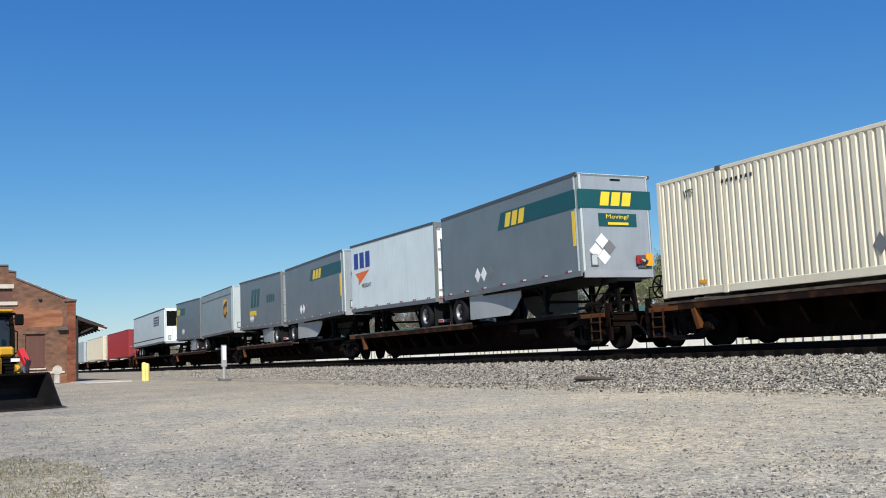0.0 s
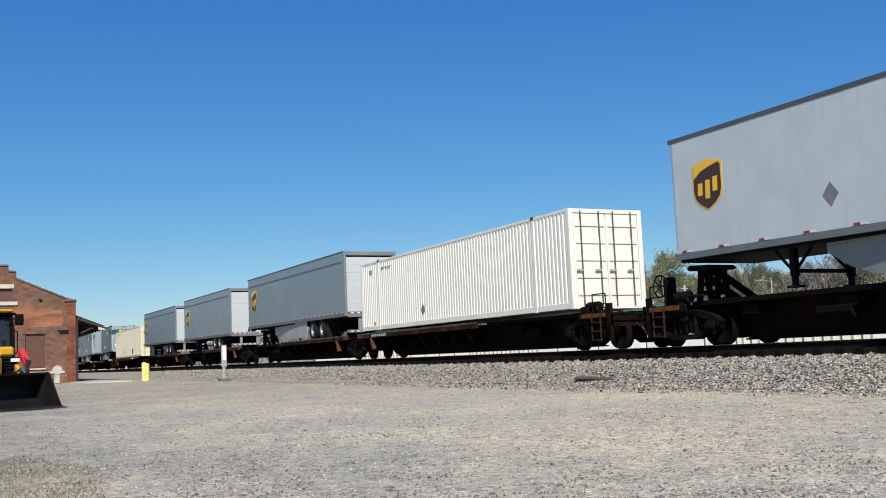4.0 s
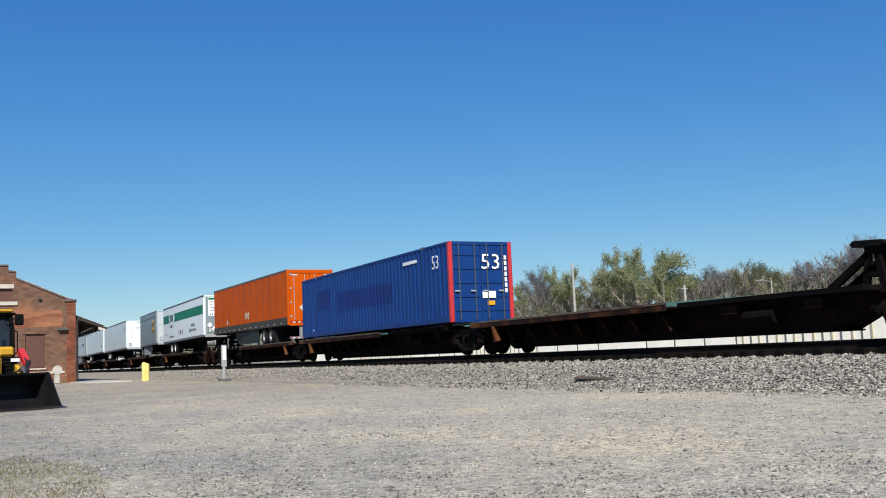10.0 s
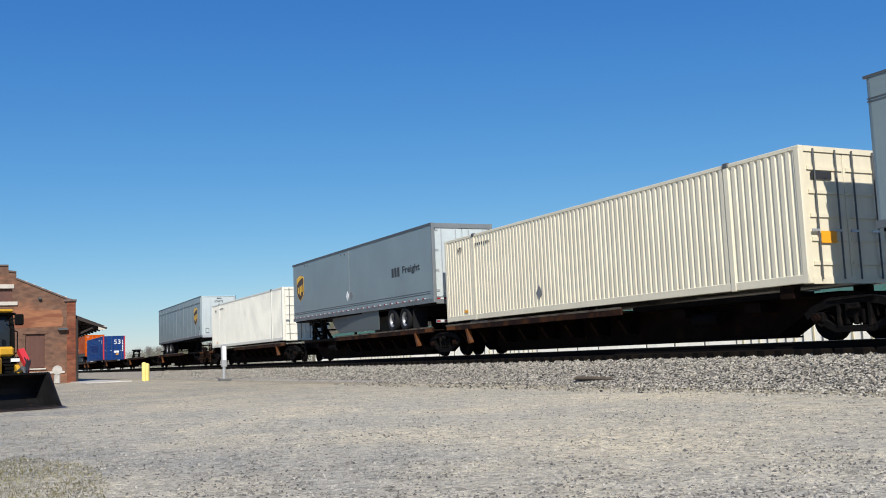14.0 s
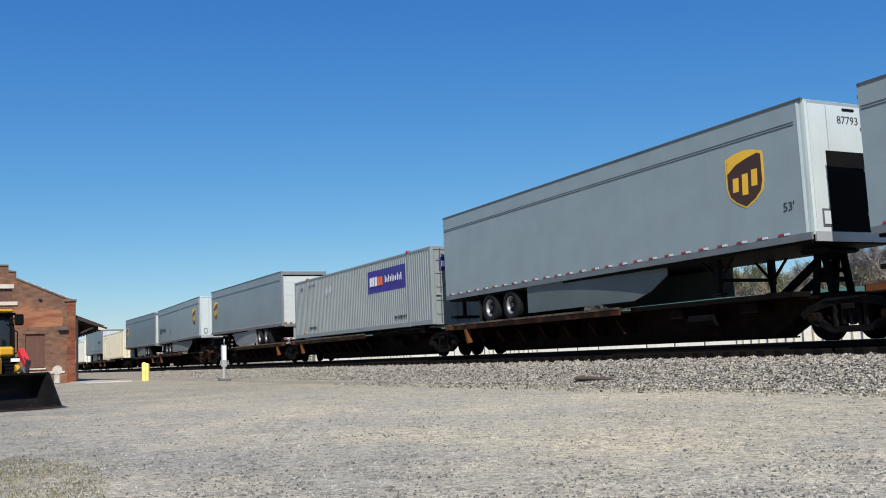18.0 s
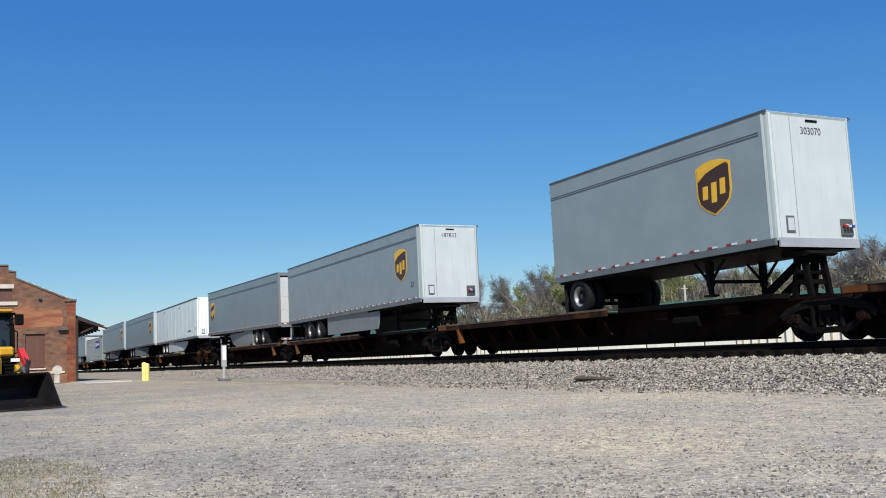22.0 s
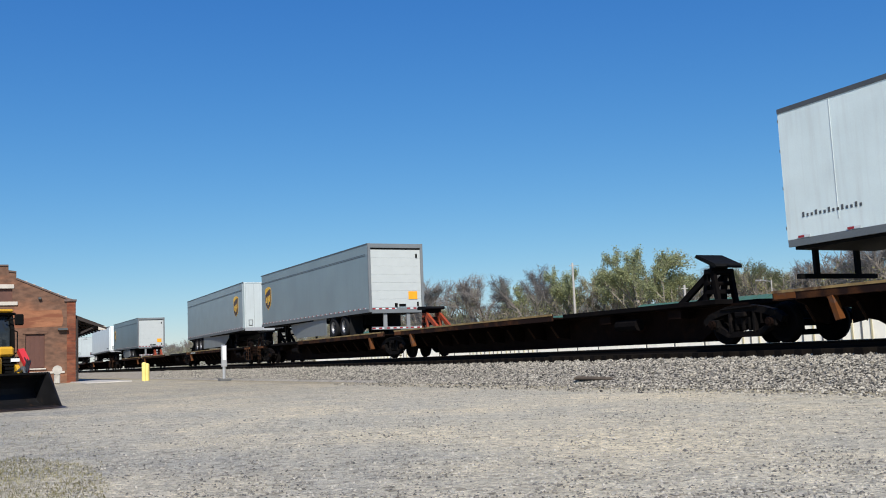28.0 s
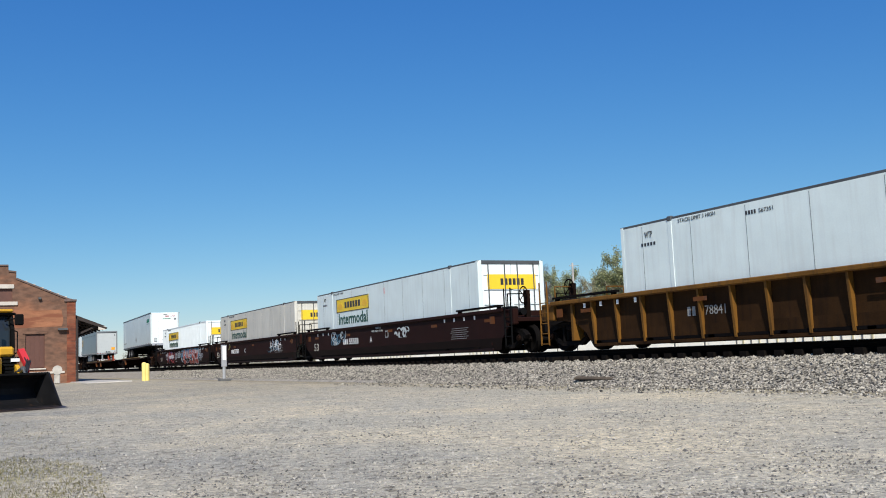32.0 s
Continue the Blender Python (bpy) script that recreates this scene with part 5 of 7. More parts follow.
    if mark_at:
        for k in range(8):
            decal("number_bar", rect(mark_at + k * 0.2, mark_at + k * 0.2 + 0.11, 1.04, 1.13), PALE, e, y=-1.333)
    # brake pipe and reservoir under the beam
    part("air_tank", shape("tank", lambda bm: bar(bm, (0, -0.75, 0.72), (0.9, -0.75, 0.72), 0.16, 10), RUSTDARK), e, at=(fx(n * 0.72), 0, 0))
    return e


CARS = [
    # start, end, hitch end, load, left end, right end
    (-164, -142.2, "R", "container", "joint", "joint"), (-142.2, -122.2, "R", "container", "joint", "joint"), (-122.2, -102.2, "R", "container", "joint", "coupler"),
    (-101.4, -81.2, "R", "trailer", "coupler", "joint"), (-81.2, -60.7, "R", "pair", "joint", "joint"), (-60.7, -41.0, "R", "pair", "joint", "joint"), (-41.0, -20.9, "R", "pair", "joint", "coupler"),
    (-19.9, -1.5, "R", "container", "coupler", "joint"), (-1.5, 16.9, "L", "trailer", "joint", "joint"), (16.9, 35.4, "L", "trailer", "joint", "joint"), (35.4, 54.2, "L", "trailer", "joint", "joint"), (54.2, 73.4, "R", "container", "joint", "coupler"),
    (74.4, 93.4, "L", "trailer", "coupler", "joint"), (93.4, 111.7, "R", "trailer", "joint", "joint"), (111.7, 130.5, "R", "trailer", "joint", "joint"), (130.5, 149.2, "R", "trailer", "joint", "joint"), (149.2, 167.2, "R", "trailer", "joint", "coupler"),
    (168.0, 187.1, "L", "trailer", "coupler", "joint"), (187.1, 205.7, "R", "container", "joint", "joint"), (205.7, 223.6, "R", "trailer", "joint", "joint"), (223.6, 241.4, "R", "trailer", "joint", "joint"), (241.4, 259.8, "R", "trailer", "joint", "coupler"),
    (260.7, 279.4, "L", "container", "coupler", "joint"), (279.4, 297.6, "L", "trailer", "joint", "joint"), (297.6, 315.6, "R", "container", "joint", "joint"), (315.6, 334.3, "L", "trailer", "joint", "joint"), (334.3, 353.2, "R", "trailer", "joint", "coupler"),
    (354.1, 373.0, "L", "trailer", "coupler", "joint"), (373.0, 391.0, "R", "container", "joint", "joint"), (391.0, 409.0, "R", "trailer", "joint", "joint"), (409.0, 427.0, "R", "trailer", "joint", "joint"), (427.0, 445.6, "R", "trailer", "joint", "coupler"),
    (446.5, 465.4, "L", "trailer", "coupler", "joint"), (465.4, 483.7, "R", "trailer", "joint", "joint"), (483.7, 501.7, "R", "trailer", "joint", "joint"), (501.7, 519.5, "R", "trailer", "joint", "joint"), (519.5, 538.1, "R", "trailer", "joint", "coupler"),
    (539.0, 558.8, "L", "trailer", "coupler", "joint"), (558.8, 579.3, "R", "trailer", "joint", "joint"), (579.3, 598.5, "R", "trailer", "joint", "coupler"),
    (599.4, 619.2, "L", "trailer", "coupler", "joint"), (619.2, 639.4, "R", "trailer", "joint", "joint"), (639.4, 658.4, "R", "trailer", "joint", "coupler"),
]
EMPTY = (205.7, 223.6, 501.7, 558.8, 619.2)
for x0, x1, hitch, load, a, b in CARS:
    two = load == "pair"
    lab = "empty rusty spine car platform with a raised hitch" if x0 in EMPTY else None
    spine_car(x0, x1, hitch, "trailer" if two else load, a, b, extra=(1.3,) if two or x0 in (558.8, 619.2) else (), brake=True, label=lab,
              mark_at=2.2 if x0 in (54.2, 427.0, 579.3) else None, red=x0 in (558.8, 619.2), low=0.29 if x0 in (205.7, 223.6) else 0.20)


GREYMARK = surface("dull_grey_stencil", (0.26, 0.26, 0.25), 0.6, vary=0.1)


def well_car(x0, x1, paint, label, ribs=False, marks="", left="joint", right="joint"):
    n = x1 - x0
    e = thing("well_car", label, "rail car", x0, "well cars")
    w0, w1 = 2.35, n - 2.35
    for s in (-1, 1):
        y0, y1 = sorted((s * 1.28, s * 1.32)) if ribs else sorted((s * 1.40, s * 1.45))

        def side(bm):
            prism(bm, [(0.6, 0.95), (0.95, 0.62), (n - 0.95, 0.62), (n - 0.6, 0.95), (n - 0.6, 1.46), (0.6, 1.46)] if not ribs else [(0.85, 0.98), (1.3, 0.98), (1.9, 0.86), (2.3, 0.60), (n - 2.3, 0.60), (n - 1.9, 0.86), (n - 1.3, 0.98), (n - 0.85, 0.98), (n - 0.85, 1.46), (0.85, 1.46)], y0, y1)

        def tuck(bm):
            # the lower sheet leans inwards to the floor
            yo = s * (1.325 if ribs else 1.45)
            yi = s * (1.325 if ribs else 1.31)
            a0 = 2.3 if ribs else 1.0
            for d in (0.0, -0.012 * s):
                q = [bm.verts.new(p) for p in ((a0, yo + d, 0.62), (a0 + 0.35, yi + d, 0.24), (n - a0 - 0.35, yi + d, 0.24), (n - a0, yo + d, 0.62))]
                bm.faces.new(q)
        part("side_wall", shape(("wellside", round(n, 2), s, ribs), side, paint if not ribs else WELLRECESS), e, "riveted steel well side")
        part("lower_sheet", shape(("welltuck", round(n, 2), s, ribs), tuck, WELLSHADE if not ribs else WELLRECESS), e, "lower sheet of the side, its shade painted in")
        y0, y1 = sorted((s * 1.36, s * 1.52))
        pbox("top_chord", e, paint, 0.85, n - 0.85, y0, y1, 1.43, 1.54, "", 0.02)
        for a, b in ((1.0, 4.0), (n - 4.0, n - 1.0)):
            pbox("walkway", e, RUSTDARK, a, b, y0, y1, 1.60, 1.66, "dark grating walkway at the car end")
            for q in (a + 0.1, b - 0.2):
                pbox("walkway_foot", e, RUSTDARK, q, q + 0.1, y0 + 0.02, y1 - 0.02, 1.54, 1.60)
        pbox("bottom_chord", e, WELLSHADE if not ribs else WELLRECESS, 1.8 if not ribs else 2.7, n - (1.8 if not ribs else 2.7), min(s * 1.25, s * 1.36), max(s * 1.25, s * 1.36), 0.20, 0.30, "", 0.02)
        if ribs:
            rib = shape(("wellrib", s), lambda bm: prism(bm, [(s * 1.30, 0.28), (s * 1.38, 0.28), (s * 1.46, 1.43), (s * 1.30, 1.43)], -0.035, 0.035, "x"), paint)
            x = 2.8
            while x < w1 + 0.3:
                part("rib", rib, e, at=(x, 0, 0))
                x += 1.07
        for a, b in ((0.25, 0.9), (n - 0.9, n - 0.25)):
            y0, y1 = sorted((s * 1.25, s * 1.44))
            pbox("end_sill", e, paint, a, b, y0, y1, 1.0, 1.5, "", 0.03)
    for a, b in ((0.2, w0 - 0.5), (w1 + 0.5, n - 0.2)):
        pbox("end_platform", e, paint, a, b, -1.3, 1.3, 1.08, 1.22, "", 0.02)
        pbox("end_bulkhead", e, paint, min(max(a, w0 - 0.62), w1 + 0.5), min(max(a, w0 - 0.62), w1 + 0.5) + 0.1, -1.4, 1.4, 0.4, 1.5)
        pbox("stub_sill", e, RUSTDARK, a, b, -0.35, 0.35, 0.72, 1.08)
    part("well_floor", shape(("wellfloor", round(n, 2)), lambda bm: [box(bm, w0 + 0.3, w1 - 0.3, y, y + 0.5, 0.30, 0.37) for y in (-1.36, 0.86)] + [box(bm, w0 + 0.5 + k * 2.2, w0 + 0.7 + k * 2.2, -1.36, 1.36, 0.30, 0.36) for k in range(7)], RUSTDARK), e)
    # small plates and marks along the side
    for k, q in enumerate((0.10, 0.30, 0.52, 0.71, 0.90)):
        pbox("reflector", e, WARN, n * q, n * q + 0.45, -1.458, -1.448, 1.15, 1.25, "orange reflector plate")
    for k in range(4):
        decal("stencil", rect(w0 + 0.1 + k * 0.75, w0 + 0.2 + k * 0.75, 1.28, 1.40), PLACARD, e, y=-1.452)
        decal("stencil", rect(w1 - 0.5 - k * 0.75, w1 - 0.4 - k * 0.75, 1.28, 1.40), PLACARD, e, y=-1.452)
    # ladders and grab posts at the near corners, gear on the end platforms
    dark = CHASSIS if not ribs else paint
    for x in (0.30, n - 0.70):
        lad = part("ladder", shape("ladder", lambda bm: [bar(bm, (a, -1.5, 0.30), (a, -1.5, 2.15), 0.024, 5) for a in (0.0, 0.4)], dark), e, "steel side ladder", (x, 0, 0))
        for z in (0.34, 0.64, 0.94, 1.24, 1.54):
            part("rung", shape("rung", lambda bm: bar(bm, (0, -1.5, 0), (0.4, -1.5, 0), 0.016, 5), dark), lad, at=(0, 0, z))
        part("handrail", shape("handrail", lambda bm: [bar(bm, (0, y, 1.2), (0, y, 2.0), 0.02, 5) for y in (-1.25, -0.6, 0.6, 1.25)] + [bar(bm, (0, -1.25, 2.0), (0, -0.6, 2.0), 0.02, 5), bar(bm, (0, 0.6, 2.0), (0, 1.25, 2.0), 0.02, 5)], dark), e, at=(0.75 if x < 1 else n - 0.9, 0, 0))

        def gear(bm):
            cbox(bm, -0.25, 0.3, -1.1, -0.7, 1.22, 1.62, 0.04)
            bar(bm, (0.3, -0.9, 1.42), (0.85, -0.85, 1.42), 0.12, 10)
            bar(bm, (-0.3, -1.2, 1.34), (0.9, -1.2, 1.34), 0.03, 6)
            bar(bm, (0.1, -1.15, 1.25), (0.1, 1.15, 1.30), 0.03, 6)
        part("brake_gear", shape("well_gear", gear, CHASSIS), e, "black brake gear on the end platform", (x + (0.75 if x < 1 else -0.75), 0, 0))
    for x in (1.1, n - 1.75):
        pbox("corner_plate", e, WARN, x, x + 0.3, -1.462, -1.452, 1.08, 1.32, "worn orange corner plate")
    for k in range(6):
        pbox("stencil_line", e, GREYMARK, n - 4.6 + 0.05 * (k % 3), n - 3.4 + 0.12 * (k % 2), -1.456, -1.448, 0.68 + k * 0.07, 0.695 + k * 0.07)
    if left == "coupler":
        add_truck(e, 1.3)
    else:
        add_truck(e, 0.0)
    if right == "coupler":
        add_truck(e, n - 1.3)
    for end, x, d in ((left, 0.0, 1), (right, n, -1)):
        if end == "coupler":
            part("coupler", shape(None, lambda bm: box(bm, min(x - d * 0.5, x + d * 0.4), max(x - d * 0.5, x + d * 0.4), -0.12, 0.12, 0.72, 0.95), RUSTDARK), e, "steel knuckle coupler")
            bw = part("brake_wheel", shape("wellbrake", lambda bm: [lathe(bm, [(0.26, -0.02), (0.29, 0.0), (0.26, 0.02), (0.24, 0.0)], 18)] + [bar(bm, (0, 0, 0), (0.26 * math.cos(k * 1.257), 0, 0.26 * math.sin(k * 1.257)), 0.015, 5) for k in range(5)], RUSTY), e, "spoked hand brake wheel", (x + d * 0.75, -0.75, 1.95))
            pbox("brake_stand", e, RUSTY, x + d * 0.75 - 0.08, x + d * 0.75 + 0.08, -0.7, -0.55, 1.2, 2.1)
    return e


wb = "dark red-brown well car with white stencils"
w1 = well_car(660.2, 681.7, WELLBROWN, wb + " and a large painted tag", left="coupler")
w2 = well_car(681.7, 701.1, WELLBROWN, wb)
w3 = well_car(701.1, 722.3, WELLBROWN, wb, right="coupler")
w4 = well_car(723.4, 746.5, WELLGOLD, "gold-brown ribbed well car with a worn top chord", True, left="coupler", right="coupler")
YW = -1.452
for e, n in ((w1, 21.5), (w2, 19.4), (w3, 21.2)):
    words("53", 0.62, 0.34, TAN, e, ({w1: 2.55, w2: 1.4, w3: 1.95}[e], YW - 0.004, 0.6), name="car_length_number")
    x = {w1: 6.42, w2: 5.25, w3: 5.95}[e]
    for k in range(3):
        decal("mark_bar", rect(x + k * 0.2, x + k * 0.2 + 0.12, 0.8, 1.03), PLACARD, e, y=YW, lift=0.012 if e is w1 else 0.0, label="owner's mark")
    words("55583", 1.12, 0.26, PLACARD, e, (x + 0.7, YW - (0.016 if e is w1 else 0.004), 0.79), bold=0.015)
words("WELL LD LMT 111,700", 1.2, 0.085, PALE, w3, (9.3, YW - 0.004, 1.2))
words("55583 A", 0.55, 0.085, PALE, w3, (9.75, YW - 0.004, 1.33))
decal("stencil_frame", rect(10.75, 11.05, 0.95, 1.22), PALE, w3, y=YW)
decal("stencil_frame", rect(10.78, 11.02, 0.98, 1.19), WELLBROWN, w3, y=YW, lift=0.003)
words("A", 0.24, 0.24, PLACARD, w3, (9.1, YW - 0.004, 0.8))
words("C", 0.24, 0.24, PLACARD, w2, (8.4, YW - 0.004, 0.8))
words("78841", 0.68, 0.22, GREYMARK, w4, (7.16, -1.326, 0.82))
for k in range(2):
    decal("mark_bar", rect(6.55 + k * 0.17, 6.66 + k * 0.17, 0.82, 1.04), GREYMARK, w4, y=-1.324)


def tag(e, x, z, w, h, mats, seed, n=26, thin=1.0):
    """A painted tag: overlapping curved strokes in several colours."""
    rnd = random.Random(seed)
    for k in range(n):
        cx, cz = x + rnd.random() * w, z + (0.2 + 0.6 * rnd.random()) * h
        r0, a0, sweep, th = (0.18 + 0.3 * rnd.random()) * h, rnd.random() * 6.28, 1.5 + 2.5 * rnd.random(), (0.05 + 0.09 * rnd.random()) * h * thin
        pts_o = [(cx + (r0 + th) * 1.3 * math.cos(a0 + sweep * i / 6), min(max(cz + (r0 + th) * math.sin(a0 + sweep * i / 6), z), z + h)) for i in range(7)]
        pts_i = [(cx + (r0 - th) * 1.3 * math.cos(a0 + sweep * i / 6), min(max(cz + (r0 - th) * math.sin(a0 + sweep * i / 6), z), z + h)) for i in range(7)]

        def arc(bm):
            for i in range(6):
                y = YW - 0.002 - 0.0004 * k
                q = [bm.verts.new((p[0], y, p[1])) for p in (pts_o[i], pts_o[i + 1], pts_i[i + 1], pts_i[i])]
                bm.faces.new(q)
        part("paint_stroke", shape(None, arc, mats[k % len(mats)]), e)


SKYBLUE = surface("pale_blue_spray", (0.06, 0.20, 0.30), 0.6, vary=0.1)
CORAL = surface("coral_spray", (0.36, 0.055, 0.035), 0.6, vary=0.15)
BONE = surface("pale_spray", (0.52, 0.55, 0.56), 0.6, vary=0.1)
GREYSPRAY = surface("grey_spray", (0.35, 0.36, 0.38), 0.6, vary=0.1)


def blob(e, x, z, w, h, mat, k, seed, lean=0.0, n=14):
    """A painted patch with an uneven outline that follows the bend of the side."""
    rnd = random.Random(seed)
    pts = []
    for i in range(n):
        a = i * math.tau / n
        q = max(abs(math.cos(a)), abs(math.sin(a))) ** 0.75
        r = (0.88 + 0.24 * rnd.random()) / q * 0.5
        dz = r * math.sin(a) * h
        pts.append((x + r * math.cos(a) * w + lean * dz, min(max(z + dz, 0.28), 1.42)))
    yy = YW - 0.003 - 0.0012 * k

    def sheet(bm):
        c = bm.verts.new((x, yy, min(max(z, 0.63), 1.4)))
        ring = [bm.verts.new((u, yy + max(0.0, 0.62 - v) * 0.33, v)) for u, v in pts]
        for i in range(n):
            bm.faces.new((c, ring[i], ring[(i + 1) % n]))
    part("paint_patch", shape(None, sheet, mat), e)


def paint_path(e, x, z, sx, sz, pts, width, mat, level, lean=0.18):
    """A broad painted stroke along points, mitred at its bends; it follows the bend of the side."""
    p = [Vector((x + u * sx + lean * v * sz, z + v * sz)) for u, v in pts]
    edge = []
    for i, c in enumerate(p):
        d = ((p[i] - p[i - 1]).normalized() if i else Vector((0, 0))) + ((p[i + 1] - p[i]).normalized() if i < len(p) - 1 else Vector((0, 0)))
        d = d.normalized() if d.length > 0.01 else (p[i] - p[i - 1]).normalized()
        nrm = Vector((-d.y, d.x)) * (width / 2)
        edge.append((c + nrm, c - nrm))
    yy = YW - 0.003 - 0.0015 * level

    def strip(bm):
        rows = [[bm.verts.new((q.x, yy + max(0.0, 0.62 - max(q.y, 0.27)) * 0.36, min(max(q.y, 0.27), 1.42))) for q in pair] for pair in edge]
        for m, k in zip(rows, rows[1:]):
            bm.faces.new((m[0], k[0], k[1], m[1]))
    part("paint_stroke", shape(None, strip, mat), e)


# the mural: broad red strokes edged in white on a blue ground
for k in range(9):
    blob(w1, 11.6 + k * 0.66, 0.92 + 0.1 * (k % 2), 0.95, 0.98, SKYBLUE, k % 3, 40 + k)
for k in range(10):
    blob(w1, 11.35 + k * 0.63, 0.62 + 0.5 * ((k * 7) % 3) / 2, 0.34, 0.30, INK if k % 2 else BONE, 3, 140 + k)
STROKES = (
    ((0.95, 0.85), (0.4, 1.0), (0.08, 0.72), (0.25, 0.5), (0.8, 0.45), (0.85, 0.15), (0.4, 0.0), (0.0, 0.12)),
    ((0.0, 0.0), (0.3, 0.6), (0.5, 1.0), (0.75, 0.5), (1.0, 0.0)),
    ((0.95, 0.95), (0.2, 0.9), (0.1, 0.5), (0.75, 0.5), (0.12, 0.45), (0.15, 0.05), (1.0, 0.05)),
    ((1.0, 0.8), (0.5, 1.0), (0.1, 0.8), (0.3, 0.55), (0.85, 0.4), (0.8, 0.08), (0.3, 0.0), (0.0, 0.2)),
)
for k, path in enumerate(STROKES):
    x = 11.75 + k * 1.02
    paint_path(w1, x, 0.40, 0.82, 0.84, path, 0.44, BONE, 5 + k % 2)
    paint_path(w1, x, 0.40, 0.82, 0.84, path, 0.33, CORAL, 7 + k % 2)
    paint_path(w1, x + 0.03, 0.43, 0.80, 0.82, path[:4], 0.05, BONE, 9)
for x, z, w, h in ((16.15, 1.05, 0.55, 0.5), (16.35, 0.75, 0.7, 0.6), (16.6, 0.5, 0.8, 0.35), (16.8, 1.0, 0.3, 0.5), (16.0, 0.5, 0.3, 0.4)):
    blob(w1, x, z, w + 0.1, h + 0.1, BONE, 6, int(x * 10))
    blob(w1, x, z, w, h, CORAL, 8, int(x * 10))
blob(w1, 16.2, 1.15, 0.3, 0.22, BONE, 9, 93)
tag(w1, 16.9, 0.95, 0.8, 0.5, (BONE, GREYSPRAY), 4, 22, 0.4)
tag(w1, 5.0, 0.45, 3.2, 0.92, (MAROON, GREYSPRAY, MAROON, PURPLE), 7, 18, 0.8)
for k in range(4):
    paint_path(w1, 5.2 + k * 0.9, 0.4, 0.7, 0.9, ((0.0, 0.0), (0.2, 0.7), (0.5, 1.0), (0.8, 0.6), (1.0, 0.1)), 0.12, (GREYSPRAY, MAROON)[k % 2], 4)
blob(w1, 9.1, 0.85, 0.55, 0.7, GREYSPRAY, 4, 97)
blob(w1, 9.0, 0.95, 0.16, 0.2, INK, 6, 98)
blob(w1, 9.25, 0.95, 0.16, 0.2, INK, 6, 99)
tag(w1, 9.6, 0.8, 1.2, 0.55, (GREYSPRAY, BONE), 6, 26, 0.35)
tag(w1, 17.6, 0.50, 0.9, 0.5, (GREYSPRAY,), 5, 18, 0.35)
words("45", 0.24, 0.13, PALE, w1, (17.75, YW - 0.004, 1.22))
words("48", 0.24, 0.13, PALE, w1, (18.35, YW - 0.004, 1.22))
words("53", 0.24, 0.13, PALE, w1, (19.4, YW - 0.004, 1.22))
# steel frame that stands at the head of the second well
fr = part("end_frame", shape(None, lambda bm: beam(bm, (1.38, -1.05, 1.5), (1.38, -1.05, 3.28), 0.16, 0.16), FRAME), w2, "blue-grey steel frame at the well's end")
part("frame_post", shape(None, lambda bm: beam(bm, (1.38, 1.05, 1.5), (1.38, 1.05, 3.28), 0.16, 0.16), FRAME), fr)
part("frame_arm", shape(None, lambda bm: beam(bm, (1.38, -1.05, 3.2), (1.85, -1.05, 3.2), 0.12, 0.12), FRAME), fr)
part("frame_brace", shape(None, lambda bm: beam(bm, (1.45, -1.05, 2.95), (1.8, -1.05, 1.6), 0.07, 0.07), FRAME), fr)
part("frame_bar", shape(None, lambda bm: box(bm, 1.31, 1.45, -0.97, 0.97, 3.12, 3.26), FRAME), fr)
tag(w2, 13.6, 0.72, 2.3, 0.62, (PLACARD, PLACARD, SKYBLUE), 9, 30, 0.4)
tag(w3, 4.6, 0.8, 1.35, 0.6, (PALE, SKYBLUE), 11, 22, 0.4)
tag(w2, 2.9, 1.0, 2.0, 0.4, (surface("olive_spray", (0.16, 0.14, 0.03), 0.6),), 13, 10)
tag(w3, 11.8, 0.9, 1.2, 0.4, (PALE,), 15, 8)


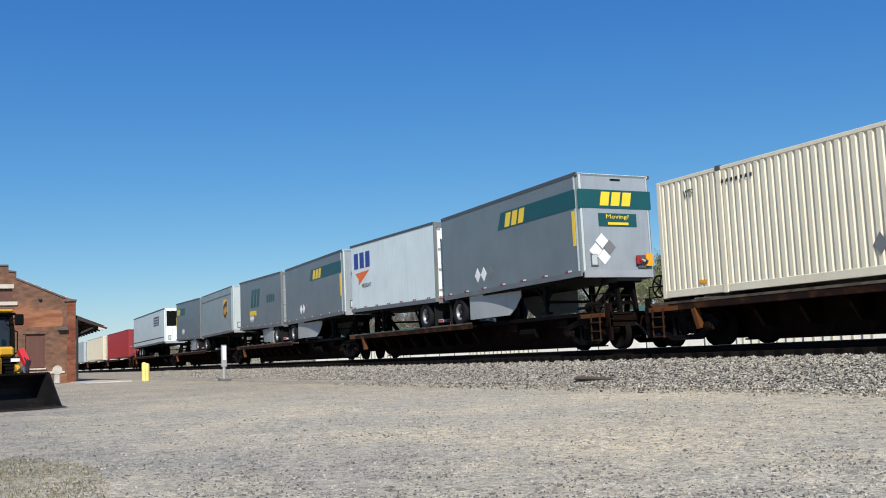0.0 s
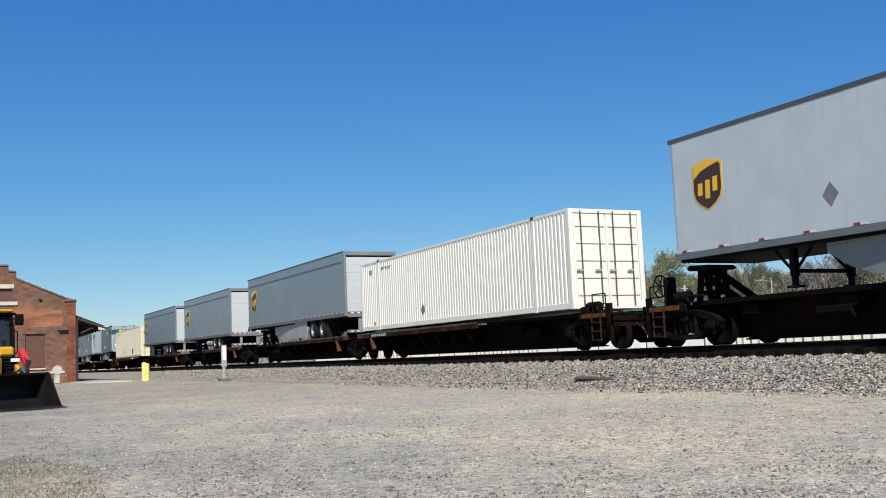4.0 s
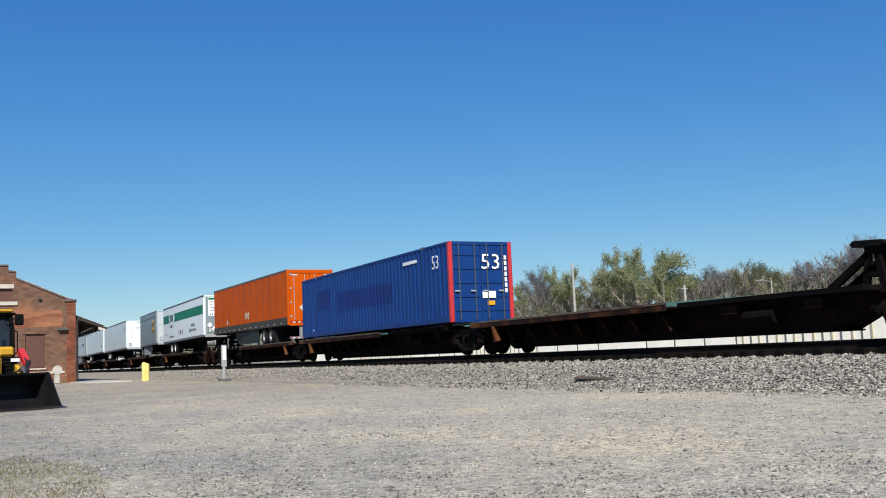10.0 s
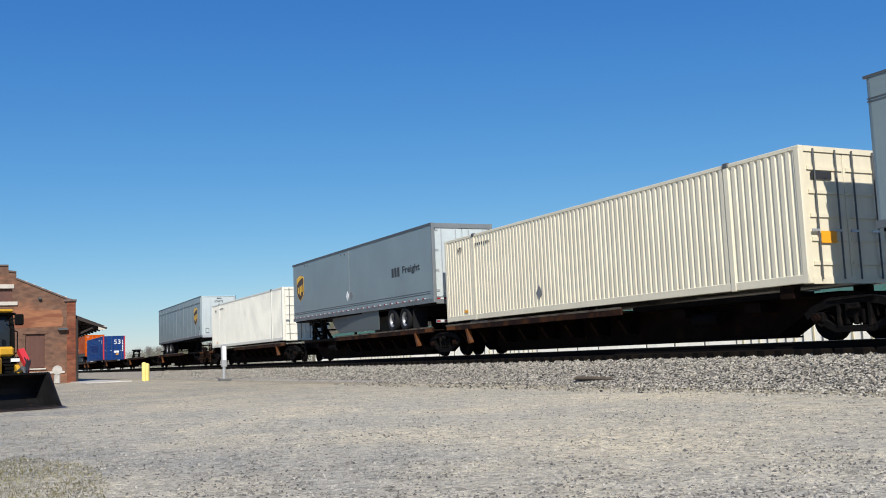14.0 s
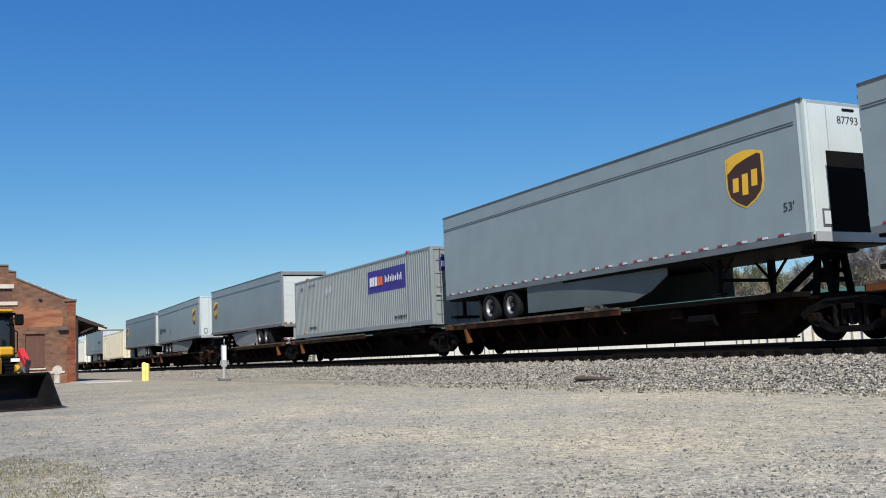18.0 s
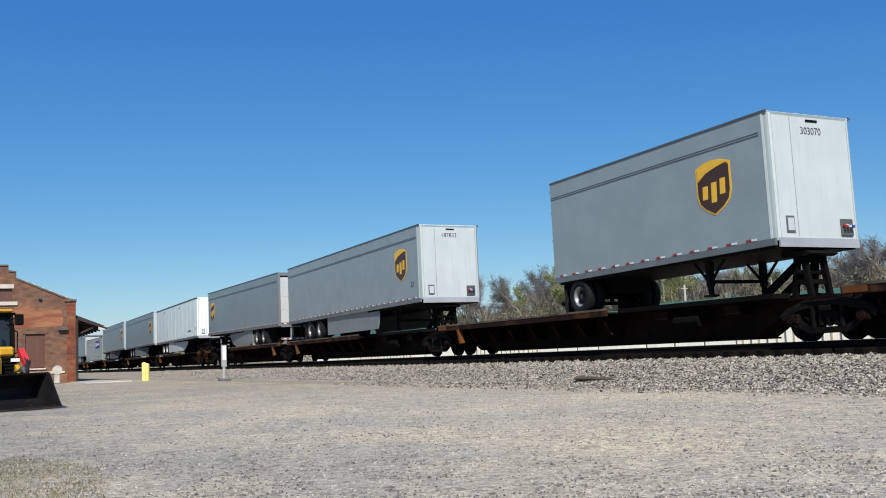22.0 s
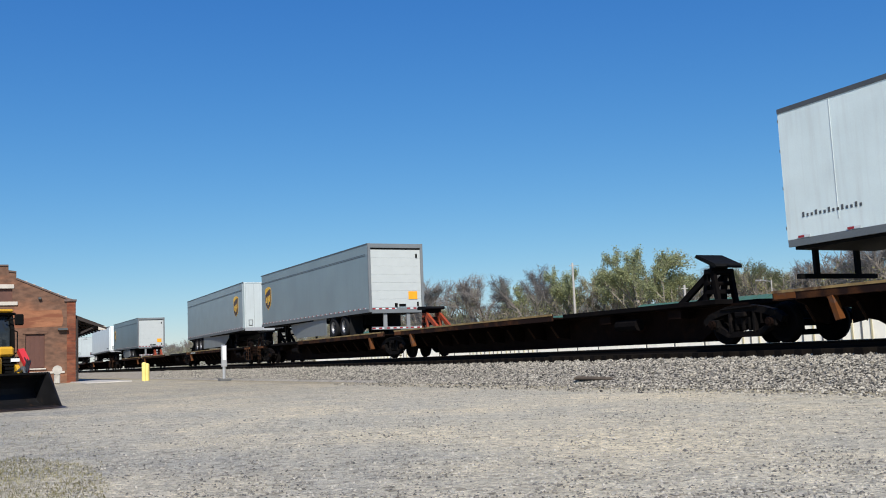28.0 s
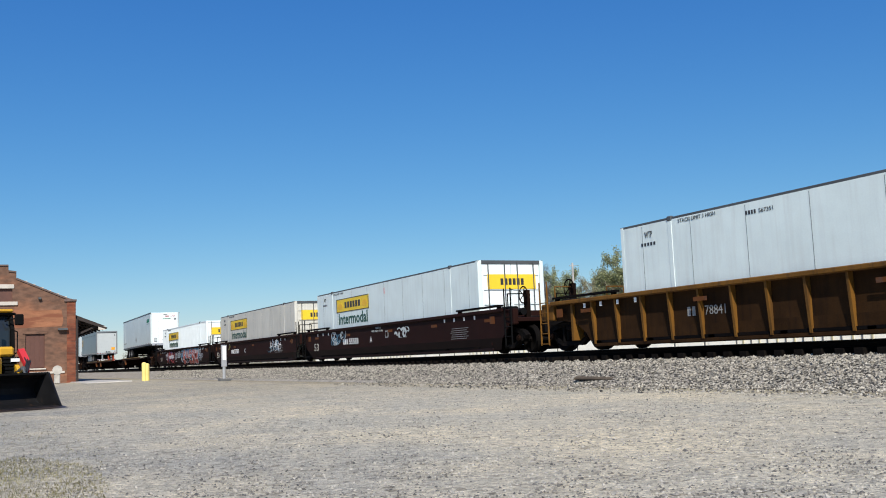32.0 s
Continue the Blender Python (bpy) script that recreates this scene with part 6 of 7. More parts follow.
# ---- ground, track ----
def ground_material():
    m = bpy.data.materials.new("gravel_yard")
    m.use_nodes = True
    nt = m.node_tree
    n, link = nt.nodes, nt.links.new
    bsdf = n["Principled BSDF"]
    bsdf.inputs["Roughness"].default_value = 0.9
    co = n.new("ShaderNodeTexCoord")

    def tex(kind, sc, detail=4.0, rough=0.6):
        t = n.new(kind)
        t.inputs["Scale"].default_value = sc
        if kind == "ShaderNodeTexNoise":
            t.inputs["Detail"].default_value, t.inputs["Roughness"].default_value = detail, rough
        link(co.outputs["Object"], t.inputs["Vector"])
        return t

    def ramp(src, lo, hi):
        r = n.new("ShaderNodeMapRange")
        r.inputs[1].default_value, r.inputs[2].default_value = lo, hi
        link(src, r.inputs[0])
        return r.outputs[0]

    def mix(fac, a, b, mode="MIX"):
        k = n.new("ShaderNodeMix")
        k.data_type, k.blend_type = "RGBA", mode
        for value, socket in ((fac, k.inputs[0]), (a, k.inputs[6]), (b, k.inputs[7])):
            if isinstance(value, bpy.types.NodeSocket):
                link(value, socket)
            elif isinstance(value, float):
                socket.default_value = value
            else:
                socket.default_value = (*value, 1.0)
        return k.outputs[2]
    def blend(src, lo, hi, wobble, amount):
        """A soft edge across the yard at lo to hi, bent by noise."""
        w = n.new("ShaderNodeMath")
        w.operation = "MULTIPLY_ADD"
        link(wobble, w.inputs[0])
        w.inputs[1].default_value = amount
        link(src, w.inputs[2])
        return ramp(w.outputs[0], lo, hi)
    sep = n.new("ShaderNodeSeparateXYZ")
    link(co.outputs["Object"], sep.inputs[0])
    patches, mid, stones, pebbles = tex("ShaderNodeTexNoise", 0.30, 6.0, 0.62), tex("ShaderNodeTexNoise", 2.3, 6.0, 0.75), tex("ShaderNodeTexVoronoi", 30.0), tex("ShaderNodeTexVoronoi", 13.0)
    grit = tex("ShaderNodeTexNoise", 75.0, 3.0)
    # grey crushed stone in the yard's near part, paler sandy dirt where vehicles run, dry silt at the foot of the track bed
    col = mix(blend(sep.outputs[1], 2.0, 7.0, patches.outputs[0], 5.0), (0.398, 0.378, 0.330), (0.592, 0.540, 0.427))
    col = mix(ramp(patches.outputs[0], 0.42, 0.62), mix(1.0, col, (0.88, 0.89, 0.90), "MULTIPLY"), mix(1.0, col, (1.12, 1.08, 1.0), "MULTIPLY"))
    col = mix(blend(sep.outputs[1], 13.2, 15.6, mid.outputs[0], 2.6), col, (0.44, 0.39, 0.272))
    col = mix(ramp(mid.outputs[0], 0.34, 0.68), mix(1.0, col, (0.74, 0.745, 0.755), "MULTIPLY"), mix(1.0, col, (1.16, 1.14, 1.10), "MULTIPLY"))
    far = n.new("ShaderNodeMath")
    far.operation = "MULTIPLY"
    far.inputs[1].default_value = -1.0
    link(sep.outputs[0], far.inputs[0])
    col = mix(blend(far.outputs[0], 20.0, 40.0, mid.outputs[0], 8.0), col, mix(1.0, col, (0.76, 0.745, 0.72), "MULTIPLY"))
    stone = mix(1.0, col, mix(ramp(stones.outputs["Color"], 0.1, 0.9), (0.30, 0.30, 0.30), (1.75, 1.72, 1.64)), "MULTIPLY")
    col = mix(ramp(grit.outputs[0], 0.35, 0.6), stone, col)
    speck = mix(ramp(pebbles.outputs["Color"], 0.72, 0.95), (1.0, 1.0, 1.0), (0.50, 0.48, 0.45))
    col = mix(1.0, col, speck, "MULTIPLY")
    clump = tex("ShaderNodeTexVoronoi", 19.0)
    col = mix(1.0, col, mix(clump.outputs["Color"], (0.76, 0.76, 0.76), (1.22, 1.21, 1.19)), "MULTIPLY")
    link(col, bsdf.inputs["Base Color"])
    add = n.new("ShaderNodeMath")
    add.operation = "ADD"
    link(stones.outputs["Distance"], add.inputs[0])
    link(grit.outputs[0], add.inputs[1])
    bp = n.new("ShaderNodeBump")
    bp.inputs["Strength"].default_value, bp.inputs["Distance"].default_value = 0.8, 0.03
    link(add.outputs[0], bp.inputs["Height"])
    link(bp.outputs[0], bsdf.inputs["Normal"])
    return m


GRAVEL = ground_material()
BALLAST = surface("ballast_bed", (0.31, 0.28, 0.235), 0.9, vary=0.35, scale=3.0, grain=14.0, bump=0.8)


def stone_material(name, dark, light):
    m = bpy.data.materials.new(name)
    m.use_nodes = True
    n, link = m.node_tree.nodes, m.node_tree.links.new
    bsdf = n["Principled BSDF"]
    bsdf.inputs["Roughness"].default_value = 0.85
    geo, ramp = n.new("ShaderNodeNewGeometry"), n.new("ShaderNodeValToRGB")
    ramp.color_ramp.elements[0].position = 0.12
    ramp.color_ramp.elements[0].color, ramp.color_ramp.elements[1].color = (*dark, 1), (*light, 1)
    link(geo.outputs["Random Per Island"], ramp.inputs[0])
    link(ramp.outputs[0], bsdf.inputs["Base Color"])
    return m


STONE = stone_material("crushed_stone", (0.045, 0.042, 0.037), (0.48, 0.44, 0.365))
PEBBLE = stone_material("loose_pebbles", (0.09, 0.085, 0.078), (0.47, 0.435, 0.37))


def lump(x, y):
    return 0.025 * noise.noise((x * 0.35, y * 0.35, 0)) + 0.012 * noise.noise((x * 1.3, y * 1.3, 3))


def make_ground():
    near_x = [-3500, -1500, -700, -350, -220, -160] + [-130 + k * 3 for k in range(25)] + [-55 + k * 0.9 for k in range(64)] + [8, 20, 60, 200, 700, 3000]
    near_y = [-3000, -700, -200, -60, -20, -8, -4] + [-2 + k * 0.6 for k in range(25)] + [13.4, 15, 18, 21, 24, 30, 40, 55, 80, 120, 200, 400, 900, 3500]
    bm = bmesh.new()
    grid = [[bm.verts.new((x, y, lump(x, y) if -130 < x < 4 and -3 < y < 13 else (-0.05 if 13.3 < y < 20.5 else 0.0))) for y in near_y] for x in near_x]
    for i in range(len(near_x) - 1):
        for j in range(len(near_y) - 1):
            f = bm.faces.new((grid[i][j], grid[i + 1][j], grid[i + 1][j + 1], grid[i][j + 1]))
            f.smooth = True
    me = bpy.data.meshes.new("ground")
    bm.to_mesh(me)
    bm.free()
    me.materials.append(GRAVEL)
    return tagged(new("ground", me), "tan and grey gravel yard", "ground", kind="structure")


ground = make_ground()

# cross-section of the bed, and a rough top
BED = [(14.25, -0.06), (14.6, 0.12), (15.12, 0.42), (15.35, 0.50), (15.6, 0.58), (18.02, 0.58), (18.8, 0.42), (20.4, -0.06)]


def bed_height(y):
    for (a, za), (b, zb) in zip(BED, BED[1:]):
        if a <= y <= b:
            return za + (zb - za) * (y - a) / (b - a)
    return 0.0


bed = new("ballast", shape(None, lambda bm: prism(bm, BED, -700, 800, "x"), BALLAST))
tagged(bed, "bed of pale crushed stone under the track", "ballast", kind="structure")


def stone_verts(rnd, c, r):
    """An uneven eight-sided stone."""
    dirs = ((1, 0, 0), (-1, 0, 0), (0, 1, 0), (0, -1, 0), (0, 0, 1), (0, 0, -1))
    a = rnd.random() * 6.28
    ca, sa = math.cos(a), math.sin(a)
    out = []
    for x, y, z in dirs:
        k = r * (0.65 + 0.7 * rnd.random())
        x, y = x + (rnd.random() - 0.5) * 0.7, y + (rnd.random() - 0.5) * 0.7
        out.append((c[0] + k * (x * ca - y * sa), c[1] + k * (x * sa + y * ca), c[2] + k * z * 0.75))
    return out


OCTA = ((0, 2, 4), (2, 1, 4), (1, 3, 4), (3, 0, 4), (2, 0, 5), (1, 2, 5), (3, 1, 5), (0, 3, 5))


def scatter(name, label, spots, mat, category):
    v, f = [], []
    rnd = random.Random(5)
    for x, y, z, r in spots:
        k = len(v)
        v += stone_verts(rnd, (x, y, z), r)
        f += [(a + k, b + k, c + k) for a, b, c in OCTA]
    me = bpy.data.meshes.new(name)
    me.from_pydata(v, [], f)
    me.materials.append(mat)
    return tagged(new(name, me), label, category, kind="stuff")


rnd = random.Random(2)
spots = []
for k in range(46000):
    u = rnd.random()
    x = -9.0 - 75.0 * u ** 1.7
    y = 14.35 + 1.25 * rnd.random() ** 0.85
    if x < -34:
        y = max(y, 14.45)
    elif rnd.random() < 0.16:
        # strays at the foot, fewer further out
        y = 14.4 - 2.6 * rnd.random() ** 2.4
    spots.append((x, y, max(bed_height(y), 0.0) + 0.010, 0.015 + 0.026 * rnd.random() + (0.006 if x < -35 else 0)))
stones = scatter("ballast_stones", "loose crushed stones on the shoulder of the track bed", spots, STONE, "stones")
# the nearest stones are pieces of their own
rnd = random.Random(8)
STONE_PIECE = surface("crushed_stone_piece", (0.33, 0.30, 0.25), 0.85, vary=0.35, scale=6.0)
kinds = []
for k in range(6):
    me = bpy.data.meshes.new("stone")
    me.from_pydata(stone_verts(rnd, (0, 0, 0), 0.042), [], OCTA)
    me.materials.append(STONE_PIECE)
    kinds.append(me)
for k in range(290):
    y = 14.5 + 0.9 * rnd.random()
    part("stone", kinds[k % 6], bed, at=(-11.0 - 7.0 * rnd.random(), y, bed_height(y) + 0.025), turn=(rnd.random() * 3, rnd.random() * 3, rnd.random() * 3))
rnd = random.Random(3)
spots = []
for k in range(42000):
    d = 5.2 + 40 * rnd.random() ** 2.2
    a = radians(90 + 63.3 + 29 * (2 * rnd.random() - 1))
    x, y = d * math.cos(a), d * math.sin(a)
    if y < 14.0 and not (x < -20 and y < 4.5):
        big = rnd.random() ** 6
        spots.append((x, y, lump(x, y) + 0.002, 0.004 + 0.007 * rnd.random() + 0.011 * big))
scatter("loose_gravel", "loose pebbles strewn over the yard", spots, PEBBLE, "gravel")

# rails and ties, coloured near-black to include the shade below the train
track = new("track")
tagged(track, "straight standard-gauge railway track on wooden ties", "track", kind="structure")
PROFILE = [(-0.07, 0.0), (0.07, 0.0), (0.07, 0.015), (0.012, 0.03), (0.012, 0.12), (0.036, 0.13), (0.036, 0.165), (-0.036, 0.165), (-0.036, 0.13), (-0.012, 0.12), (-0.012, 0.03), (-0.07, 0.015)]
for s in (-1, 1):
    y = TRACK_Y + s * 0.7535
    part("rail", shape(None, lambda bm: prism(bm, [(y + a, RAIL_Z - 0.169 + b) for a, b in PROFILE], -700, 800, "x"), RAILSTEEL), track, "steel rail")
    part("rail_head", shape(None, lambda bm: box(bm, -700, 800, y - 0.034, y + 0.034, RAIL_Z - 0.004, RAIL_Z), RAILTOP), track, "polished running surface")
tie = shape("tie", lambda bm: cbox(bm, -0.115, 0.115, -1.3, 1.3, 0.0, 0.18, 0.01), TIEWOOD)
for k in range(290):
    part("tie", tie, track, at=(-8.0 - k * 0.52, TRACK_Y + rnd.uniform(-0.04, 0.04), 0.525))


def rest_ties(bm):
    for k in range(500):
        x = -159.0 - k * 0.9
        box(bm, x - 0.11, x + 0.11, TRACK_Y - 1.3, TRACK_Y + 1.3, 0.53, 0.70)
    for k in range(560):
        x = -7.4 + k * 1.4
        box(bm, x - 0.11, x + 0.11, TRACK_Y - 1.3, TRACK_Y + 1.3, 0.53, 0.70)


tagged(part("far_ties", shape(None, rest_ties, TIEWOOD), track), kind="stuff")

# a broken board on the shoulder
board = new("board", shape(None, lambda bm: cbox(bm, -0.75, 0.75, -0.07, 0.07, 0, 0.05, 0.012), surface("weathered_board", (0.10, 0.075, 0.05), 0.85, vary=0.3, scale=5)))
tagged(board, "weathered broken board lying on the stones", "board")
board.matrix_world = pose(-20.6, 14.55, 0.12, 22, 1, 8)

# grass tufts at the edge of the yard
GRASS = surface("dry_spring_grass", (0.20, 0.18, 0.085), 0.8, vary=0.3)
gv, gf = [], []
rnd = random.Random(12)
for k in range(6000):
    a, d = rnd.random() * 6.28, rnd.random() ** 0.6
    if k < 5300:
        x, y = -9.0 + 2.6 * d * math.cos(a), 0.35 + 0.75 * d * math.sin(a)
    else:
        x, y = -14.5 + 5.5 * d * math.cos(a), 0.9 + 0.7 * d * math.sin(a)
    h, w, t = 0.008 + 0.022 * rnd.random(), 0.003 + 0.003 * rnd.random(), rnd.random() * 6.28
    k0, z = len(gv), lump(x, y)
    gv += [(x - w * math.cos(t), y - w * math.sin(t), z), (x + w * math.cos(t), y + w * math.sin(t), z), (x + 0.6 * h * math.cos(t + 1), y + 0.6 * h * math.sin(t + 1), z + h)]
    gf.append((k0, k0 + 1, k0 + 2))
me = bpy.data.meshes.new("grass")
me.from_pydata(gv, [], gf)
me.materials.append(GRASS)
tagged(new("grass", me), "thin patch of dry yellow-green grass", "grass", kind="stuff")


# ---- brick depot ----
def brick_material():
    m = bpy.data.materials.new("old_red_brick")
    m.use_nodes = True
    nt = m.node_tree
    n, link = nt.nodes, nt.links.new
    bsdf = n["Principled BSDF"]
    bsdf.inputs["Roughness"].default_value = 0.85
    co = n.new("ShaderNodeTexCoord")
    mp = n.new("ShaderNodeMapping")
    mp.inputs["Rotation"].default_value = (radians(90), 0, radians(90))
    link(co.outputs["Object"], mp.inputs["Vector"])
    br = n.new("ShaderNodeTexBrick")
    br.inputs["Scale"].default_value = 1.0
    br.inputs["Brick Width"].default_value, br.inputs["Row Height"].default_value, br.inputs["Mortar Size"].default_value = 0.21, 0.075, 0.008
    br.inputs["Color1"].default_value, br.inputs["Color2"].default_value, br.inputs["Mortar"].default_value = (0.22, 0.062, 0.026, 1), (0.14, 0.037, 0.017, 1), (0.15, 0.078, 0.048, 1)
    link(mp.outputs[0], br.inputs["Vector"])
    a, b = n.new("ShaderNodeTexNoise"), n.new("ShaderNodeTexNoise")
    wide = n.new("ShaderNodeMapping")
    wide.inputs["Scale"].default_value = (1.0, 0.7, 1.5)
    link(co.outputs["Object"], wide.inputs["Vector"])
    for t, sc in ((a, 0.45), (b, 2.6)):
        t.inputs["Scale"].default_value, t.inputs["Detail"].default_value = sc, 5.0
        link(wide.outputs[0], t.inputs["Vector"])
    r = n.new("ShaderNodeMapRange")
    r.inputs[1].default_value, r.inputs[2].default_value = 0.5, 0.72
    link(a.outputs[0], r.inputs[0])
    k = n.new("ShaderNodeMix")
    k.data_type = "RGBA"
    k.inputs[7].default_value = (0.27, 0.115, 0.058, 1)
    link(r.outputs[0], k.inputs[0])
    link(br.outputs[0], k.inputs[6])
    r2 = n.new("ShaderNodeMapRange")
    r2.inputs[1].default_value, r2.inputs[2].default_value, r2.inputs[3].default_value, r2.inputs[4].default_value = 0.32, 0.68, 0.62, 1.22
    link(b.outputs[0], r2.inputs[0])
    k2 = n.new("ShaderNodeMix")
    k2.data_type, k2.blend_type = "RGBA", "MULTIPLY"
    k2.inputs[0].default_value = 1.0
    link(k.outputs[2], k2.inputs[6])
    link(r2.outputs[0], k2.inputs[7])
    link(k2.outputs[2], bsdf.inputs["Base Color"])
    return m


BRICK = brick_material()
FADED = surface("faded_painted_brick", (0.30, 0.125, 0.060), 0.85, vary=0.2, scale=1.5, patch=(0.21, 0.072, 0.034), patch_at=0.52, patch_scale=1.1, squash=(1, 0.5, 2.2))
DOORBROWN = surface("brown_door_paint", (0.11, 0.045, 0.03), 0.6, vary=0.12)
LIMESTONE = surface("pale_stone_trim", (0.55, 0.50, 0.43), 0.8, vary=0.12)
COPING = surface("dark_coping_tile", (0.13, 0.085, 0.07), 0.7, vary=0.25)
EAVEWOOD = surface("dark_eave_wood", (0.03, 0.02, 0.016), 0.75, vary=0.2)
ROOFTILE = surface("weathered_roofing", (0.16, 0.11, 0.09), 0.8, vary=0.25)
CONCRETE = surface("worn_concrete", (0.47, 0.44, 0.385), 0.85, vary=0.15, scale=2.0)
WX = -80.1
depot = new("brick_depot")
tagged(depot, "old red brick railway depot with a stepped gable and canopy", "building")
# the end wall, with its sloping parapet and openings


def end_wall(bm):
    # the wall is cut into pieces round a door and a window
    door, window = (4.40, 5.76, 1.2, 3.82), (-0.4, 3.48, 6.36, 7.42)
    prism(bm, [(-14.0, -0.1), (7.95, -0.1), (7.95, 1.2), (-14.0, 1.2)], WX - 0.4, WX, "x")
    prism(bm, [(-14.0, 1.2), (door[0], 1.2), (door[0], 3.82), (-14.0, 3.82)], WX - 0.4, WX, "x")
    prism(bm, [(door[1], 1.2), (7.95, 1.2), (7.95, 3.82), (door[1], 3.82)], WX - 0.4, WX, "x")
    prism(bm, [(-14.0, 3.82), (7.95, 3.82), (7.95, 6.36), (-14.0, 6.36)], WX - 0.4, WX, "x")
    prism(bm, [(3.48, 6.36), (7.75, 6.36), (5.3, 7.42), (3.48, 7.42)], WX - 0.4, WX, "x")
    prism(bm, [(-5.0, 6.36), (-0.4, 6.36), (-0.4, 7.42), (-3.8, 7.42)], WX - 0.4, WX, "x")
    prism(bm, [(-3.8, 7.42), (5.3, 7.42), (3.75, 8.05), (3.75, 8.55), (3.2, 8.62), (3.2, 9.05), (0.6, 9.05), (0.6, 8.62), (0.0, 8.55), (0.0, 8.05)], WX - 0.4, WX, "x")


part("end_wall", shape(None, end_wall, BRICK), depot, "red brick gable wall")
pbox("corner_pier", depot, BRICK, WX - 0.6, WX + 0.03, 7.35, 8.0, -0.1, 6.25, "brick corner pier", 0.02)
pbox("pier_cap", depot, COPING, WX - 0.65, WX + 0.14, 7.15, 8.06, 6.25, 6.42, "", 0.02)
part("faded_band", shape(None, lambda bm: prism(bm, [(2.0, 4.25), (7.0, 4.35), (7.1, 4.9), (6.95, 5.65), (5.2, 5.6), (3.6, 5.72), (2.0, 5.6)], WX, WX + 0.012, "x"), FADED), depot, "faded painted band on the brick")
for (y0, z0), (y1, z1) in (((7.95, 6.32), (7.45, 6.47)), ((7.45, 6.47), (3.75, 8.07)), ((3.75, 8.57), (3.2, 8.64)), ((3.2, 9.07), (0.6, 9.07))):
    part("coping", shape(None, lambda bm: beam(bm, (WX - 0.2, y0, z0), (WX - 0.2, y1, z1), 0.55, 0.12), COPING), depot, "dark coping on the parapet")
for k in range(6):
    q = k / 6
    y, z = 7.3 - q * 3.4, 6.55 + q * 1.47
    pbox("coping_tile", depot, LIMESTONE, WX - 0.42, WX + 0.05, y - 0.18, y + 0.05, z, z + 0.12)
d = pbox("door", depot, DOORBROWN, WX - 0.22, WX - 0.14, 4.40, 5.76, 1.2, 3.82, "tall brown freight door")
for k in range(4):
    pbox("door_plank", d, DOORBROWN, 0.081, 0.10, 0.04 + k * 0.33, 0.33 + k * 0.33, 0.05, 2.55)
pbox("door_head", depot, BRICK, WX - 0.02, WX + 0.05, 4.2, 5.95, 3.82, 4.02)
pbox("door_sill", depot, LIMESTONE, WX - 0.1, WX + 0.10, 4.3, 5.86, 1.10, 1.2)
pbox("window_lintel", depot, LIMESTONE, WX - 0.05, WX + 0.06, -0.5, 3.6, 7.30, 7.62, "pale stone lintel", 0.02)
pbox("window_sill", depot, LIMESTONE, WX - 0.05, WX + 0.12, -0.6, 3.85, 6.02, 6.30, "pale stone sill", 0.02)
w = pbox("window_infill", depot, DOORBROWN, WX - 0.25, WX - 0.18, -0.4, 3.48, 6.30, 7.42, "brown boarded window")
pbox("water_table", depot, LIMESTONE, WX - 0.05, WX + 0.07, -14, 7.2, 0.75, 0.92, "", 0.02)
pbox("bracket_lamp", depot, TRIM, WX, WX + 0.25, 5.3, 5.5, 6.45, 6.6)
pbox("wall_lamp", depot, TRIM, WX, WX + 0.35, 6.7, 7.4, 4.05, 4.2, "dark wall lamp bracket")
# long walls, roof and the canopy towards the track
pbox("side_wall", depot, BRICK, -150.0, WX - 0.4, 7.6, 7.95, -0.1, 6.2, "long brick side wall")
pbox("back_wall", depot, BRICK, -150.0, WX - 0.4, -14.0, -13.6, -0.1, 6.2)
pbox("far_wall", depot, BRICK, -150.4, -150.0, -14.0, 7.95, -0.1, 6.2)
for a, b in (((7.9, 6.15), (-3.0, 8.3)), ((-14.0, 6.1), (-3.0, 8.3))):
    part("roof", shape(None, lambda bm: prism(bm, [a, b, (b[0], b[1] - 0.15), (a[0], a[1] - 0.15)], -150.0, WX - 0.4, "x"), ROOFTILE), depot, "low sloping roof behind the parapet")


def canopy(bm):
    prism(bm, [(7.95, 5.05), (10.25, 4.18), (10.25, 4.30), (7.95, 5.25)], -150.0, WX - 0.3, "x")


part("canopy", shape(None, canopy, EAVEWOOD), depot, "sloping wooden canopy over the platform")
for k in range(18):
    x = WX - 0.6 - k * 2.2
    part("canopy_bracket", shape("bracket_end", lambda bm: [beam(bm, (0, 7.95, 3.6), (0, 9.6, 4.35), 0.14, 0.14), box(bm, -0.07, 0.07, 7.95, 8.1, 3.3, 4.95)], EAVEWOOD), depot, at=(x, 0, 0))
    part("rafter_tail", shape("rafter", lambda bm: beam(bm, (0, 8.0, 4.98), (0, 10.35, 4.12), 0.1, 0.14), EAVEWOOD), depot, at=(x + 0.3, 0, 0))
pbox("fascia", depot, LIMESTONE, WX - 0.34, WX - 0.27, 9.7, 10.25, 4.02, 4.3)
part("downspout", shape(None, lambda bm: bar(bm, (WX + 0.02, 8.1, 0.0), (WX + 0.02, 8.1, 4.9), 0.09, 8), EAVEWOOD), depot, "dark downspout at the corner")
pad = new("platform_pad", shape(None, lambda bm: cbox(bm, -150, -69.5, 7.6, 10.6, -0.1, 0.06, 0.03), CONCRETE))
tagged(pad, "worn concrete apron beside the depot", "pavement", kind="structure")
part_x = new("valve_cover", shape(None, lambda bm: [cbox(bm, -0.22, 0.22, -0.2, 0.2, 0.0, 1.0, 0.06), bar(bm, (0.2, 0, 1.0), (0.26, 0, 1.0), 0.34, 14)], CONCRETE))
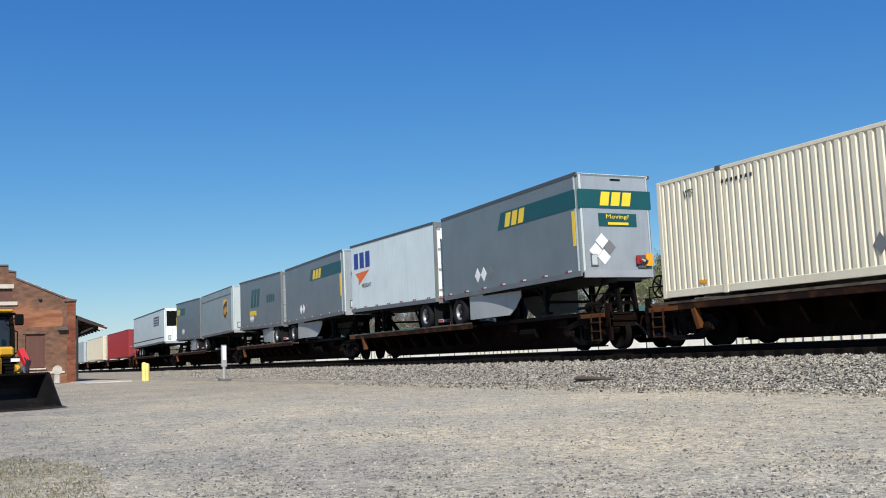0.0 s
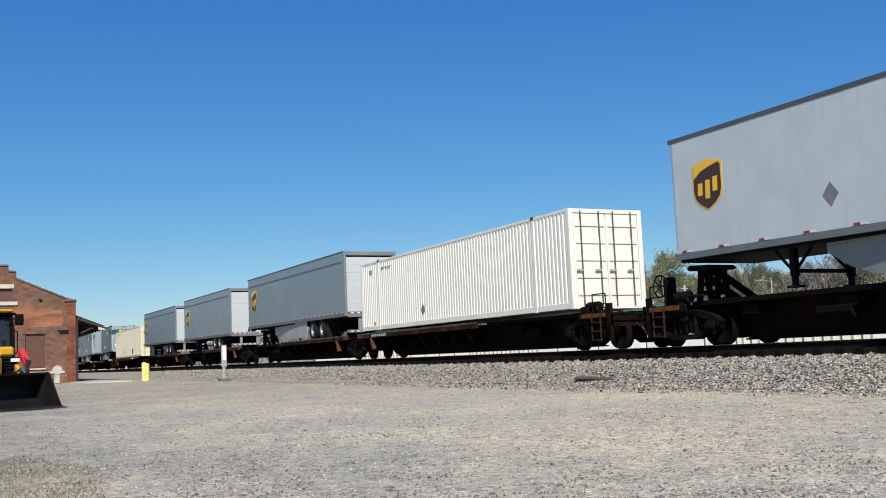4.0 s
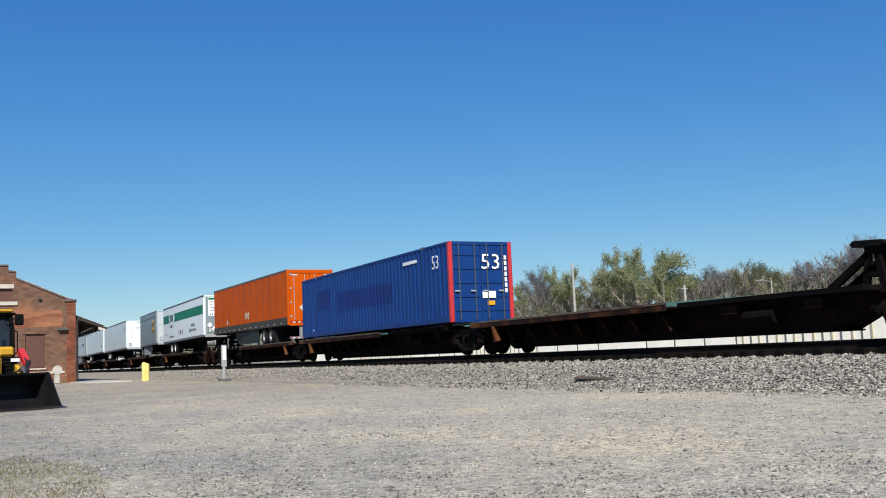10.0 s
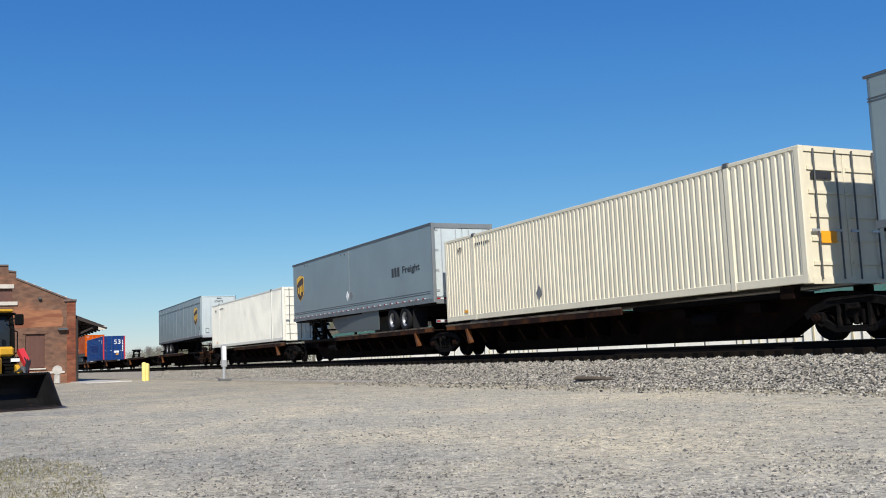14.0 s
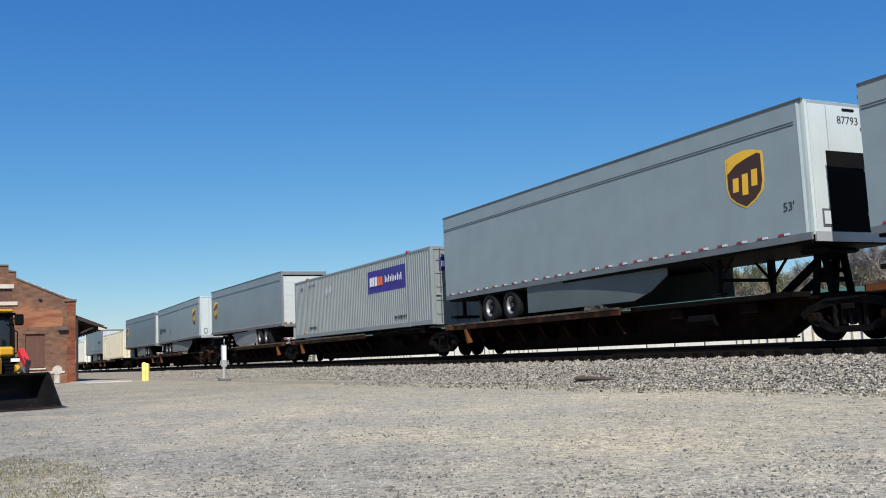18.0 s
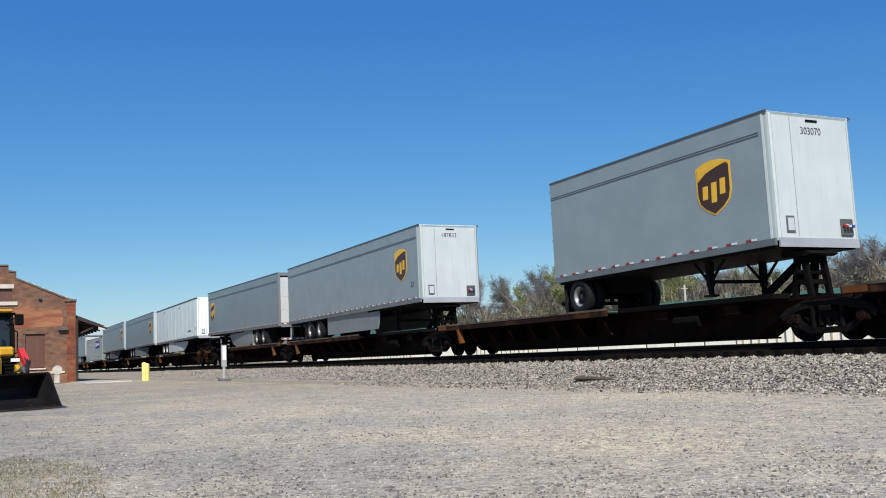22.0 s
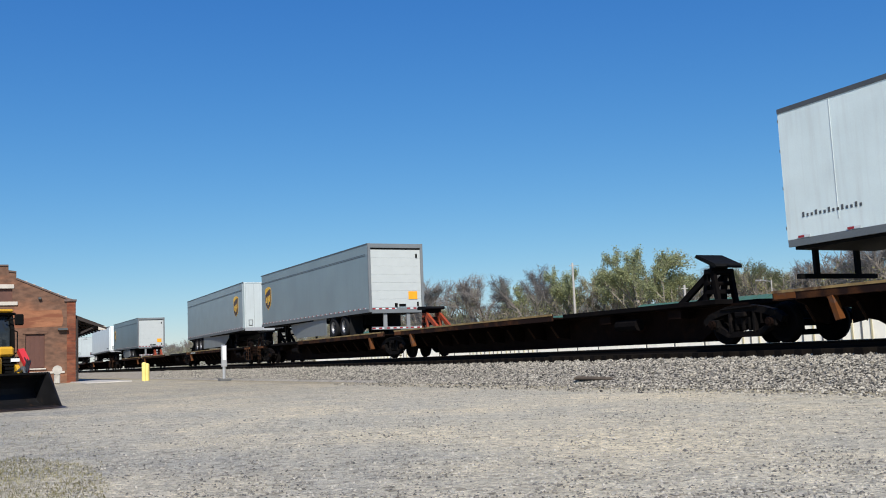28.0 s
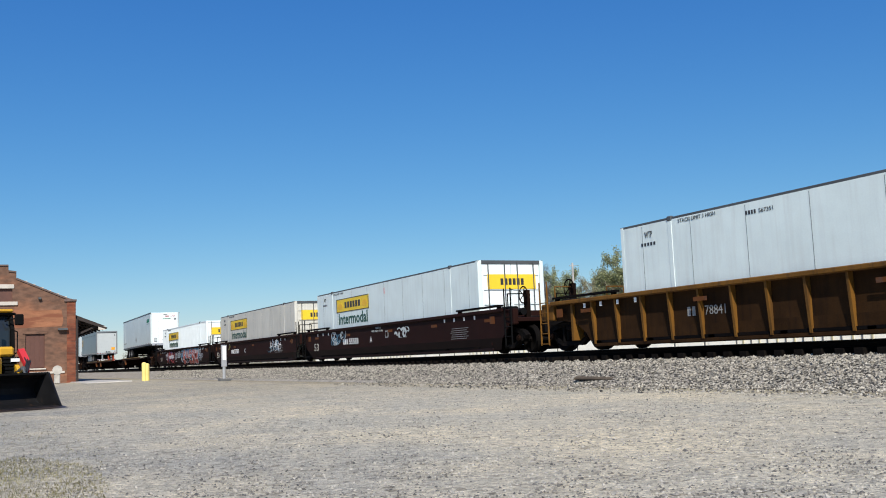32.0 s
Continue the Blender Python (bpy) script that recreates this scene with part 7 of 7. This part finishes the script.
tagged(part_x, "pale round-topped concrete marker by the depot", "marker")
part_x.matrix_world = pose(-76.5, 6.35, 0.0)

# ---- yard posts ----
SHEDGREY = surface("grey_trim_strip", (0.12, 0.12, 0.12), 0.5, vary=0.1)
SAFETY = surface("yellow_safety_paint", (0.82, 0.68, 0.22), 0.5, vary=0.1, patch=(0.45, 0.33, 0.10), patch_at=0.64)
bol = new("bollard", shape(None, lambda bm: [bar(bm, (0, -0.10, -0.05), (0, -0.10, 1.2), 0.16, 12), bar(bm, (0, 0.10, -0.05), (0, 0.10, 1.12), 0.16, 12), bar(bm, (0, -0.10, 1.2), (0, -0.10, 1.28), 0.16, 12, 0.08), bar(bm, (0, 0.10, 1.12), (0, 0.10, 1.2), 0.16, 12, 0.08)], SAFETY))
tagged(bol, "pair of yellow painted steel bollards on the gravel", "bollard")
bol.matrix_world = pose(-70.1, 11.58, 0.0)
post = new("marker_post")
tagged(post, "white steel signal marker post beside the track", "post")
part("pole", shape(None, lambda bm: bar(bm, (0, 0, -0.1), (0, 0, 1.1), 0.09, 8), ALU), post)
part("case", shape(None, lambda bm: cbox(bm, -0.10, 0.10, -0.15, 0.15, 0.7, 1.95, 0.03), ALU), post, "tall white case")
part("case_plate", shape(None, lambda bm: box(bm, 0.102, 0.11, -0.1, 0.1, 1.1, 1.88), PLACARD), post)
part("foot", shape(None, lambda bm: cbox(bm, -0.3, 0.3, -0.3, 0.3, -0.1, 0.05, 0.02), SHEDGREY), post)
post.matrix_world = pose(-55.2, 13.45, 0.05)

# ---- wheel loader at the edge of the yard ----
CATYELLOW = surface("yellow_machine_paint", (0.55, 0.30, 0.018), 0.45, vary=0.08, patch=(0.35, 0.2, 0.03), patch_at=0.68)
BLADE = surface("scuffed_black_steel", (0.010, 0.010, 0.011), 0.5, vary=0.3, scale=3, patch=(0.06, 0.035, 0.022), patch_at=0.64, patch_scale=2.5, gloss=0.25)
GLASS = bpy.data.materials.new("cab_glass")
GLASS.use_nodes = True
GLASS.node_tree.nodes["Principled BSDF"].inputs["Base Color"].default_value = (0.02, 0.025, 0.03, 1)
GLASS.node_tree.nodes["Principled BSDF"].inputs["Roughness"].default_value = 0.05
loader = new("tractor_loader")
tagged(loader, "yellow tractor loader with a black front bucket lowered", "loader")
# local x points forward, the bucket in front


def bucket(bm):
    n = 9
    out, inn = [], []
    for k in range(n):
        a = radians(-70 - k * 20)
        out.append((0.62 + 0.55 * math.cos(a), 0.45 + 0.45 * math.sin(a)))
        inn.append((0.62 + 0.49 * math.cos(a), 0.45 + 0.40 * math.sin(a)))
    pts = [(1.18, 0.0)] + out + [(0.62, 0.90), (0.60, 0.85)] + inn[::-1] + [(1.15, 0.05)]
    prism(bm, pts, -1.2, 1.21)
    for y in (-1.2, 1.16):
        prism(bm, [(1.15, 0.02)] + out + [(0.66, 0.89)], y, y + 0.05)


b = part("bucket", shape(None, bucket, BLADE), loader, "scuffed black loader bucket turned at an angle", (0.452, -0.353, 0), (0, 0, radians(18)))
part("cutting_edge", shape(None, lambda bm: prism(bm, [(1.02, 0.0), (1.34, 0.0), (1.06, 0.06)], -1.22, 1.25), surface("worn_cutting_edge", (0.09, 0.065, 0.05), 0.4, 0.6, vary=0.25)), b)
for y in (-0.62, 0.60):
    part("lift_arm", shape("arm", lambda bm: prism(bm, [(0.02, 0.42), (0.05, 0.58), (-0.7, 1.12), (-1.5, 1.32), (-1.5, 1.16), (-0.8, 0.96)], 0, 0.1), CATYELLOW), loader, "yellow lift arm", (0, y, 0))
    part("cylinder", shape("ram", lambda bm: [bar(bm, (-0.9, 0.05, 0.85), (-0.2, 0.05, 1.02), 0.06, 8), bar(bm, (-0.2, 0.05, 1.02), (0.05, 0.05, 0.75), 0.03, 8)], TRIM), loader, "hydraulic cylinder", (0, y, 0))
part("hood", shape(None, lambda bm: cbox(bm, -1.9, -0.45, -0.42, 0.22, 0.75, 1.36, 0.08), CATYELLOW), loader, "yellow engine hood")
part("chassis", shape(None, lambda bm: cbox(bm, -3.6, -0.3, -0.4, 0.4, 0.5, 0.85, 0.04), TRIM), loader)
def cab_frame(bm):
    for y in (-0.78, 0.70):
        post_pts = [(-1.38, 0.9), (-1.32, 1.5), (-1.36, 2.05), (-1.52, 2.46)]
        for p, q in zip(post_pts, post_pts[1:]):
            beam(bm, (p[0], y + 0.04, p[1]), (q[0], y + 0.04, q[1]), 0.09, 0.11)
        beam(bm, (-2.85, y + 0.04, 0.9), (-2.75, y + 0.04, 2.46), 0.09, 0.10)
        cbox(bm, -2.85, -1.38, y, y + 0.08, 0.86, 1.22, 0.02)
    cbox(bm, -1.45, -1.34, -0.70, 0.70, 0.86, 1.3, 0.02)
    cbox(bm, -2.85, -2.76, -0.70, 0.70, 0.86, 1.3, 0.02)


cab = part("cab", shape(None, cab_frame, CHASSIS), loader, "dark cab frame")
part("cab_roof", shape(None, lambda bm: cbox(bm, -3.0, -1.36, -0.86, 0.84, 2.46, 2.53, 0.03), CHASSIS), cab, "dark cab roof")
part("roof_cap", shape(None, lambda bm: cbox(bm, -2.95, -1.30, -0.82, 0.76, 2.53, 2.62, 0.035), CATYELLOW), cab, "yellow roof cap")
part("windscreen", shape(None, lambda bm: prism(bm, [(-1.40, 1.3), (-1.37, 1.3), (-1.41, 2.05), (-1.56, 2.46), (-1.59, 2.46), (-1.44, 2.05)], -0.69, 0.69), GLASS), cab, "dark glass windscreen")
part("side_glass", shape(None, lambda bm: box(bm, -2.75, -1.42, 0.735, 0.75, 1.24, 2.45), GLASS), cab)
part("rear_glass", shape(None, lambda bm: box(bm, -2.83, -2.80, -0.69, 0.69, 1.3, 2.45), GLASS), cab)
part("grab_bar", shape(None, lambda bm: [bar(bm, (-1.2, 0.82, 1.45), (-1.2, 0.82, 2.0), 0.018, 6), bar(bm, (-1.2, 0.82, 2.0), (-1.34, 0.76, 2.05), 0.018, 6), bar(bm, (-1.2, 0.82, 1.45), (-1.34, 0.76, 1.4), 0.018, 6)], CHASSIS), cab, "thin black grab bar")
part("side_cover", shape(None, lambda bm: cbox(bm, -1.3, -0.7, 0.20, 0.60, 1.34, 1.60, 0.06), CATYELLOW), loader, "yellow engine side cover")
part("side_grille", shape(None, lambda bm: [cbox(bm, -1.25, -0.72, 0.32, 0.72, 0.9 + k * 0.09, 0.97 + k * 0.09, 0.01) for k in range(5)], CHASSIS), loader, "black slatted grille")
part("label_plate", shape(None, lambda bm: box(bm, -0.715, -0.70, 0.50, 0.72, 1.20, 1.29), PLACARD), loader)
for k in range(3):
    part("hydraulic_hose", shape(None, lambda bm: [bar(bm, (-0.9, 0.80 + 0.05 * k, 1.45 - 0.05 * k), (-0.6, 0.86 + 0.05 * k, 1.20), 0.022, 6), bar(bm, (-0.6, 0.86 + 0.05 * k, 1.20), (-0.2, 0.72, 0.85), 0.022, 6)], HOSE), loader, "black hydraulic hose")
part("mirror", shape(None, lambda bm: [cbox(bm, -1.1, -1.04, 0.70, 0.94, 2.17, 2.47, 0.03), bar(bm, (-1.4, 0.56, 2.3), (-1.07, 0.74, 2.36), 0.02, 6)], CHASSIS), cab, "black side mirror")
part("exhaust", shape(None, lambda bm: bar(bm, (-1.0, 0.25, 1.45), (-1.0, 0.25, 2.2), 0.05, 8), TRIM), loader)
part("ram_guard", shape(None, lambda bm: [beam(bm, (-0.95, 0.82, 1.50), (-0.62, 0.90, 1.10), 0.16, 0.14), bar(bm, (-0.62, 0.90, 1.10), (-0.45, 0.84, 0.92), 0.05, 8)], RED), loader, "red hydraulic ram guard")
for x, r, w in ((-0.75, 0.48, 0.3), (-2.75, 0.75, 0.45)):
    for y in (-1, 1):
        def tyre(bm):
            lathe(bm, [(r * 0.5, -w / 2), (r * 0.9, -w / 2), (r, -w / 3), (r, w / 3), (r * 0.9, w / 2), (r * 0.5, w / 2)], 24)
            for k in range(16):
                a = k * math.tau / 16
                box(bm, r * math.cos(a) - 0.03, r * math.cos(a) + 0.03, -w / 2, w / 2, r * math.sin(a) - 0.03, r * math.sin(a) + 0.03)
        t = part("tyre", shape(("ltyre", r), tyre, RUBBER), loader, "lugged rubber tyre", (x, y * 0.72, r))
        part("rim", shape(("lrim", r), lambda bm: lathe(bm, [(0.001, -0.05), (r * 0.5, -0.12), (r * 0.52, 0.12), (0.001, 0.05)], 18), CATYELLOW), t)
LOADER_AT = (-27.0, 0.88)
loader.matrix_world = pose(LOADER_AT[0], LOADER_AT[1], 0.0, 0, 0, 15)

# ---- storage sheds beyond the track ----
SHEDROOF = surface("green_metal_roof", (0.042, 0.115, 0.082), 0.7, vary=0.08, streak=0.3)
SHEDWALL = surface("cream_metal_wall", (0.90, 0.86, 0.74), 0.55, vary=0.05, streak=0.08, dirt=(0.45, 0.42, 0.35))
SHEDDOOR = surface("pale_roller_door", (0.90, 0.87, 0.77), 0.5, vary=0.06)
SHEDSTRIPE = surface("yellow_trim_strip", (0.46, 0.41, 0.26), 0.5, vary=0.1)


def shed(x0, x1, y, h, ridge, label, group="storage sheds"):
    e = new("storage_shed")
    tagged(e, label, "building", group)
    n = x1 - x0
    part("wall", shape(None, lambda bm: [box(bm, 0, n, 0, 0.15, -0.1, h), box(bm, 0, n, 7.85, 8, -0.1, h), prism(bm, [(0.15, -0.1), (7.85, -0.1), (7.85, h), (4, ridge - 0.1), (0.15, h)], 0, 0.15, "x"), prism(bm, [(0.15, -0.1), (7.85, -0.1), (7.85, h), (4, ridge - 0.1), (0.15, h)], n - 0.15, n, "x")], SHEDWALL), e, "cream sheet metal walls")
    for a, b, z0, z1 in ((-0.4, 4.0, h - 0.1, ridge), (4.0, 8.4, ridge, h - 0.1)):
        part("roof", shape(None, lambda bm: prism(bm, [(a, z0), (b, z1), (b, z1 + 0.1), (a, z0 + 0.1)], -0.4, n + 0.4, "x"), SHEDROOF), e, "green ribbed metal roof")
    rib = shape(("shed_rib", h, ridge), lambda bm: beam(bm, (0, -0.4, h + 0.02), (0, 4.0, ridge + 0.12), 0.06, 0.06), SHEDROOF)
    k = 0
    while k * 1.2 < n:
        part("roof_rib", rib, e, at=(k * 1.2, 0, 0))
        k += 1
    door = shape(("shed_door", h), lambda bm: cbox(bm, 0, 2.5, -0.04, 0.0, 0.02, h - 0.5, 0.01), SHEDDOOR)
    strip = shape(("shed_strip", h), lambda bm: box(bm, 0, 0.1, -0.06, 0.0, 0, h - 0.15), SHEDGREY)
    yel = shape(("shed_yellow", h), lambda bm: box(bm, 0, 0.12, -0.07, 0.0, 0, h - 0.15), SHEDSTRIPE)
    k, x = 0, 0.5
    while x < n - 3:
        if (k // 4) % 2 == 0:
            part("roller_door", door, e, "pale roller door", at=(x + 0.15, 0, 0))
            part("trim_strip", strip, e, at=(x + 2.75, 0, 0))
        else:
            for q in range(4):
                part("trim_strip", strip if q % 2 else yel, e, at=(x + 0.35 + q * 0.72, 0, 0))
        x += 3.0
        k += 1
    e.matrix_world = pose(x0, y, 0, 0, 0, 12)
    return e


shed(-140.0, -73.0, 48.0, 3.0, 4.75, "long low storage shed with cream doors and a green roof")
shed(-70.0, -38.0, 52.0, 3.0, 4.6, "cream storage shed with a green metal roof")
shed(-36.0, -12.0, 44.0, 2.9, 3.85, "cream storage shed with a green metal roof")

# a low line of parked boxes and pale yard beyond the shed line
road = new("road", shape(None, lambda bm: box(bm, -420, 60, 33.0, 41.0, -0.05, 0.02), surface("pale_asphalt", (0.22, 0.21, 0.20), 0.9, vary=0.12, scale=0.5)))
tagged(road, "pale access road beyond the track", "road", kind="structure")


# ---- poles ----
POLE = surface("grey_weathered_pole", (0.42, 0.40, 0.37), 0.8, vary=0.15)
for x, y, h, arm in ((-124.0, 84.5, 14.2, False), (-214.0, 86.0, 12.8, False), (-80.0, 81.0, 7.7, True), (-98.0, 84.0, 8.6, False)):
    e = new("street_lamp" if arm else "utility_pole")
    tagged(e, "slender grey street lamp on an arm" if arm else "pale weathered utility pole among trees", "lamp" if arm else "pole")
    part("pole", shape(None, lambda bm: bar(bm, (0, 0, -0.2), (0, 0, h), 0.22 if not arm else 0.1, 8, 0.15 if not arm else 0.07), POLE), e)
    if arm:
        part("lamp_arm", shape(None, lambda bm: [bar(bm, (0, 0, h - 0.2), (-1.6, 0, h + 0.1), 0.05, 6), cbox(bm, -2.3, -1.5, -0.15, 0.15, h, h + 0.16, 0.04)], POLE), e)
    else:
        part("cross_arm", shape(None, lambda bm: box(bm, -0.06, 0.06, -0.55, 0.55, h - 0.5, h - 0.4), POLE), e)
    e.matrix_world = pose(x, y, 0)

# ---- trees ----
BARK = surface("grey_brown_bark", (0.22, 0.19, 0.165), 0.9, vary=0.25, scale=3)


def leaf_material(name, color, vary=0.3):
    """Thin young leaves that let light through, each clump in a shade of its own."""
    m = bpy.data.materials.new(name)
    m.use_nodes = True
    n, link = m.node_tree.nodes, m.node_tree.links.new
    geo, ramp = n.new("ShaderNodeNewGeometry"), n.new("ShaderNodeValToRGB")
    ramp.color_ramp.elements[0].color = (*[c * (1 - vary) for c in color], 1)
    ramp.color_ramp.elements[1].color = (*[c * (1 + vary) for c in color], 1)
    link(geo.outputs["Random Per Island"], ramp.inputs[0])
    dif, tr, mx = n.new("ShaderNodeBsdfDiffuse"), n.new("ShaderNodeBsdfTranslucent"), n.new("ShaderNodeMixShader")
    mx.inputs[0].default_value = 0.45
    for node in (dif, tr):
        link(ramp.outputs[0], node.inputs["Color"])
    link(dif.outputs[0], mx.inputs[1])
    link(tr.outputs[0], mx.inputs[2])
    link(mx.outputs[0], n["Material Output"].inputs["Surface"])
    n.remove(n["Principled BSDF"])
    return m


LEAFS = {
    "fresh": leaf_material("fresh_green_leaves", (0.31, 0.33, 0.17)),
    "olive": leaf_material("olive_buds", (0.33, 0.305, 0.17)),
    "brown": leaf_material("grey_brown_twigs", (0.30, 0.28, 0.26), 0.25),
}


def grow(rnd, bm, tips, p, d, length, r, level):
    q = p + d * length
    bar(bm, p, q, r, 5 if level < 2 else 3, r * 0.62)
    if level >= 4:
        tips.append((p, q))
        return
    n = 3 if level < 3 else 4
    for k in range(n):
        f = 0.55 + 0.45 * (k + 1) / n
        s = p + d * (length * f)
        a = rnd.random() * math.tau
        side = d.orthogonal().normalized()
        side = Matrix.Rotation(a, 3, d) @ side
        spread = 0.34 + 0.40 * rnd.random()
        nd = (d * (1 - 0.25 * spread) + side * spread + Vector((0, 0, 0.24))).normalized()
        grow(rnd, bm, tips, s, nd, length * (0.62 + 0.2 * rnd.random()), r * 0.55, level + 1)
    tips.append((p, q))


def tree_kind(seed, leaf, density, height):
    """A trunk with limbs, and a crown of many small leaf clumps and twigs; scaled to its height."""
    rnd = random.Random(seed)
    bm, tips = bmesh.new(), []
    grow(rnd, bm, tips, Vector((0, 0, -0.2)), Vector((0.03, 0.02, 1)).normalized(), 3.6, 0.30, 0)
    top = max(v.co.z for v in bm.verts)
    k = height / (top + 0.6)
    for v in bm.verts:
        v.co.z *= k
        v.co.x *= k
        v.co.y *= k
    trunk = bpy.data.meshes.new("trunk")
    bm.to_mesh(trunk)
    bm.free()
    trunk.materials.append(BARK)
    v, f = [], []
    for p, q in tips:
        p, q = p * k, q * k
        if p.z < height * 0.22:
            continue
        for i in range(density):
            c = p + (q - p) * rnd.random() + Vector((rnd.gauss(0, 0.19), rnd.gauss(0, 0.19), rnd.gauss(0, 0.19)))
            s = (0.03 + 0.05 * rnd.random()) if leaf != "brown" else 0.30 + 0.25 * rnd.random()
            a = Vector((rnd.gauss(0, 1), rnd.gauss(0, 1), rnd.gauss(0, 1))).normalized()
            b = a.orthogonal().normalized()
            if leaf == "brown":
                b *= 0.035
            n0 = len(v)
            v += [c - a * s, c + b * s, c + a * s, c - b * s]
            f.append((n0, n0 + 1, n0 + 2, n0 + 3))
    crown = bpy.data.meshes.new("crown")
    crown.from_pydata([tuple(c) for c in v], [], f)
    crown.materials.append(LEAFS[leaf])
    return trunk, crown


KINDS = [tree_kind(3, "fresh", 95, 12.0), tree_kind(8, "fresh", 80, 12.0), tree_kind(21, "olive", 75, 12.0), tree_kind(34, "brown", 34, 12.0), tree_kind(55, "brown", 36, 12.0)]
NOTES = ["tree with sparse fresh green spring leaves", "tree with yellow-green young leaves", "sparse tree with olive spring buds", "bare grey-brown tree in early spring", "bare twiggy tree with thin limbs"]


def tree(x, y, h, k, turn):
    e = new("tree")
    tagged(e, NOTES[k], "tree", "trees beyond the sheds")
    part("trunk", KINDS[k][0], e, "grey-brown trunk with limbs")
    part("crown", KINDS[k][1], e)
    s = h / 11.0
    e.matrix_world = pose(x, y, -0.05, 0, 0, turn) @ Matrix.Diagonal((s * 1.12, s * 1.12, s, 1))


for x, y, h, k in ((-181, 90, 16.5, 3), (-172, 93, 14.5, 2), (-163, 90, 16.0, 3), (-155, 94, 14.0, 0), (-147, 90, 15.8, 4), (-139, 92, 13.5, 0), (-131, 90, 14.5, 1), (-124, 94, 13.0, 2), (-112, 88, 15.6, 1), (-117, 90, 13.4, 0), (-107, 89, 13.2, 0), (-125, 92, 12.5, 2),
                   (-110, 93, 12.0, 1), (-100, 89, 11.0, 3), (-95, 94, 10.5, 2), (-90, 90, 11.0, 1), (-84, 93, 10.0, 3), (-79, 90, 10.8, 4), (-74, 92, 11.6, 3), (-69, 89, 12.5, 4), (-63, 90, 13.0, 3), (-57, 92, 11.0, 0), (-50, 90, 12.0, 4),
                   (-192, 92, 15.0, 4), (-204, 95, 15.5, 3), (-216, 92, 14.0, 2), (-230, 96, 13.0, 4), (-246, 92, 12.5, 3), (-262, 95, 12.0, 2), (-282, 96, 12.0, 4), (-302, 94, 12.5, 3), (-325, 96, 12.0, 2), (-345, 92, 16.5, 3), (-356, 94, 15.0, 4), (-380, 96, 11.5, 3), (-410, 97, 11.5, 4), (-445, 97, 12.5, 2), (-480, 98, 13.0, 4), (-520, 98, 13.0, 3), (-570, 98, 13.0, 4)):
    tree(x, y, h, k, (x * 37) % 360)
rnd = random.Random(19)
x = -47.0
while x > -300:
    # a second, looser row behind
    tree(x, 99 + 9 * rnd.random(), 8.5 + 3.2 * rnd.random() + (1.8 if x < -105 else 0), rnd.choice((0, 1, 2, 2, 3, 4)), rnd.random() * 360)
    x -= 5.5 + 4 * rnd.random()

# thicket under the trees: twigs and young leaves in drifts
def thicket(name, label, seed, count, mat, tall, slim, size, lo):
    rnd = random.Random(seed)
    tv, tf = [], []
    while len(tf) < count:
        x = -40 - 560 * rnd.random() ** 1.7
        y = 85 + 14 * rnd.random()
        drift = noise.noise((x * 0.06, y * 0.12, seed))
        if drift < lo:
            continue
        hmax = tall * (1.0 + 0.45 * noise.noise((x * 0.11, y * 0.1, seed + 5))) + (1.5 if x < -200 else 0)
        z = max(0.1, hmax * rnd.random() ** 0.8)
        c, s = Vector((x, y, z)), size * (0.6 + 0.8 * rnd.random())
        a = Vector((rnd.gauss(0, 0.5 if slim < 0.3 else 1), rnd.gauss(0, 0.5 if slim < 0.3 else 1), rnd.gauss(0, 1))).normalized()
        b = a.orthogonal().normalized() * slim
        n0 = len(tv)
        tv += [tuple(c - a * s), tuple(c + b * s), tuple(c + a * s), tuple(c - b * s)]
        tf.append((n0, n0 + 1, n0 + 2, n0 + 3))
    me = bpy.data.meshes.new(name)
    me.from_pydata(tv, [], tf)
    me.materials.append(mat)
    tagged(new(name, me), label, "bushes", kind="stuff")


thicket("thicket", "grey-brown bare twigs of the undergrowth below the trees", 77, 60000, leaf_material("thicket_twigs", (0.26, 0.23, 0.19), 0.35), 9.0, 0.06, 0.65, -0.9)
thicket("thicket", "yellow-green young leaves of the undergrowth below the trees", 78, 60000, leaf_material("thicket_leaves", (0.26, 0.255, 0.13), 0.4), 7.5, 0.6, 0.15, -0.12)

motions()
